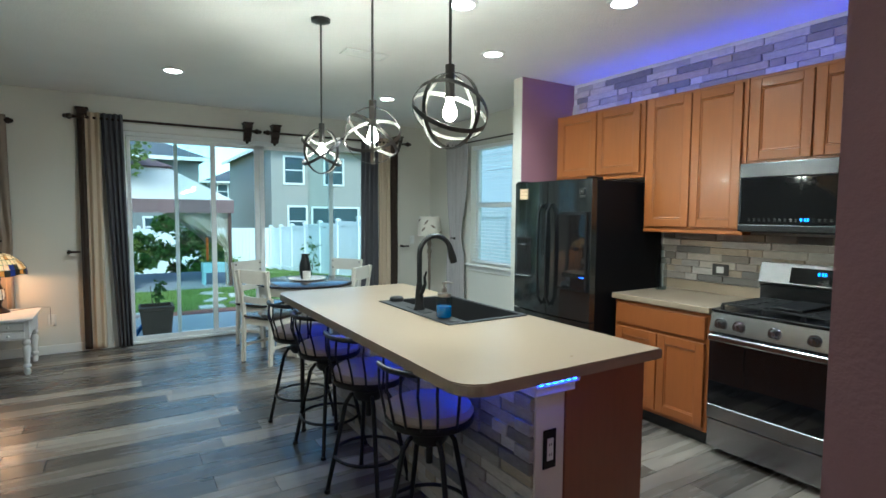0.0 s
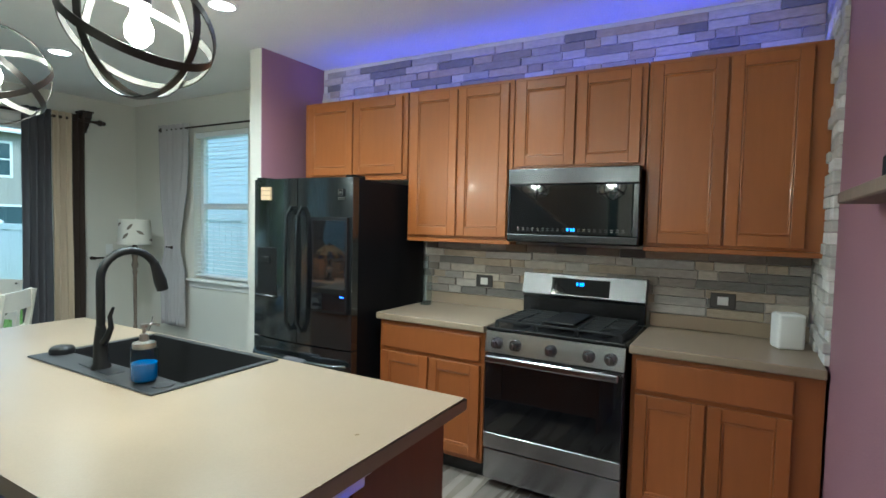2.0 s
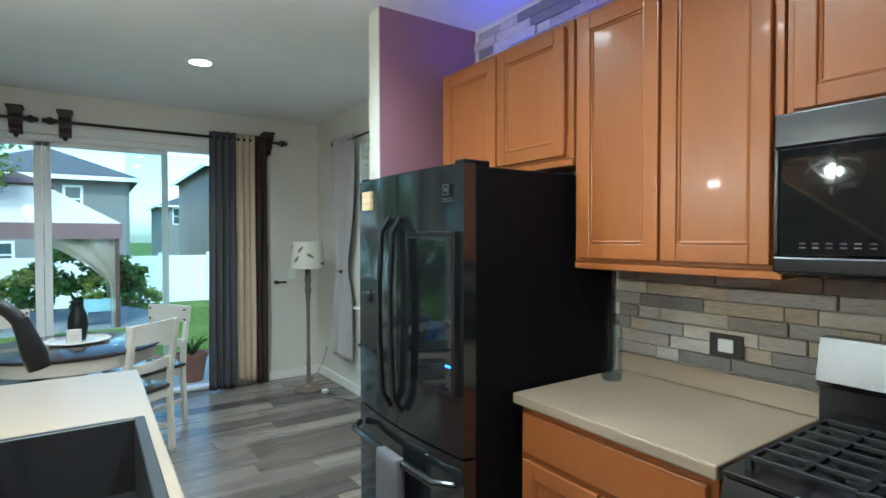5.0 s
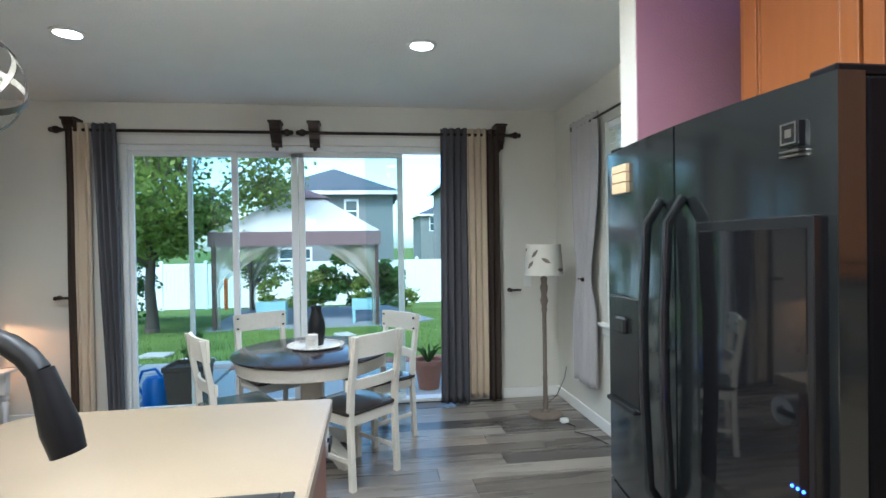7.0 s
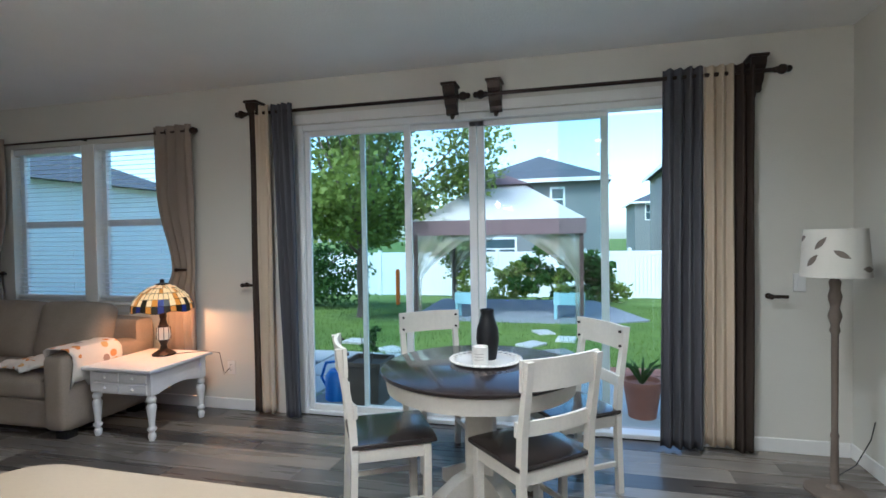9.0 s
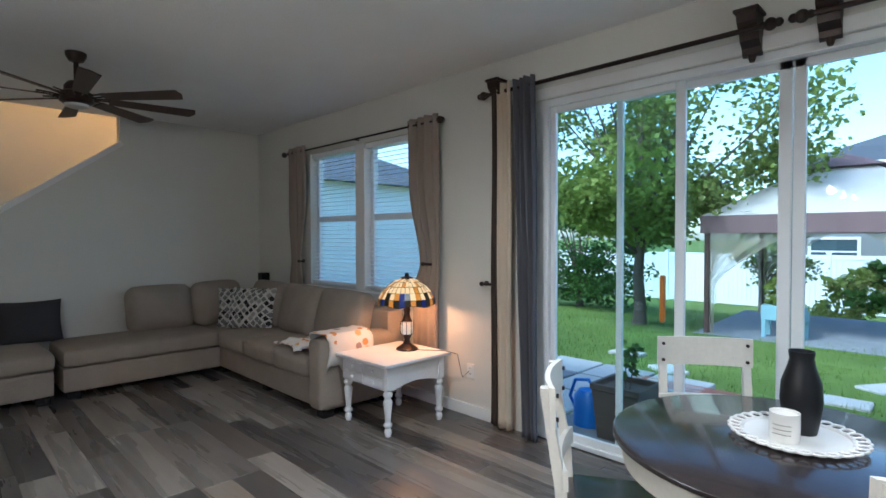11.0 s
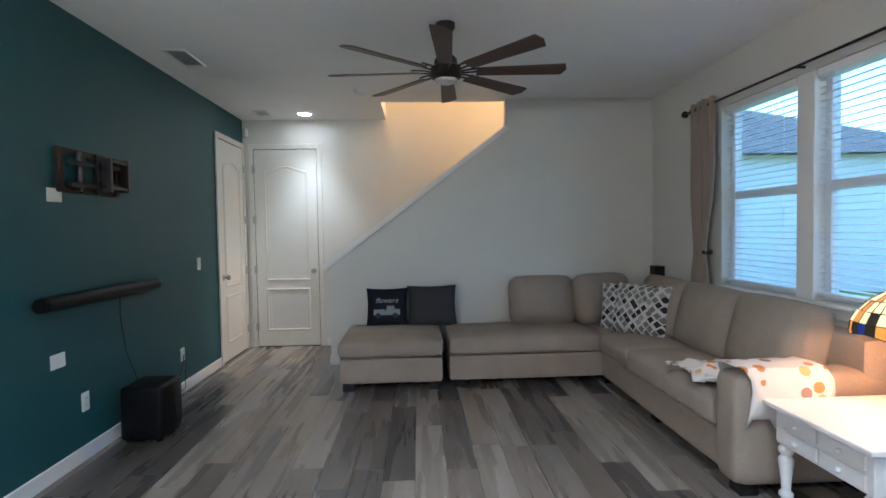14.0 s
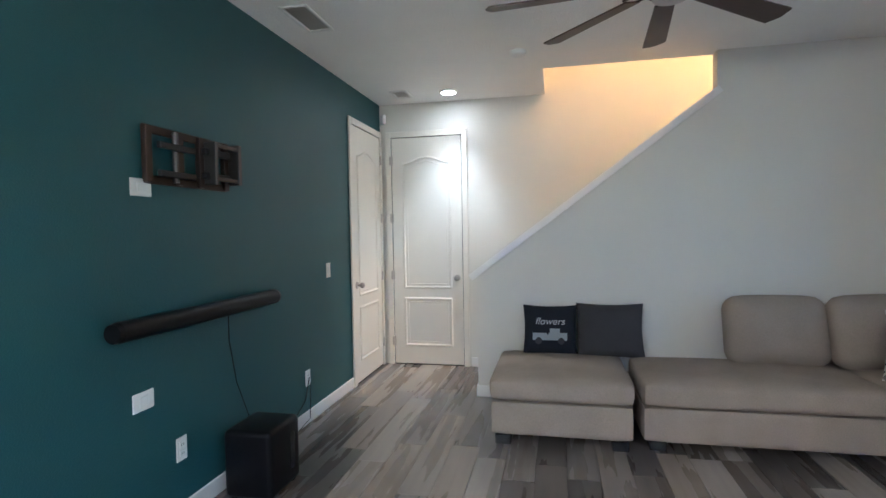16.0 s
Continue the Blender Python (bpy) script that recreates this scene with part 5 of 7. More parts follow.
def slat_curve(bm, z0, z1, yb):
    n = 10
    for q in range(n):
        xa, xb = -0.215 + 0.43 * q / n, -0.215 + 0.43 * (q + 1) / n
        ya, yb_ = yb - 0.03 * (1 - (xa / 0.215) ** 2), yb - 0.03 * (1 - (xb / 0.215) ** 2)
        vs = [bm.verts.new(p) for p in ((xa, ya, z0), (xb, yb_, z0), (xb, yb_ - 0.03 * (z1 - z0), z1), (xa, ya - 0.03 * (z1 - z0), z1), (xa, ya + 0.018, z0), (xb, yb_ + 0.018, z0), (xb, yb_ + 0.018 - 0.03 * (z1 - z0), z1), (xa, ya + 0.018 - 0.03 * (z1 - z0), z1))]
        for f in ((0, 1, 2, 3), (7, 6, 5, 4), (3, 2, 6, 7), (0, 4, 5, 1)):
            bm.faces.new([vs[i] for i in f])
        if q == 0:
            bm.faces.new([vs[i] for i in (0, 3, 7, 4)])
        if q == n - 1:
            bm.faces.new([vs[i] for i in (1, 5, 6, 2)])
part(ch, "top_rail", WHITEW, lambda bm: slat_curve(bm, 0.80, 0.935, -0.225))
part(ch, "rail", WHITEW, lambda bm: slat_curve(bm, 0.60, 0.665, -0.185))
part(ch, "bolts", BRONZE, lambda bm: [rod(bm, (x, -0.21, z), (x, -0.20, z - 0.0), 0.008, n=10) for x in (-0.19, 0.19) for z in (0.825, 0.905)])
part(ch, "stretcher", WHITEW, lambda bm: (box(bm, -0.19, -0.175, -0.18, 0.16, 0.15, 0.18, 0.003), box(bm, 0.175, 0.19, -0.18, 0.16, 0.15, 0.18, 0.003)))
first = True
for bx, by in ((3.16, 5.91), (2.04, 6.03), (2.20, 7.12), (3.36, 6.87)):
    dx, dy = TX - bx, TY - by
    L_ = math.hypot(dx, dy)
    rz = math.degrees(math.atan2(dy, dx)) - 90
    m = pose(bx + dx / L_ * 0.245, by + dy / L_ * 0.245, 0, 0, 0, rz)
    if first:
        ch.matrix_basis = m
        first = False
    else:
        copy_thing(ch, m)

pl = thing("charger_plate", "white scalloped openwork charger plate on the table", "plate", (2.72, 6.46, 0.7545))
def plate(bm):
    lathe(bm, [(0.0, 0.0), (0.11, 0.0), (0.15, 0.010), (0.152, 0.015), (0.11, 0.006), (0.0, 0.006)], n=40)
    for k in range(30):
        a = 2 * math.pi * k / 30
        c = Vector((0.178 * math.cos(a), 0.178 * math.sin(a), 0.020))
        tube(bm, [c + Vector((0.020 * math.cos(q), 0.020 * math.sin(q), 0.12 * (0.020 * math.cos(q) * math.cos(a) + 0.02 * math.sin(q) * math.sin(a)))) for q in [2 * math.pi * i / 10 for i in range(10)]], 0.005, 6, True)
    tube(bm, [(0.157 * math.cos(2 * math.pi * i / 40), 0.157 * math.sin(2 * math.pi * i / 40), 0.014) for i in range(40)], 0.006, 6, True)
part(pl, "dish", CERAM, plate, True)
va = thing("vase", "matte black ribbed bottle vase", "vase", (2.72, 6.53, 0.7607))
part(va, "body", MATBLK, lambda bm: lathe(bm, [(0.0, 0.0), (0.047, 0.0), (0.055, 0.04), (0.064, 0.11), (0.060, 0.17), (0.042, 0.225), (0.036, 0.25), (0.040, 0.278), (0.036, 0.278), (0.032, 0.25), (0.0, 0.24)], n=32), True)
ca = thing("candle", "small white labelled candle jar", "candle", (2.70, 6.40, 0.7607))
part(ca, "jar", CERAM, lambda bm: lathe(bm, [(0.0, 0.0), (0.040, 0.0), (0.044, 0.01), (0.044, 0.095), (0.040, 0.095), (0.038, 0.085), (0.0, 0.085)], n=28), True)
part(ca, "label_lines", GREYW, lambda bm: [tube(bm, [(0.0446 * math.cos(a), 0.0446 * math.sin(a), z) for a in [radians(q) for q in range(235, 306, 10)]], 0.0012, 4) for z in (0.03, 0.045, 0.06)])

# ---- floor lamp ----
fl = thing("floor_lamp", "turned grey-wood floor lamp with patterned drum shade", "floor lamp", (4.58, 6.95, 0))
part(fl, "base", GREYW, lambda bm: lathe(bm, [(0.0, 0.0), (0.145, 0.0), (0.145, 0.012), (0.12, 0.022), (0.04, 0.030), (0.022, 0.05), (0.018, 0.30), (0.022, 0.32), (0.016, 0.34), (0.018, 0.88), (0.026, 0.90), (0.020, 0.93), (0.034, 0.98), (0.022, 1.03), (0.034, 1.09), (0.024, 1.13), (0.03, 1.17), (0.012, 1.20), (0.010, 1.30), (0.0, 1.30)]), True)
SHADE = material("linen_shade", (0.62, 0.58, 0.50), 0.9, 0, 0.05, 5, 0.06, 200)
part(fl, "shade", SHADE, lambda bm: lathe(bm, [(0.165, 1.20), (0.145, 1.46), (0.142, 1.46), (0.162, 1.20)], n=40), True)
def leaf_marks(bm):
    rnd = random.Random(5)
    for k in range(11):
        a, z = 2 * math.pi * (k * 0.62 % 1), 1.24 + 0.18 * rnd.random()
        t = rnd.uniform(-1, 1)
        pts = []
        for q in range(5):
            u = (q / 4 - 0.5) * 0.085
            zz = z + u * math.sin(t)
            r = 0.166 - 0.02 * (zz - 1.2) / 0.26 + 0.0006
            b = a + u * math.cos(t) / r
            pts.append((r * math.cos(b), r * math.sin(b), zz))
        tube(bm, pts, [0.002, 0.013, 0.017, 0.012, 0.002], 6, flat=1.0)
        for v in bm.verts[-30:]:
            d = math.hypot(v.co.x, v.co.y)
            r = 0.1665 - 0.02 * (v.co.z - 1.2) / 0.26
            v.co.x *= (r + 0.0004) / d
            v.co.y *= (r + 0.0004) / d
part(fl, "leaf_print", GREYW, leaf_marks, label="grey-brown leaf print")
part(fl, "cord", BLKPL, lambda bm: tube(bm, [(0.02, 0.0, 0.10), (0.10, 0.0, 0.16), (0.18, 0.02, 0.30), (0.20, 0.02, 0.40)], 0.003, 6), True)
xc = thing("extension_cord", "loose cord with white plug on the floor", "cord", (4.66, 6.62, 0.004))
part(xc, "cord", BLKPL, lambda bm: tube(bm, [(-0.02, 0.15, 0.004), (0.05, 0.0, 0.004), (0.0, -0.12, 0.004), (0.09, -0.22, 0.004), (0.14, -0.40, 0.004)], 0.004, 6), True)
part(xc, "plug", PLASTW, lambda bm: box(bm, -0.03, 0.03, 0.08, 0.13, 0.0, 0.035, 0.006))

# ---- sofa ----
sofa = thing("sectional_sofa", "taupe fabric L-shaped sectional sofa with loose cushions", "sofa")
part(sofa, "base", SOFA, lambda bm: (soft_box(bm, -3.30, -2.40, 5.245, 6.66, 0.065, 0.29, 0.03), soft_box(bm, -3.30, -0.60, 6.60, 7.38, 0.065, 0.29, 0.03)), True)
part(sofa, "arm", SOFA, lambda bm: soft_box(bm, -0.59, -0.385, 6.56, 7.38, 0.065, 0.63, 0.05, (0.006, 0, 0.006), 10), True)
part(sofa, "back", SOFA, lambda bm: (soft_box(bm, -3.31, -0.39, 7.22, 7.43, 0.07, 0.80, 0.05), soft_box(bm, -3.335, -3.16, 5.98, 7.22, 0.07, 0.76, 0.05)), True)
part(sofa, "seat_cushion", SOFA, lambda bm: soft_box(bm, -3.15, -2.385, 5.245, 6.62, 0.285, 0.445, 0.045, (0.006, 0.0, 0.018)), True)
for x0, x1 in ((-2.40, -1.80), (-1.80, -1.20), (-1.20, -0.60)):
    part(sofa, "seat_cushion", SOFA, lambda bm: soft_box(bm, x0 + 0.004, x1 - 0.004, 6.56, 7.22, 0.285, 0.455, 0.05, (0, 0.008, 0.024)), True)
part(sofa, "seat_cushion", SOFA, lambda bm: soft_box(bm, -3.15, -2.405, 6.625, 7.22, 0.285, 0.445, 0.045, (0, 0.0, 0.015)), True)
for x0, x1 in ((-2.72, -2.0), (-2.0, -1.30), (-1.30, -0.60)):
    part(sofa, "back_cushion", SOFA, lambda bm: soft_box(bm, -(x1 - x0) / 2 + 0.005, (x1 - x0) / 2 - 0.005, -0.10, 0.10, -0.24, 0.245, 0.07, (0.0, 0.045, 0.01)), True, m=pose((x0 + x1) / 2, 7.15, 0.69, -14, 0, 0))
part(sofa, "back_cushion", SOFA, lambda bm: soft_box(bm, -0.11, 0.11, -0.33, 0.33, -0.24, 0.245, 0.10, (0.055, 0.0, 0.012)), True, m=pose(-3.06, 6.22, 0.66, 0, -13, 0))
part(sofa, "back_cushion", SOFA, lambda bm: soft_box(bm, -0.11, 0.11, -0.30, 0.30, -0.24, 0.245, 0.10, (0.055, 0.0, 0.012)), True, m=pose(-3.02, 6.82, 0.675, 0, -13, 12))
for x, y in ((-2.50, 5.34), (-3.2, 5.34), (-0.48, 6.66), (-0.48, 7.28), (-2.46, 6.68), (-3.2, 7.3), (-1.5, 6.70)):
    part(sofa, "foot", BLACK, lambda bm: box(bm, x - 0.05, x + 0.05, y - 0.05, y + 0.05, 0.0, 0.066, 0.004))
ot = thing("ottoman", "taupe fabric ottoman section on dark feet", "ottoman", (0, 0, 0))
part(ot, "base", SOFA, lambda bm: soft_box(bm, -3.28, -2.37, 4.29, 5.19, 0.065, 0.29, 0.03), True)
part(ot, "cushion", SOFA, lambda bm: soft_box(bm, -3.285, -2.36, 4.28, 5.20, 0.285, 0.435, 0.05, (0.004, 0.004, 0.022)), True)
for x, y in ((-2.44, 4.37), (-2.44, 5.11), (-3.2, 4.39), (-3.2, 5.10)):
    part(ot, "foot", BLACK, lambda bm: box(bm, x - 0.05, x + 0.05, y - 0.05, y + 0.05, 0.0, 0.066, 0.004))


def pillow(bm, w, h, t):
    n = 16
    def pt(i, j, s):
        u, v = 2 * i / n - 1, 2 * j / n - 1
        k = (1 - u ** 4) * (1 - v ** 4)
        return Vector((u * w / 2 * (1 - 0.07 * (1 - v * v) * u * u), s * t / 2 * k ** 0.55, v * h / 2 * (1 - 0.07 * (1 - u * u) * v * v)))
    for s in (-1, 1):
        g = [[bm.verts.new(pt(i, j, s)) for j in range(n + 1)] for i in range(n + 1)]
        for i in range(n):
            for j in range(n):
                bm.faces.new((g[i][j], g[i + 1][j], g[i + 1][j + 1], g[i][j + 1]))
    bmesh.ops.remove_doubles(bm, verts=bm.verts, dist=1e-4)


def place_pillow(label, mat, at, rz, w, h, t=0.15, lean=-16):
    p = thing("throw_pillow", label, "pillow", at)
    p.matrix_basis = pose(*at, 0, 0, rz) @ pose(0, 0, 0, lean, 0, 0)
    part(p, "cover", mat, lambda bm: pillow(bm, w, h, t), True)
    return p


def lattice_material():
    """Woven tile pattern of tilted cubes in cream, grey and near-black."""
    mat = material("lattice_weave", (0.56, 0.53, 0.48), 0.95, 0, 0.05, 5, 0.1, 200, 0.15, 300, spec=0.2)
    nt = mat.node_tree
    L = nt.links.new
    tc = nt.nodes.new("ShaderNodeTexCoord")
    mp = nt.nodes.new("ShaderNodeMapping")
    mp.inputs["Rotation"].default_value = (0, radians(45), 0)
    mp.inputs["Scale"].default_value = (17, 17, 17)
    L(tc.outputs["Object"], mp.inputs[0])
    flat = nt.nodes.new("ShaderNodeVectorMath")
    flat.operation = "MULTIPLY"
    flat.inputs[1].default_value = (1, 0, 1)
    L(mp.outputs[0], flat.inputs[0])
    vo = nt.nodes.new("ShaderNodeTexVoronoi")
    vo.distance = "CHEBYCHEV"
    vo.inputs["Scale"].default_value = 1.0
    vo.inputs["Randomness"].default_value = 0.35
    L(flat.outputs[0], vo.inputs["Vector"])
    edge = nt.nodes.new("ShaderNodeMath")
    edge.operation = "GREATER_THAN"
    edge.inputs[1].default_value = 0.36
    L(vo.outputs["Distance"], edge.inputs[0])
    ramp = nt.nodes.new("ShaderNodeValToRGB")
    ramp.color_ramp.interpolation = "CONSTANT"
    e = ramp.color_ramp.elements
    e[0].color = (0.03, 0.03, 0.032, 1)
    e[1].position, e[1].color = 0.4, (0.17, 0.165, 0.16, 1)
    e.new(0.72).color = (0.30, 0.28, 0.25, 1)
    L(vo.outputs["Color"], ramp.inputs[0])
    mix = nt.nodes.new("ShaderNodeMix")
    mix.data_type = "RGBA"
    p = nt.nodes["Principled BSDF"]
    src = p.inputs["Base Color"].links[0].from_socket
    L(edge.outputs[0], mix.inputs[0])
    L(ramp.outputs[0], mix.inputs[6])
    L(src, mix.inputs[7])
    L(mix.outputs[2], p.inputs["Base Color"])
    return mat
place_pillow("cream, grey and black geometric throw pillow on the sofa", lattice_material(), (-2.30, 6.90, 0.665), 30, 0.56, 0.46)
place_pillow("cream, grey and black geometric throw pillow in the sofa corner", bpy.data.materials["lattice_weave"], (-2.58, 6.90, 0.655), 58, 0.48, 0.44)
place_pillow("plain charcoal throw pillow leaning on the wall", CHAR, (-3.15, 5.12, 0.625), 90, 0.50, 0.42)
tp = place_pillow("dark pillow with pale truck print and lettering", NAVY, (-3.16, 4.67, 0.615), 90, 0.42, 0.40)


def truck(bm):
    # pickup seen from the side, laid on the cushion's bulge
    def slab(x0, x1, z0, z1):
        n = 6
        for q in range(n):
            for r in range(3):
                xa, xb = x0 + (x1 - x0) * q / n, x0 + (x1 - x0) * (q + 1) / n
                za, zb = z0 + (z1 - z0) * r / 3, z0 + (z1 - z0) * (r + 1) / 3
                vs = []
                for x, z in ((xa, za), (xb, za), (xb, zb), (xa, zb)):
                    k = (1 - (x / 0.21) ** 4) * (1 - (z / 0.20) ** 4)
                    vs.append(bm.verts.new((x, -0.075 * max(k, 0) ** 0.55 - 0.003, z)))
                bm.faces.new(vs)
    slab(-0.13, 0.13, -0.085, -0.045)
    slab(-0.13, -0.02, -0.045, -0.03)
    slab(0.0, 0.075, -0.045, 0.005)
    slab(-0.01, 0.13, -0.045, -0.028)
for wx in (-0.085, 0.085):
    def wheel(bm):
        k = (1 - (wx / 0.21) ** 4) * (1 - (0.09 / 0.20) ** 4)
        y = -0.075 * k ** 0.55
        rod(bm, (wx, y - 0.003, -0.090), (wx, y - 0.006, -0.090), 0.026, n=16)
    part(tp, "wheel_print", CHAR, wheel)
part(tp, "truck_print", material("pale_print", (0.28, 0.31, 0.32), 0.9), truck)
fcu = bpy.data.curves.new("lettering", "FONT")
fcu.body, fcu.size, fcu.align_x, fcu.shear, fcu.extrude = "flowers", 0.075, "CENTER", 0.3, 0.0008
tmp_text = new("lettering", fcu)
bpy.context.view_layer.update()
tme = bpy.data.meshes.new_from_object(tmp_text.evaluated_get(bpy.context.evaluated_depsgraph_get()))
bpy.data.objects.remove(tmp_text)
tme.materials.append(material("pale_lettering", (0.45, 0.45, 0.45), 0.9))
lt = new("lettering", tme)
lt.parent = tp
lt.matrix_basis = pose(0.0, -0.079, 0.035, 90, 0, 0)

bl = thing("throw_blanket", "white throw blanket with orange floral print, crumpled", "blanket")
def blanket_mat():
    m = material("floral_print", (0.66, 0.62, 0.57), 0.95, 0, 0.04, 5, 0.06, 200, 0.2, 250, spec=0.2)
    nt = m.node_tree
    tc = nt.nodes.new("ShaderNodeTexCoord")
    vo = nt.nodes.new("ShaderNodeTexVoronoi")
    vo.inputs["Scale"].default_value = 11
    nt.links.new(tc.outputs["Object"], vo.inputs["Vector"])
    lt_ = nt.nodes.new("ShaderNodeMath")
    lt_.operation = "LESS_THAN"
    lt_.inputs[1].default_value = 0.33
    nt.links.new(vo.outputs["Distance"], lt_.inputs[0])
    rp = nt.nodes.new("ShaderNodeValToRGB")
    rp.color_ramp.interpolation = "CONSTANT"
    e = rp.color_ramp.elements
    e[0].color = (0.66, 0.62, 0.57, 1)
    e[1].position, e[1].color = 0.35, (0.55, 0.24, 0.08, 1)
    e.new(0.6).color = (0.32, 0.22, 0.19, 1)
    e.new(0.8).color = (0.60, 0.38, 0.16, 1)
    nt.links.new(vo.outputs["Color"], rp.inputs[0])
    mx_ = nt.nodes.new("ShaderNodeMix")
    mx_.data_type = "RGBA"
    p = nt.nodes["Principled BSDF"]
    src = p.inputs["Base Color"].links[0].from_socket
    nt.links.new(lt_.outputs[0], mx_.inputs[0])
    nt.links.new(src, mx_.inputs[6])
    nt.links.new(rp.outputs[0], mx_.inputs[7])
    nt.links.new(mx_.outputs[2], p.inputs["Base Color"])
    return m
FLORAL = blanket_mat()
def over_arm(bm):
    n, k = 26, 14
    prof = [(-0.80, 0.49), (-0.72, 0.50), (-0.64, 0.52), (-0.605, 0.58), (-0.59, 0.645), (-0.54, 0.665), (-0.46, 0.665), (-0.395, 0.655), (-0.368, 0.61), (-0.362, 0.54), (-0.36, 0.47), (-0.358, 0.42)]
    g = []
    for i, (x, z) in enumerate(prof):
        row = []
        for j in range(k + 1):
            y = 6.60 + 0.42 * j / k + 0.03 * math.sin(i * 0.9)
            w = 0.010 * noise.noise(Vector((i * 0.5, j * 0.6, 3)))
            row.append(bm.verts.new((x + (w if i > 7 else 0), y, z + abs(w) * 1.5 + 0.004 - (0.05 * (j % 5 == 0) if i == len(prof) - 1 else 0))))
        g.append(row)
    for a, b in zip(g, g[1:]):
        for j in range(k):
            bm.faces.new((a[j], a[j + 1], b[j + 1], b[j]))
    n = 18
    g = []
    for i in range(n + 1):
        row = []
        for j in range(n + 1):
            u, v = i / n, j / n
            x, y = -1.18 + 0.42 * u, 6.58 + 0.36 * v + 0.05 * math.sin(4 * u)
            h = 0.5 * noise.noise(Vector((u * 5, v * 5, 1))) + 0.5 * noise.noise(Vector((u * 11, v * 9, 7)))
            row.append(bm.verts.new((x, y, 0.497 + 0.05 * max(0, h + 0.25) + 0.02 * math.sin(math.pi * u) * math.sin(math.pi * v))))
        g.append(row)
    for a, b in zip(g, g[1:]):
        for j in range(n):
            bm.faces.new((a[j], a[j + 1], b[j + 1], b[j]))
ob = part(bl, "cloth", FLORAL, over_arm, True)
so = ob.modifiers.new("thick", "SOLIDIFY")
so.thickness, so.offset = 0.008, 1
spk = thing("satellite_speaker", "small black speaker standing behind the sofa corner", "speaker", (-2.90, 7.33, 0.80))
part(spk, "body", BLKPL, lambda bm: box(bm, -0.06, 0.06, -0.05, 0.05, 0.0, 0.20, 0.008, 2))

# ---- side table and stained-glass lamp ----
sd = thing("side_table", "white distressed side table with four small drawers", "side table", (-0.04, 7.0, 0), 90)
part(sd, "top", TABLEW, lambda bm: box(bm, -0.33, 0.33, -0.31, 0.31, 0.505, 0.53, 0.006, 2))
def apron_arch(bm):
    poly = [(-0.28, 0.505), (0.28, 0.505), (0.28, 0.33)] + [(0.22 - 0.44 * q / 10, 0.33 + 0.035 * math.sin(math.pi * q / 10)) for q in range(11)] + [(-0.28, 0.33)]
    prism(bm, poly, "y", -0.27, -0.25)
    prism(bm, poly, "y", 0.25, 0.27)
    box(bm, 0.26, 0.28, -0.25, 0.25, 0.33, 0.505)
    box(bm, -0.28, -0.26, -0.25, 0.25, 0.33, 0.505)
part(sd, "body", TABLEW, apron_arch)
for y in (-0.125, 0.125):
    for z in (0.375, 0.455):
        part(sd, "drawer", TABLEW, lambda bm: (box(bm, -0.292, -0.281, y - 0.115, y + 0.115, z - 0.034, z + 0.034, 0.004), bmesh.ops.create_uvsphere(bm, u_segments=10, v_segments=8, radius=0.012, matrix=Matrix.Translation((-0.305, y, z)))))
for sx in (-1, 1):
    for sy in (-1, 1):
        part(sd, "leg", TABLEW, lambda bm: (lathe(bm, [(0.0, 0.0), (0.019, 0.0), (0.027, 0.025), (0.027, 0.045), (0.017, 0.06), (0.032, 0.078), (0.032, 0.09), (0.020, 0.105), (0.023, 0.15), (0.033, 0.235), (0.034, 0.255), (0.021, 0.275), (0.034, 0.295), (0.034, 0.31), (0.022, 0.325), (0.022, 0.335), (0.0, 0.335)], (sx * 0.255, sy * 0.245, 0), 16), box(bm, sx * 0.255 - 0.03, sx * 0.255 + 0.03, sy * 0.245 - 0.03, sy * 0.245 + 0.03, 0.335, 0.50, 0.003)), True)

tl = thing("table_lamp", "lit stained-glass dome table lamp on bronze base", "table lamp", (-0.04, 7.14, 0.5303))
part(tl, "base", BRONZE, lambda bm: lathe(bm, [(0.0, 0.0), (0.088, 0.0), (0.088, 0.012), (0.06, 0.03), (0.03, 0.05), (0.022, 0.08), (0.035, 0.11), (0.045, 0.125)]), True)
part(tl, "lit_column", glow("opal_column", (0.7, 0.62, 0.5), 0.1), lambda bm: lathe(bm, [(0.044, 0.126), (0.052, 0.16), (0.050, 0.20), (0.042, 0.225)], n=12), False, "opal glass column")
part(tl, "stem", BRONZE, lambda bm: (lathe(bm, [(0.044, 0.226), (0.03, 0.25), (0.022, 0.29), (0.03, 0.32), (0.015, 0.36), (0.012, 0.52), (0.0, 0.52)]), lathe(bm, [(0.05, 0.565), (0.045, 0.578), (0.018, 0.585), (0.016, 0.61), (0.0, 0.615)]), [rod(bm, (0.052 * math.cos(a), 0.052 * math.sin(a), 0.126), (0.05 * math.cos(a), 0.05 * math.sin(a), 0.226), 0.003, n=6) for a in [math.pi * q / 4 for q in range(8)]]), True)
SEGS, PROF = 32, [(0.048, 0.566), (0.105, 0.545), (0.155, 0.510), (0.195, 0.465), (0.222, 0.415), (0.228, 0.372)]
def lit_glass(name, colour, s):
    m = material(name, colour, 0.3, 0, 0.15, 14)
    p = m.node_tree.nodes["Principled BSDF"]
    p.inputs["Emission Color"].default_value = (*colour, 1)
    p.inputs["Emission Strength"].default_value = s
    return m
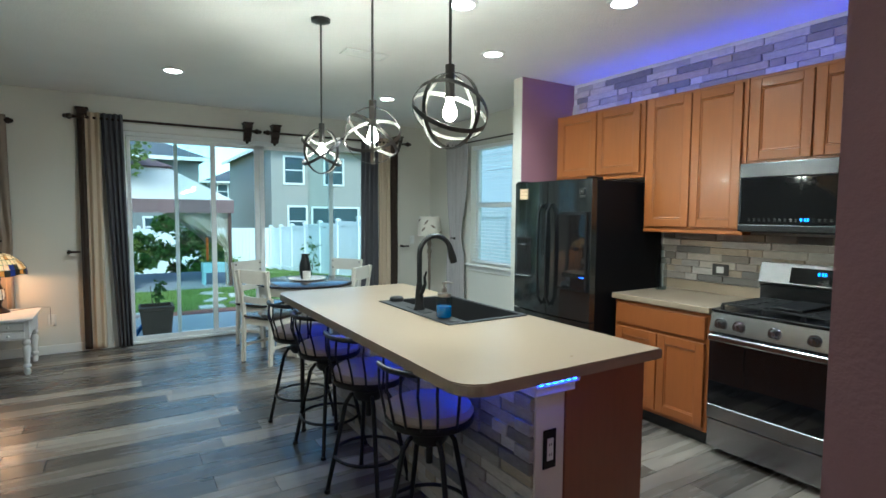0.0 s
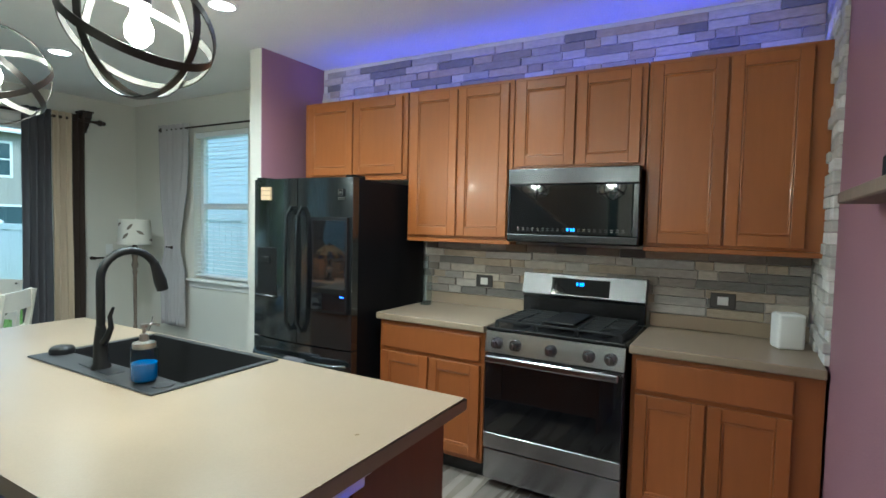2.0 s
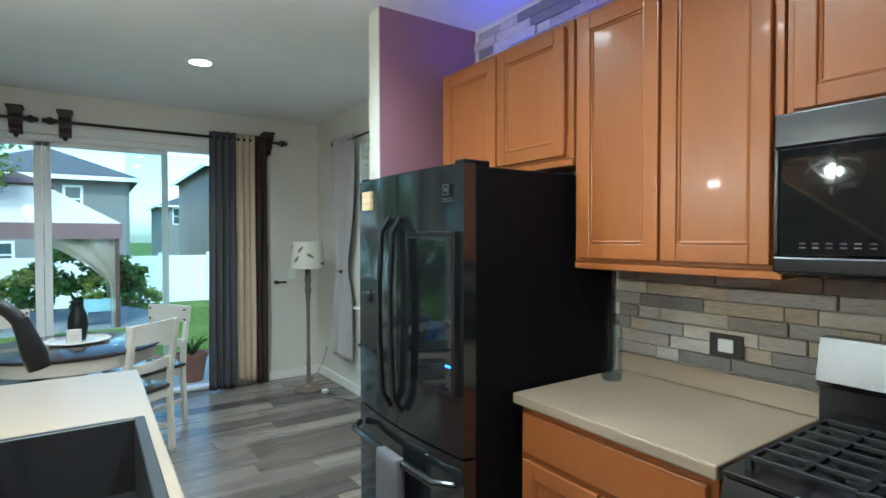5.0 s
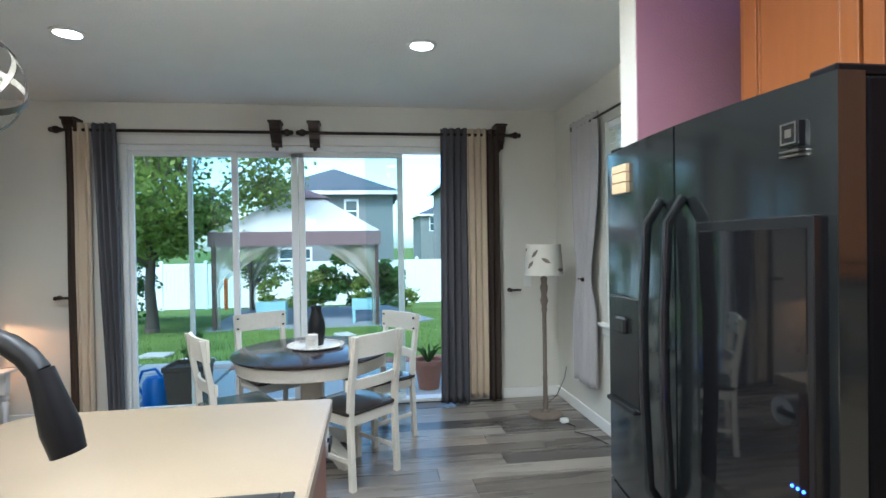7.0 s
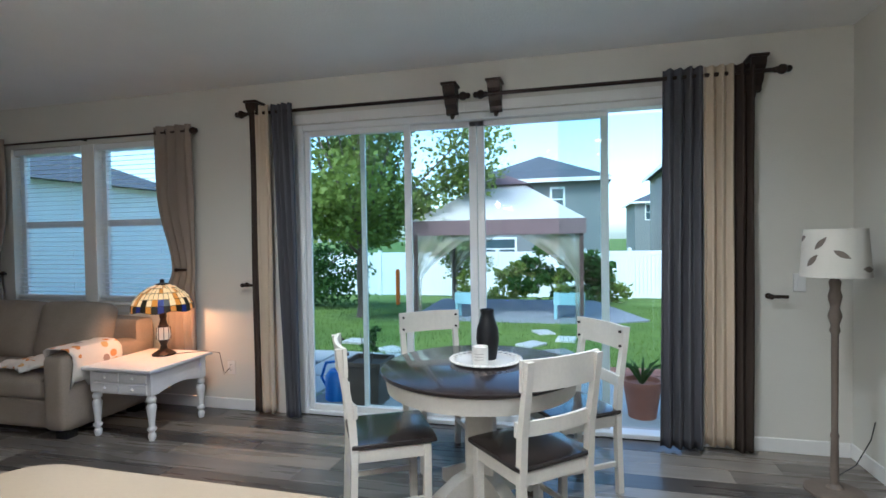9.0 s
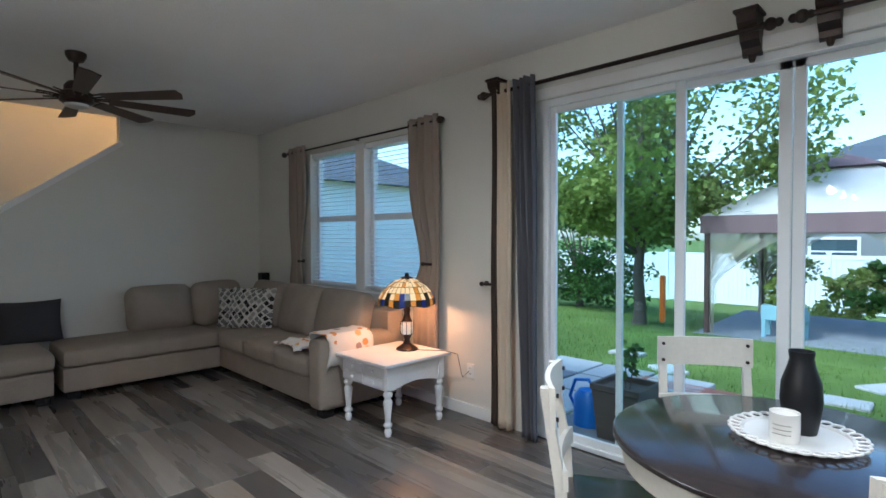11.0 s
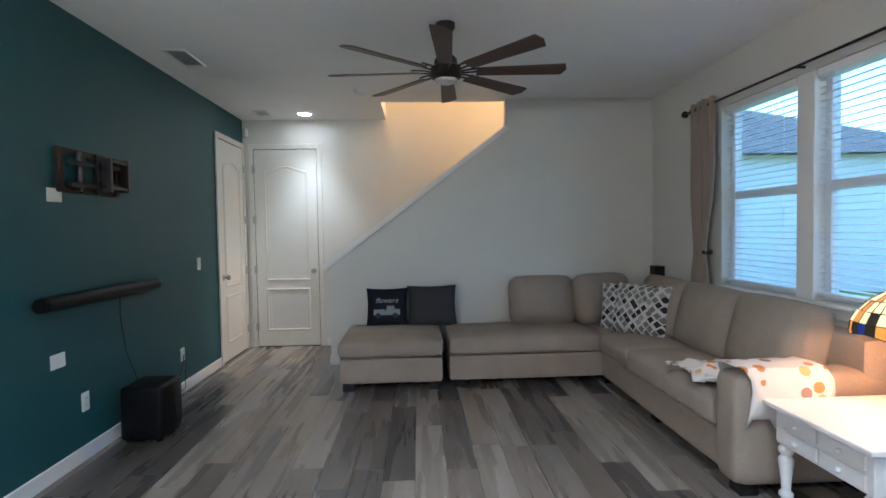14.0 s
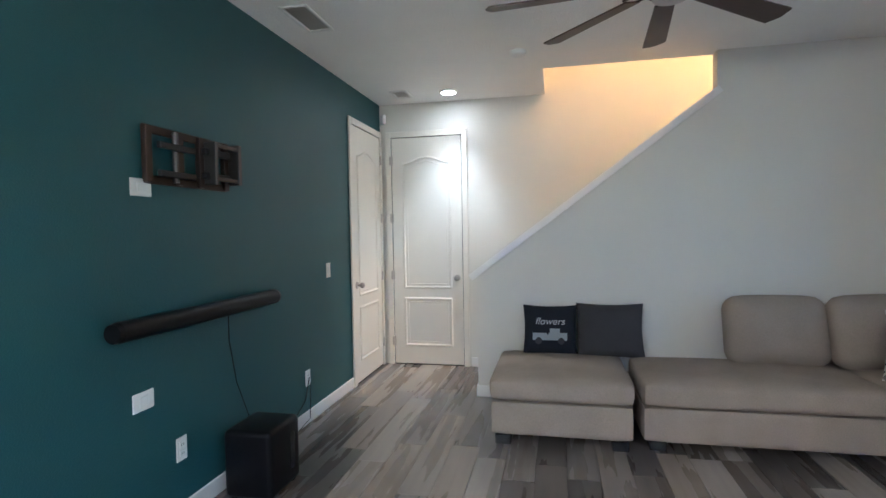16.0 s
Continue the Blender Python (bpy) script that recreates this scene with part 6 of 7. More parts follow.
GL = [lit_glass("amber_cream_glass", (0.75, 0.48, 0.23), 0.32), lit_glass("amber_glass", (0.60, 0.22, 0.03), 0.22), lit_glass("deep_blue_glass", (0.015, 0.03, 0.20), 0.08), lit_glass("dark_leaf_glass", (0.04, 0.03, 0.015), 0.03)]
SHAPES = {0: [], 1: [], 2: [], 3: []}
for i in range(5):
    for j in range(SEGS):
        if i == 4:
            c_ = (3, 1, 3, 2)[j % 4]
        elif i == 3:
            c_ = 2 if j % 8 == 3 else (3 if j % 4 == 0 else (1 if j % 4 == 2 else 0))
        elif i == 2:
            c_ = 1 if j % 8 == 6 else 0
        else:
            c_ = 0 if (i + j) % 4 else 1
        SHAPES[c_].append((i, j))
for c_, cells in SHAPES.items():
    def panes(bm):
        for i, j in cells:
            vs = []
            for (r, z), a in ((PROF[i], j), (PROF[i], j + 1), (PROF[i + 1], j + 1), (PROF[i + 1], j)):
                th = 2 * math.pi * a / SEGS
                zz = z - (0.016 * (0.5 + 0.5 * math.cos(th * 6)) if r > 0.225 else 0)
                vs.append(bm.verts.new((r * math.cos(th), r * math.sin(th), zz)))
            bm.faces.new(vs)
    ob = part(tl, "shade_glass", GL[c_], panes, label=GL[c_].name.replace("_", " "))
    so = ob.modifiers.new("thick", "SOLIDIFY")
    so.thickness = 0.003
    ob["kind"] = "stuff"
def leading(bm):
    for i, (r, z) in enumerate(PROF):
        tube(bm, [((r + 0.001) * math.cos(2 * math.pi * j / 48), (r + 0.001) * math.sin(2 * math.pi * j / 48), z - (0.016 * (0.5 + 0.5 * math.cos(12 * math.pi * j / 48)) if r > 0.225 else 0)) for j in range(48)], 0.0022, 5, True)
    for j in range(SEGS):
        th = 2 * math.pi * j / SEGS
        tube(bm, [((r + 0.001) * math.cos(th), (r + 0.001) * math.sin(th), z) for r, z in PROF], 0.0018, 5)
part(tl, "leading", BRONZE, leading)
part(tl, "cord", BLKPL, lambda bm: tube(bm, [(0.08, 0.02, 0.006), (0.15, 0.08, 0.005), (0.27, 0.16, 0.005), (0.375, 0.19, -0.01), (0.37, 0.25, -0.2), (0.365, 0.335, -0.17)], 0.0025, 6), True)

# ---- media wall ----
tm = thing("tv_wall_mount", "empty black articulated TV wall bracket", "TV mount", (-1.325, G, 1.78))
tm.scale = (0.86, 1, 1)
def mount(bm):
    box(bm, -0.34, 0.36, 0.001, 0.012, -0.135, -0.095, 0.003)
    box(bm, -0.34, 0.36, 0.001, 0.012, 0.095, 0.135, 0.003)
    for x in (-0.34, -0.10, 0.08, 0.32):
        box(bm, x, x + 0.045, 0.001, 0.03, -0.13, 0.13, 0.003)
part(tm, "wall_plate", BRONZE, mount)
part(tm, "arm", MATBLK, lambda bm: (box(bm, -0.30, -0.06, 0.035, 0.065, 0.04, 0.075, 0.004), box(bm, -0.30, -0.06, 0.035, 0.065, -0.085, -0.05, 0.004), box(bm, 0.02, 0.30, 0.035, 0.06, 0.03, 0.06, 0.004), box(bm, 0.02, 0.30, 0.035, 0.06, -0.10, -0.07, 0.004)))
part(tm, "bracket", PEWTER, lambda bm: (box(bm, -0.36, -0.33, 0.03, 0.10, -0.10, 0.12, 0.004), box(bm, -0.12, -0.09, 0.03, 0.10, -0.11, 0.11, 0.004), box(bm, -0.35, -0.10, 0.075, 0.09, 0.085, 0.105, 0.003), box(bm, -0.35, -0.10, 0.075, 0.09, -0.09, -0.07, 0.003)))
part(tm, "pivot", PEWTER, lambda bm: rod(bm, (0.15, 0.03, -0.12), (0.15, 0.03, 0.12), 0.015), True)
sb = thing("soundbar", "long dark cylindrical soundbar mounted on teal wall", "soundbar", (-1.37, G + 0.075, 1.015))
part(sb, "body", BLKPL, lambda bm: (rod(bm, (-0.60, 0, 0), (0.60, 0, 0), 0.045, n=24), rod(bm, (-0.625, 0, 0), (-0.60, 0, 0), 0.040, 0.045, n=24), rod(bm, (0.60, 0, 0), (0.625, 0, 0), 0.045, 0.040, n=24)), True)
part(sb, "wall_bracket", BLKPL, lambda bm: (box(bm, -0.36, -0.30, -0.074, -0.03, -0.02, 0.02), box(bm, 0.30, 0.36, -0.074, -0.03, -0.02, 0.02)))
part(sb, "cable", BLKPL, lambda bm: tube(bm, [(-0.20, -0.045, -0.03), (-0.22, -0.06, -0.2), (-0.27, -0.055, -0.45), (-0.30, 0.0, -0.66)], 0.003, 6), True)
sw = thing("subwoofer", "black box subwoofer on the floor", "subwoofer", (-1.57, 3.13, 0))
part(sw, "cabinet", BLKPL, lambda bm: box(bm, -0.16, 0.16, -0.14, 0.14, 0.012, 0.375, 0.03, 3), True)
part(sw, "port", BLACK, lambda bm: box(bm, -0.09, -0.04, 0.14, 0.1415, 0.10, 0.30, 0.0))
for x, y in ((-0.12, -0.10), (0.12, -0.10), (-0.12, 0.10), (0.12, 0.10)):
    part(sw, "foot", BLKPL, lambda bm: rod(bm, (x, y, 0.0), (x, y, 0.013), 0.02))
part(sw, "cable", BLKPL, lambda bm: (tube(bm, [(-0.15, -0.10, 0.05), (-0.35, -0.17, 0.02), (-0.60, -0.17, 0.10), (-0.85, -0.18, 0.20), (-0.96, -0.20, 0.34)], 0.0035, 6), tube(bm, [(-0.12, -0.13, 0.03), (-0.55, -0.16, 0.012), (-0.90, -0.17, 0.06), (-0.98, -0.20, 0.30)], 0.003, 6)), True)
# ---- outdoors ----
def ground_z(x, y):
    if y < 8.6:
        return -0.10
    if y < 15:
        return -0.10 - 0.25 * (y - 8.6) / 6.4
    return max(-0.35 - 0.072 * (y - 15), -1.6)


def ground(bm):
    xs = [-400, -120, -60, -30] + list(np.arange(-20, 21, 2.0)) + [30, 60, 120, 400]
    ys = [-300, -80, -20, -2] + [7.66] + list(np.arange(8.6, 30, 1.6)) + [40, 60, 120, 400]
    g = []
    for x in xs:
        row = []
        for y in ys:
            z = ground_z(x, y) - (0.35 if y < 7.6 else 0.0)
            if 8.6 < y < 30 and abs(x) < 21:
                z += 0.03 * noise.noise(Vector((x * 0.4, y * 0.4, 0)))
            row.append(bm.verts.new((x, y, z)))
        g.append(row)
    for a, b in zip(g, g[1:]):
        for j in range(len(ys) - 1):
            bm.faces.new((a[j], b[j], b[j + 1], a[j + 1]))
setting("ground", GRASS, ground, "green back-yard lawn")


def blades(bm):
    rnd = random.Random(3)
    for k in range(26000):
        y = 9.2 + 11 * rnd.random() ** 1.6
        x = rnd.uniform(-5.5, 6.6)
        if y < 10.1 and -1.0 < x < 5.0:
            continue
        z = ground_z(x, y) - 0.02
        h = rnd.uniform(0.05, 0.10)
        a = rnd.uniform(0, 6.28)
        w = 0.007
        dx, dy = math.cos(a) * w, math.sin(a) * w
        bx, by = rnd.uniform(-0.03, 0.03), rnd.uniform(-0.03, 0.03)
        bm.faces.new([bm.verts.new(p) for p in ((x - dx, y - dy, z), (x + dx, y + dy, z), (x + bx, y + by, z + h))])
tagged(part(None, "grass", BLADE, blades), "blades of lawn grass", "grass", "", "stuff")

patio = setting("pavement", CONC, lambda bm: box(bm, 1.35, 4.5, 7.66, 9.55, -0.16, -0.075, 0.006), "pale concrete patio slab outside the slider")


def leafy(bm, centre, radii, n, size, seed, clumps=40):
    rnd = random.Random(seed)
    cs = []
    for k in range(clumps):
        while True:
            v = Vector((rnd.uniform(-1, 1), rnd.uniform(-1, 1), rnd.uniform(-1, 1)))
            if 0.25 < v.length < 1:
                break
        cs.append((v, rnd.uniform(0.16, 0.34)))
    for k in range(n):
        v, s = cs[rnd.randrange(clumps)]
        p = v + Vector((max(-s, min(s, rnd.gauss(0, s * 0.5))), max(-s, min(s, rnd.gauss(0, s * 0.5))), max(-s * 0.6, min(s * 0.6, rnd.gauss(0, s * 0.34)))))
        p = Vector((centre[0] + p.x * radii[0], centre[1] + p.y * radii[1], centre[2] + p.z * radii[2]))
        d = Vector((rnd.gauss(0, 1), rnd.gauss(0, 1), rnd.gauss(-0.2, 0.6))).normalized()
        s2 = d.orthogonal().normalized()
        s2.rotate(Matrix.Rotation(rnd.uniform(0, 6.28), 3, d))
        L_ = size * rnd.uniform(0.6, 1.3)
        bm.faces.new([bm.verts.new(q) for q in (p, p + d * L_ * 0.5 + s2 * L_ * 0.33, p + d * L_, p + d * L_ * 0.5 - s2 * L_ * 0.33)])
    return [(centre[0] + v.x * radii[0], centre[1] + v.y * radii[1], centre[2] + v.z * radii[2]) for v, s in cs]


def tree(at, h_trunk, r, centre, radii, n, size, seed, label, leafmat):
    t = thing("tree", label, "tree", at)
    tips = []
    part(t, "crown", leafmat, lambda bm: tips.extend(leafy(bm, centre, radii, n, size, seed)), label="uneven crown of small green leaves")
    rnd = random.Random(seed + 1)

    def wood(bm):
        pts = [(0, 0, -0.1), (0.02, 0.01, 0.3), (-0.03, 0.02, h_trunk * 0.6), (0.03, -0.02, h_trunk), (centre[0] * 0.5, centre[1] * 0.5, (h_trunk + centre[2]) / 2 + 0.2), (centre[0], centre[1], centre[2] + radii[2] * 0.5)]
        tube(bm, pts, [r * 1.35, r, r * 0.85, r * 0.75, r * 0.5, r * 0.15], 10)
        for k, tip in enumerate(tips[:26]):
            z0 = h_trunk * (0.85 + 0.5 * rnd.random())
            a = Vector((0.01, 0, z0))
            b = Vector(tip)
            tube(bm, [a, a.lerp(b, 0.5) + Vector((0, 0, 0.12)), b], [r * 0.35, r * 0.2, r * 0.06], 6)
    part(t, "trunk", BARK, wood, True)
    return t


tree((-1.55, 14.6, ground_z(0, 14.6)), 1.6, 0.12, (0.15, -0.2, 3.6), (2.65, 2.4, 2.5), 30000, 0.125, 11, "leafy young maple with a grey-brown trunk", LEAF)
tree((-4.6, 17.5, ground_z(0, 17.5)), 0.5, 0.10, (0, 0, 1.6), (2.6, 1.6, 1.8), 9000, 0.12, 12, "dense dark green shrub tree by the fence", LEAFD)
tree((-0.4, 19.0, ground_z(0, 19.0)), 0.9, 0.05, (0, 0, 1.6), (1.1, 0.9, 0.8), 2200, 0.09, 14, "small airy sapling near the fence", LEAF)


def shrub(at, radii, n, size, seed, mat, label):
    s = thing("shrub", label, "shrub", at)
    part(s, "foliage", mat, lambda bm: leafy(bm, (0, 0, radii[2] * 0.8), radii, n, size, seed, 24))
    part(s, "stem", BARK, lambda bm: [rod(bm, (0.05 * k - 0.05, 0, -0.1), (0.2 * (k - 1), 0.1 * (k - 1), radii[2]), 0.02, 0.008) for k in range(3)])
    return s
shrub((2.6, 20.8, ground_z(0, 20.8)), (1.5, 1.0, 1.25), 3600, 0.20, 21, LEAFD, "large-leaved dark green shrub behind the gazebo")
shrub((1.0, 21.2, ground_z(0, 21.2)), (0.9, 0.7, 0.8), 1400, 0.17, 22, LEAF, "bright green broad-leaved shrub")
shrub((4.2, 22.5, ground_z(0, 22.5)), (0.7, 0.6, 0.6), 700, 0.18, 23, LEAF, "low green shrub by the white fence")
shrub((5.9, 16.6, ground_z(0, 16.6)), (0.28, 0.28, 0.75), 160, 0.10, 24, LEAFD, "thin young sapling by the white fence")


# vinyl fences
def fence(name, p0, p1, base0, base1, h, label):
    f = thing(name, label, "fence")
    p0, p1 = Vector(p0), Vector(p1)
    L_ = (p1 - p0).length
    d = (p1 - p0) / L_
    nrm = Vector((-d.y, d.x))
    bays = max(1, round(L_ / 1.83))

    def strip(bm, s0, s1, t0, t1, z0, z1, by=None):
        vs = []
        for s, t in ((s0, t0), (s1, t0), (s1, t1), (s0, t1)):
            q = p0 + d * s + nrm * t
            b = base0 + (base1 - base0) * ((s0 + s1) / 2 / L_)
            vs.append((q, b))
        lo = [bm.verts.new((q.x, q.y, b + z0)) for q, b in vs]
        hi = [bm.verts.new((q.x, q.y, b + z1)) for q, b in vs]
        bm.faces.new(lo[::-1])
        bm.faces.new(hi)
        for i in range(4):
            bm.faces.new((lo[i], lo[(i + 1) % 4], hi[(i + 1) % 4], hi[i]))
    for k in range(bays + 1):
        part(f, "post", FENCE, lambda bm: (strip(bm, k * L_ / bays - 0.063, k * L_ / bays + 0.063, -0.063, 0.063, -0.3, h + 0.06), strip(bm, k * L_ / bays - 0.08, k * L_ / bays + 0.08, -0.08, 0.08, h + 0.06, h + 0.10), strip(bm, k * L_ / bays - 0.05, k * L_ / bays + 0.05, -0.05, 0.05, h + 0.10, h + 0.125)))
    for k in range(bays):
        s0, s1 = k * L_ / bays + 0.064, (k + 1) * L_ / bays - 0.064

        def bay(bm):
            strip(bm, s0, s1, -0.035, 0.035, h - 0.14, h)
            strip(bm, s0, s1, -0.035, 0.035, 0.02, 0.17)
            n = 11
            for q in range(n):
                w = (s1 - s0) / n
                strip(bm, s0 + q * w + 0.004, s0 + (q + 1) * w - 0.004, -0.018, 0.018, 0.171, h - 0.141)
        part(f, "panel", FENCE, bay)
fence("vinyl_fence", (-16, 25.6), (6.9, 25.6), -1.1, -1.1, 1.9, "white vinyl privacy fence along the back of the yard")
fence("vinyl_fence", (6.9, 25.5), (6.9, 8.0), -1.05, -0.2, 1.83, "white vinyl privacy fence along the side of the yard")


# gazebo
gz = thing("gazebo", "cloth-topped patio gazebo with maroon valance and netting", "gazebo", (1.52, 16.2, ground_z(0, 16.2)))
gh, gw = 2.22, 1.74
def gz_roof(bm):
    tip = [(-0.5, -0.5, gh + 0.82), (0.5, -0.5, gh + 0.82), (0.5, 0.5, gh + 0.82), (-0.5, 0.5, gh + 0.82)]
    eave = [(-gw - 0.08, -gw - 0.08, gh), (gw + 0.08, -gw - 0.08, gh), (gw + 0.08, gw + 0.08, gh), (-gw - 0.08, gw + 0.08, gh)]
    for i in range(4):
        j = (i + 1) % 4
        bm.faces.new([bm.verts.new(p) for p in (eave[i], eave[j], tip[j], tip[i])])
ob = part(gz, "canopy", CANOPY, gz_roof, label="cream cloth canopy")
ob.modifiers.new("thick", "SOLIDIFY").thickness = 0.01
def gz_cap(bm):
    lo = [(-0.62, -0.62, gh + 0.84), (0.62, -0.62, gh + 0.84), (0.62, 0.62, gh + 0.84), (-0.62, 0.62, gh + 0.84)]
    for i in range(4):
        j = (i + 1) % 4
        bm.faces.new([bm.verts.new(p) for p in (lo[i], lo[j], (0, 0, gh + 1.12))])
ob = part(gz, "vent_cap", VALANCE, gz_cap)
ob.modifiers.new("thick", "SOLIDIFY").thickness = 0.01
def gz_val(bm):
    w = gw + 0.085
    for y0, y1, x0, x1 in ((-w - 0.01, -w, -w, w), (w, w + 0.01, -w, w), (-w, w, -w - 0.01, -w), (-w, w, w, w + 0.01)):
        box(bm, x0, x1, y0, y1, gh - 0.30, gh + 0.01)
part(gz, "valance", VALANCE, gz_val, label="maroon cloth valance")
for sx in (-1, 1):
    for sy in (-1, 1):
        part(gz, "post", material("gazebo_post", (0.10, 0.055, 0.045), 0.5, 0.2), lambda bm: box(bm, sx * gw - 0.04, sx * gw + 0.04, sy * gw - 0.04, sy * gw + 0.04, -0.1, gh, 0.004))
        def net(bm):
            n, k = 12, 16
            for ax in (0, 1):
                g = []
                for i in range(n + 1):
                    u = i / n
                    row = []
                    for j in range(k + 1):
                        v = j / k
                        z = gh - 0.1 - (gh - 0.15) * v
                        spread = 1.5 * max(0.0, 1 - v / 0.55) ** 1.35 + 0.13
                        off = spread * u
                        wob = 0.03 * math.sin(14 * u + 3 * v)
                        if ax == 0:
                            row.append(bm.verts.new((sx * (gw - off), sy * gw + wob, z)))
                        else:
                            row.append(bm.verts.new((sx * gw + wob, sy * (gw - off), z)))
                    g.append(row)
                for a, b in zip(g, g[1:]):
                    for j in range(k):
                        bm.faces.new((a[j], b[j], b[j + 1], a[j + 1]))
        part(gz, "netting", NET, net, True, "gathered tan mosquito netting")
setting("pavement_gazebo", material("gazebo_gravel", (0.26, 0.27, 0.30), 0.9, 0, 0.2, 6, 0.3, 50, 0.4, 50), lambda bm: prism(bm, [(-0.4, 14.3), (3.5, 14.3), (4.6, 15.0), (3.6, 18.2), (-0.6, 18.2)], "z", ground_z(0, 16) - 0.3, ground_z(0, 14.3) + 0.01), "grey gravel pad under the gazebo")
for bx, by in ((0.9, 14.9), (3.0, 15.0)):
    b = thing("raised_planter", "pale blue raised planter box on legs", "planter", (bx, by, ground_z(0, 14.3) + 0.01), group="raised planters")
    part(b, "box", PALEBLUE, lambda bm: box(bm, -0.32, 0.32, -0.2, 0.2, 0.30, 0.55, 0.006))
    part(b, "legs", PALEBLUE, lambda bm: [box(bm, x - 0.03, x + 0.03, y - 0.03, y + 0.03, 0, 0.30) for x in (-0.28, 0.28) for y in (-0.16, 0.16)])
    part(b, "plants", LEAF, lambda bm: leafy(bm, (0, 0, 0.75), (0.36, 0.22, 0.30), 380, 0.11, 31, 14))


# houses
def house(at, w, dpt, h, rise, wallm, label, wins, over=0.45, ridge=0.3):
    """Hipped house with its south face at y = at[1]; wins: (x from the west corner, z, width, height) on the south face."""
    ho = thing("house", label, "house", at)
    part(ho, "wall", wallm, lambda bm: box(bm, 0, w, 0, dpt, -2, h))
    def laps(bm):
        for z in np.arange(0.0, h - 0.2, 0.2):
            box(bm, -0.012, w + 0.012, -0.014, 0.0, z, z + 0.19, 0)
            box(bm, -0.012, 0.0, 0.0, dpt, z, z + 0.19, 0)
    part(ho, "siding", wallm, laps)
    def roof(bm):
        e = [(-over, -over), (w + over, -over), (w + over, dpt + over), (-over, dpt + over)]
        if w > dpt:
            t0, t1 = (dpt / 2, dpt / 2), (w - dpt / 2, dpt / 2)
        else:
            t0, t1 = (w / 2, w / 2), (w / 2, dpt - w / 2)
        lo = [bm.verts.new((x, y, h)) for x, y in e]
        a, b = bm.verts.new((*t0, h + rise)), bm.verts.new((*t1, h + rise))
        if w > dpt:
            for f in ((lo[0], lo[1], b, a), (lo[1], lo[2], b), (lo[2], lo[3], a, b), (lo[3], lo[0], a)):
                bm.faces.new(f)
        else:
            for f in ((lo[0], lo[1], a), (lo[1], lo[2], b, a), (lo[2], lo[3], b), (lo[3], lo[0], a, b)):
                bm.faces.new(f)
        bm.faces.new(lo[::-1])
    part(ho, "roof", ROOF, roof, label="dark slate shingle roof")
    part(ho, "fascia", TRIM, lambda bm: (box(bm, -over, w + over, -over - 0.03, -over, h - 0.16, h + 0.02), box(bm, -over - 0.03, -over, -over, dpt + over, h - 0.16, h + 0.02)))
    for x, z, ww, hh in wins:
        wn = part(ho, "window", TRIM, lambda bm: (box(bm, x - 0.1, x + ww + 0.1, -0.06, -0.015, z - 0.1, z, 0), box(bm, x - 0.1, x + ww + 0.1, -0.06, -0.015, z + hh, z + hh + 0.1, 0), box(bm, x - 0.1, x, -0.06, -0.015, z, z + hh, 0), box(bm, x + ww, x + ww + 0.1, -0.06, -0.015, z, z + hh, 0), box(bm, x, x + ww, -0.045, -0.016, z + hh / 2 - 0.03, z + hh / 2 + 0.03, 0)))
        part(wn, "pane", DARKGLASS, lambda bm: box(bm, x, x + ww, -0.03, -0.0145, z, z + hh))
    return ho
house((-1.75, 28.5, -1.0), 6.0, 8, 5.06, 1.55, SIDING, "grey two-storey house with dark hipped roof", [(0.7, 3.7, 1.3, 0.8), (3.75, 3.65, 0.5, 0.95), (0.6, 1.4, 1.4, 0.9), (3.7, 1.4, 1.0, 0.8)])
house((8.5, 58, 0), 9, 10, 4.6, 2.2, SIDING, "distant grey two-storey house with dark roof", [(1.0, 2.9, 0.9, 1.4), (5.0, 2.9, 0.9, 1.4)])
house((7.8, 29, 0), 14, 12, 5.05, 2.2, SIDINGT, "tan two-storey neighbouring house with white windows", [(0.7, 3.1, 0.95, 1.35), (2.9, 3.1, 1.0, 1.35), (7.5, 3.1, 1.0, 1.35), (0.9, 0.3, 0.9, 1.5), (2.2, 0.0, 2.6, 1.75), (5.6, 0.2, 1.6, 1.4)])
house((-27, 11.5, 0), 15, 9, 3.3, 2.4, SIDINGW, "pale neighbouring house with grey roof", [(9.5, 0.9, 1.2, 1.3)])
house((9.0, -3, 0), 10, 16, 5.2, 2.2, SIDINGW, "pale siding of the house next door", [])

# patio things
pt = thing("planter_box", "brown square planter with a leafy plant", "planter", (1.32, 8.12, -0.075))
part(pt, "pot", PLANTER, lambda bm: (lathe(bm, [(0.0, 0.0), (0.21, 0.0), (0.255, 0.36), (0.27, 0.37), (0.27, 0.41), (0.235, 0.41), (0.235, 0.37), (0.0, 0.37)], n=4),), m=pose(0, 0, 0, 0, 0, 45))
part(pt, "plant", LEAFD, lambda bm: leafy(bm, (0.03, 0, 0.60), (0.06, 0.06, 0.12), 90, 0.06, 41, 18), label="upright green plant")
part(pt, "stems", BARK, lambda bm: [rod(bm, (0.03 * k, 0, 0.35), (0.06 * k, 0.03 * k, 0.66), 0.006, 0.003) for k in (-1, 0, 1)])
wc = thing("watering_can", "blue plastic watering can", "watering can", (0.98, 8.18, -0.10))
part(wc, "body", BLUEP, lambda bm: (lathe(bm, [(0.0, 0.0), (0.12, 0.0), (0.115, 0.25), (0.08, 0.30), (0.07, 0.30), (0.0, 0.29)]),), True)
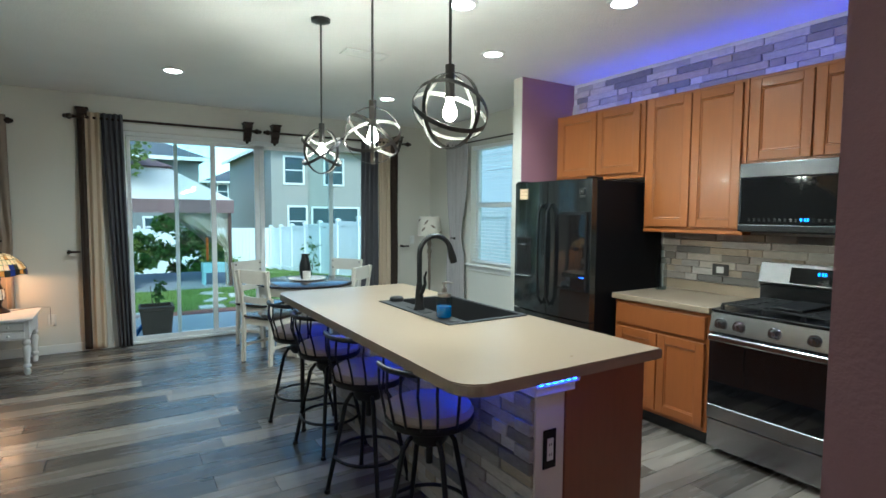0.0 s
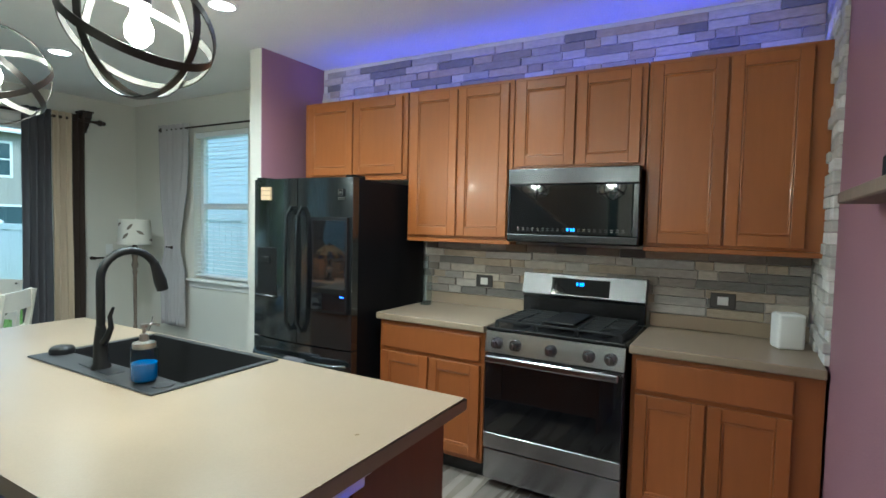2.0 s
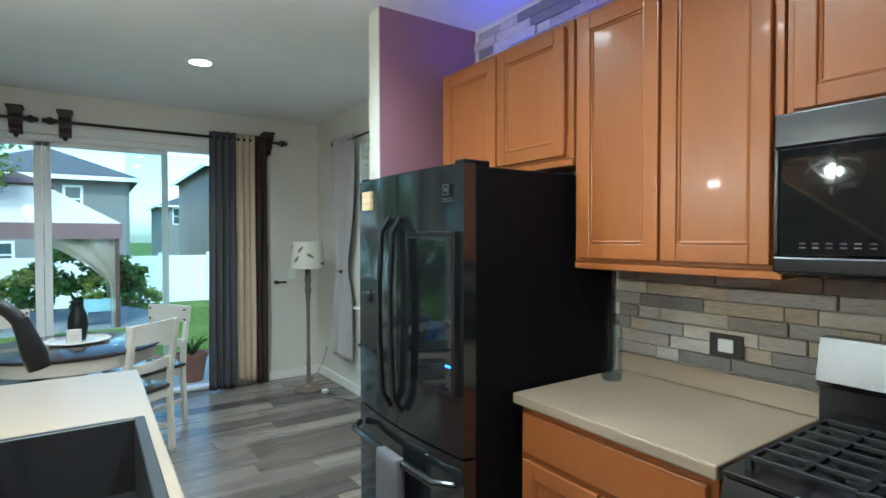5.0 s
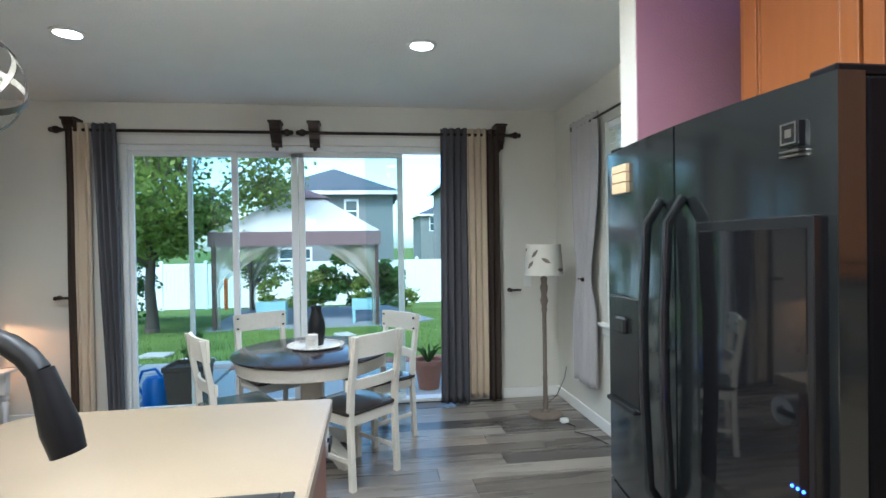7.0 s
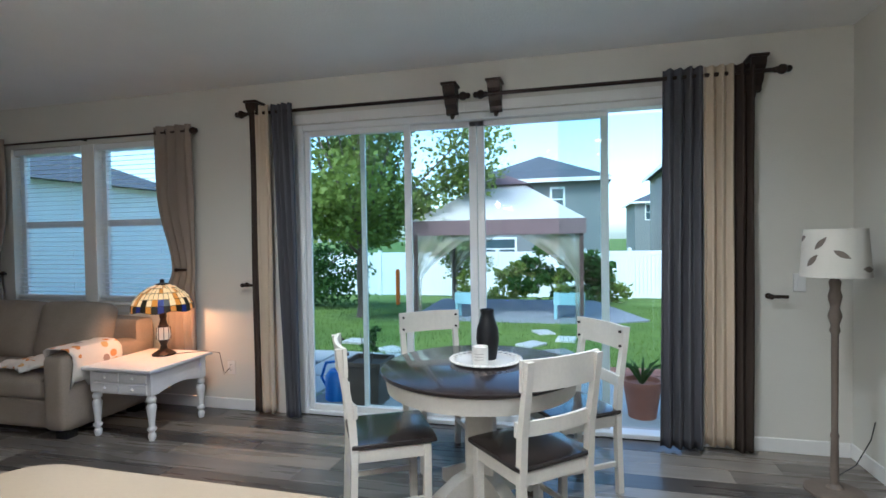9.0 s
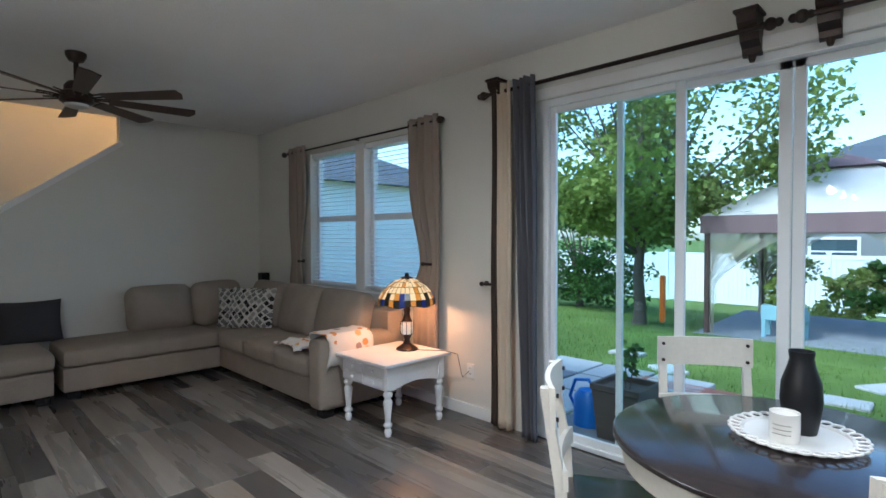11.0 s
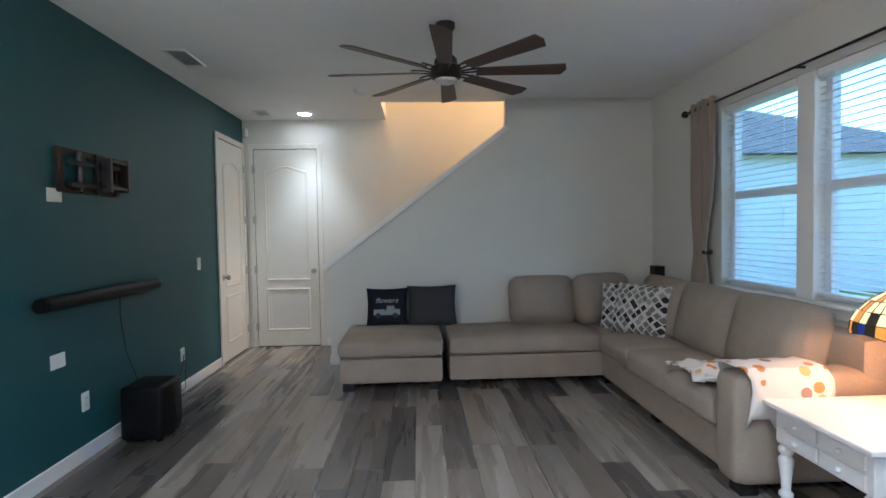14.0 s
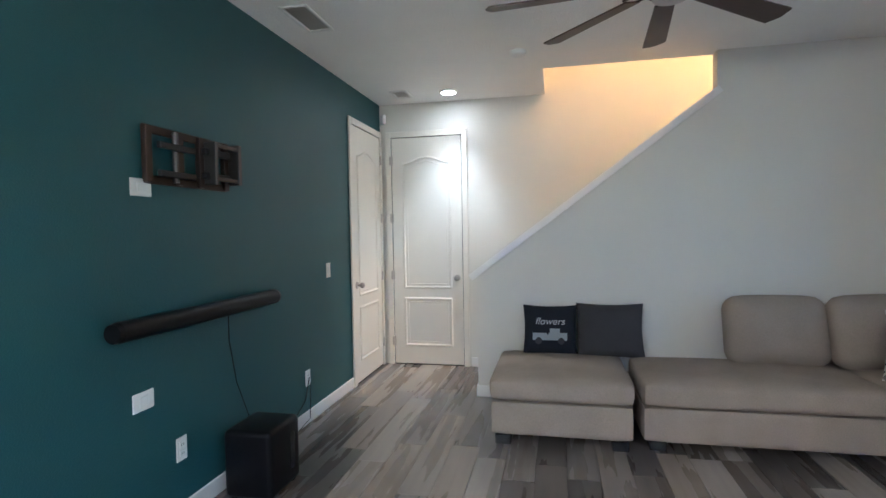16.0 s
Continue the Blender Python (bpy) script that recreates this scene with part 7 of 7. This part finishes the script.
part(wc, "spout", BLUEP, lambda bm: tube(bm, [(0.10, 0, 0.06), (0.20, 0, 0.20), (0.27, 0, 0.33), (0.285, 0, 0.35)], [0.03, 0.022, 0.02, 0.05], 10), True)
part(wc, "handle", BLUEP, lambda bm: tube(bm, [(-0.10, 0, 0.10), (-0.17, 0, 0.22), (-0.12, 0, 0.36), (0.0, 0, 0.38), (0.06, 0, 0.30)], 0.014, 8), True)
tp2 = thing("terracotta_pot", "terracotta pot with spiky green plant", "flower pot", (3.72, 8.25, -0.075))
part(tp2, "pot", TERRA, lambda bm: lathe(bm, [(0.0, 0.0), (0.11, 0.0), (0.15, 0.26), (0.165, 0.265), (0.165, 0.31), (0.14, 0.31), (0.13, 0.27), (0.0, 0.27)]), True)
part(tp2, "plant", LEAFD, lambda bm: [tube(bm, [(0, 0, 0.27), (0.10 * math.cos(a), 0.10 * math.sin(a), 0.42), (0.20 * math.cos(a), 0.20 * math.sin(a), 0.46)], [0.015, 0.02, 0.002], 4, flat=0.3) for a in [q * 0.7 for q in range(9)]])

# ---- pieces of the floor, walls and pavements ----
def piece(name, lx, ly, lz, mat, bevel=0.003):
    bm = bmesh.new()
    box(bm, -lx / 2, lx / 2, -ly / 2, ly / 2, -lz / 2, lz / 2, bevel)
    me = bpy.data.meshes.new(name)
    bm.to_mesh(me)
    bm.free()
    me.materials.append(mat)
    return me


def lay(name, me, parent, at, rot=(0, 0, 0)):
    o = new(name, me)
    o.parent = parent
    o.location = at
    o.rotation_euler = rot
    return o


rnd = random.Random(8)
PW, PL = 0.181, 1.22
full = piece("plank", PL - 0.002, PW - 0.0015, 0.012, PLANK, 0.0012)
cache = {}
ys = []
yy = N - PW / 2 + 0.0
while yy > -1.6:
    ys.append(yy)
    yy -= PW
for row, yc in enumerate(ys):
    lo = W if yc > G - 0.05 else 0.35
    hi = (E2 if yc > 4.59 else E) if yc > S - 0.05 else 1.71
    x = lo - rnd.uniform(0.0, PL * 0.9)
    while x < hi:
        a, b = max(x, lo), min(x + PL, hi)
        if b - a > 0.02:
            L_ = round(b - a, 2)
            if L_ > PL - 0.01:
                me = full
            else:
                me = cache.setdefault(L_, None) or piece("plank", L_ - 0.002, PW - 0.0015, 0.012, PLANK, 0.0012)
                cache[L_] = me
            lay("plank", me, floor, ((a + b) / 2, yc, -0.006))
        x += PL

lengths = [0.10, 0.15, 0.20, 0.28, 0.34]
STONES = {(l, q): piece("stone", l - 0.003, 0.012 + 0.006 * q, 0.050, STONE, 0.003) for l in lengths for q in range(3)}
STONESW = {(l, q): piece("stone", l - 0.003, 0.014 + 0.010 * q, 0.050, STONEW, 0.004) for l in lengths for q in range(3)}


def ledger(parent, u0, u1, z0, z1, place, rot, stones, skip=None, step=0.0525):
    """Rows of split stone laid on a wall; place(u, depth, z) gives the spot."""
    z = z0 + step / 2
    while z < z1 - 0.01:
        u = u0
        while u < u1 - 0.04:
            l = min(rnd.choice(lengths), 1)
            if u + l > u1:
                l = max([k for k in lengths if u + k <= u1 + 0.03], default=0.10)
            q = rnd.randrange(3)
            if not (skip and skip(u, u + l, z)):
                lay("stone", stones[(l, q)], parent, place(u + l / 2, (0.012 + 0.006 * q) / 2, z), rot)
            u += l
        z += step


# backsplash, and the band above the wall cabinets
ledger(wall_east, S + 0.03, 3.42, 1.00, 1.40, lambda u, d, z: (E - d, u, z), (0, 0, radians(90)), STONES, lambda a, b, z: 1.86 < a and b < 2.60 and z < 1.03)
ledger(wall_east, S + 0.03, 4.46, 2.395, C, lambda u, d, z: (E - d, u, z), (0, 0, radians(90)), STONES)
ledger(wall_mauve, 4.18, E - 0.02, 0.92, C, lambda u, d, z: (u, S + d, z), (0, 0, 0), STONESW, lambda a, b, z: z > 1.38 and z < 2.40 and a > 4.40)
half = next(o for o in isl.children if o.name.startswith("half_wall") and "cap" not in o.name)
ledger(half, 2.24, 4.50, 0.0, 0.79, lambda u, d, z: (2.32 - d, u, z), (0, 0, radians(90)), STONES)

# pavers beyond the slab, brick edging, stepping stones
pav = piece("paver", 0.58, 0.58, 0.06, PAVER, 0.008)
for i in range(7):
    for j in range(4):
        lay("paver", pav, patio, (1.02 - 0.62 * i, 7.98 + 0.62 * j, -0.105))
bri = piece("brick", 0.20, 0.10, 0.06, BRICK, 0.005)
for i in range(30):
    for j in range(3):
        lay("brick", bri, patio, (0.62 + 0.205 * i * 0.7 + 0.1 * (j % 2), 9.66 + 0.105 * j, -0.105))
stp = piece("stepping_stone", 0.42, 0.30, 0.05, PAVER, 0.012)
for k, (x, y) in enumerate(((2.3, 10.6), (2.9, 11.0), (2.5, 11.6), (3.0, 12.2), (2.6, 12.9), (0.6, 10.7), (-0.2, 11.3))):
    lay("stepping_stone", stp, patio, (x, y, ground_z(x, y) + 0.015), (0, 0, 0.5 * k))
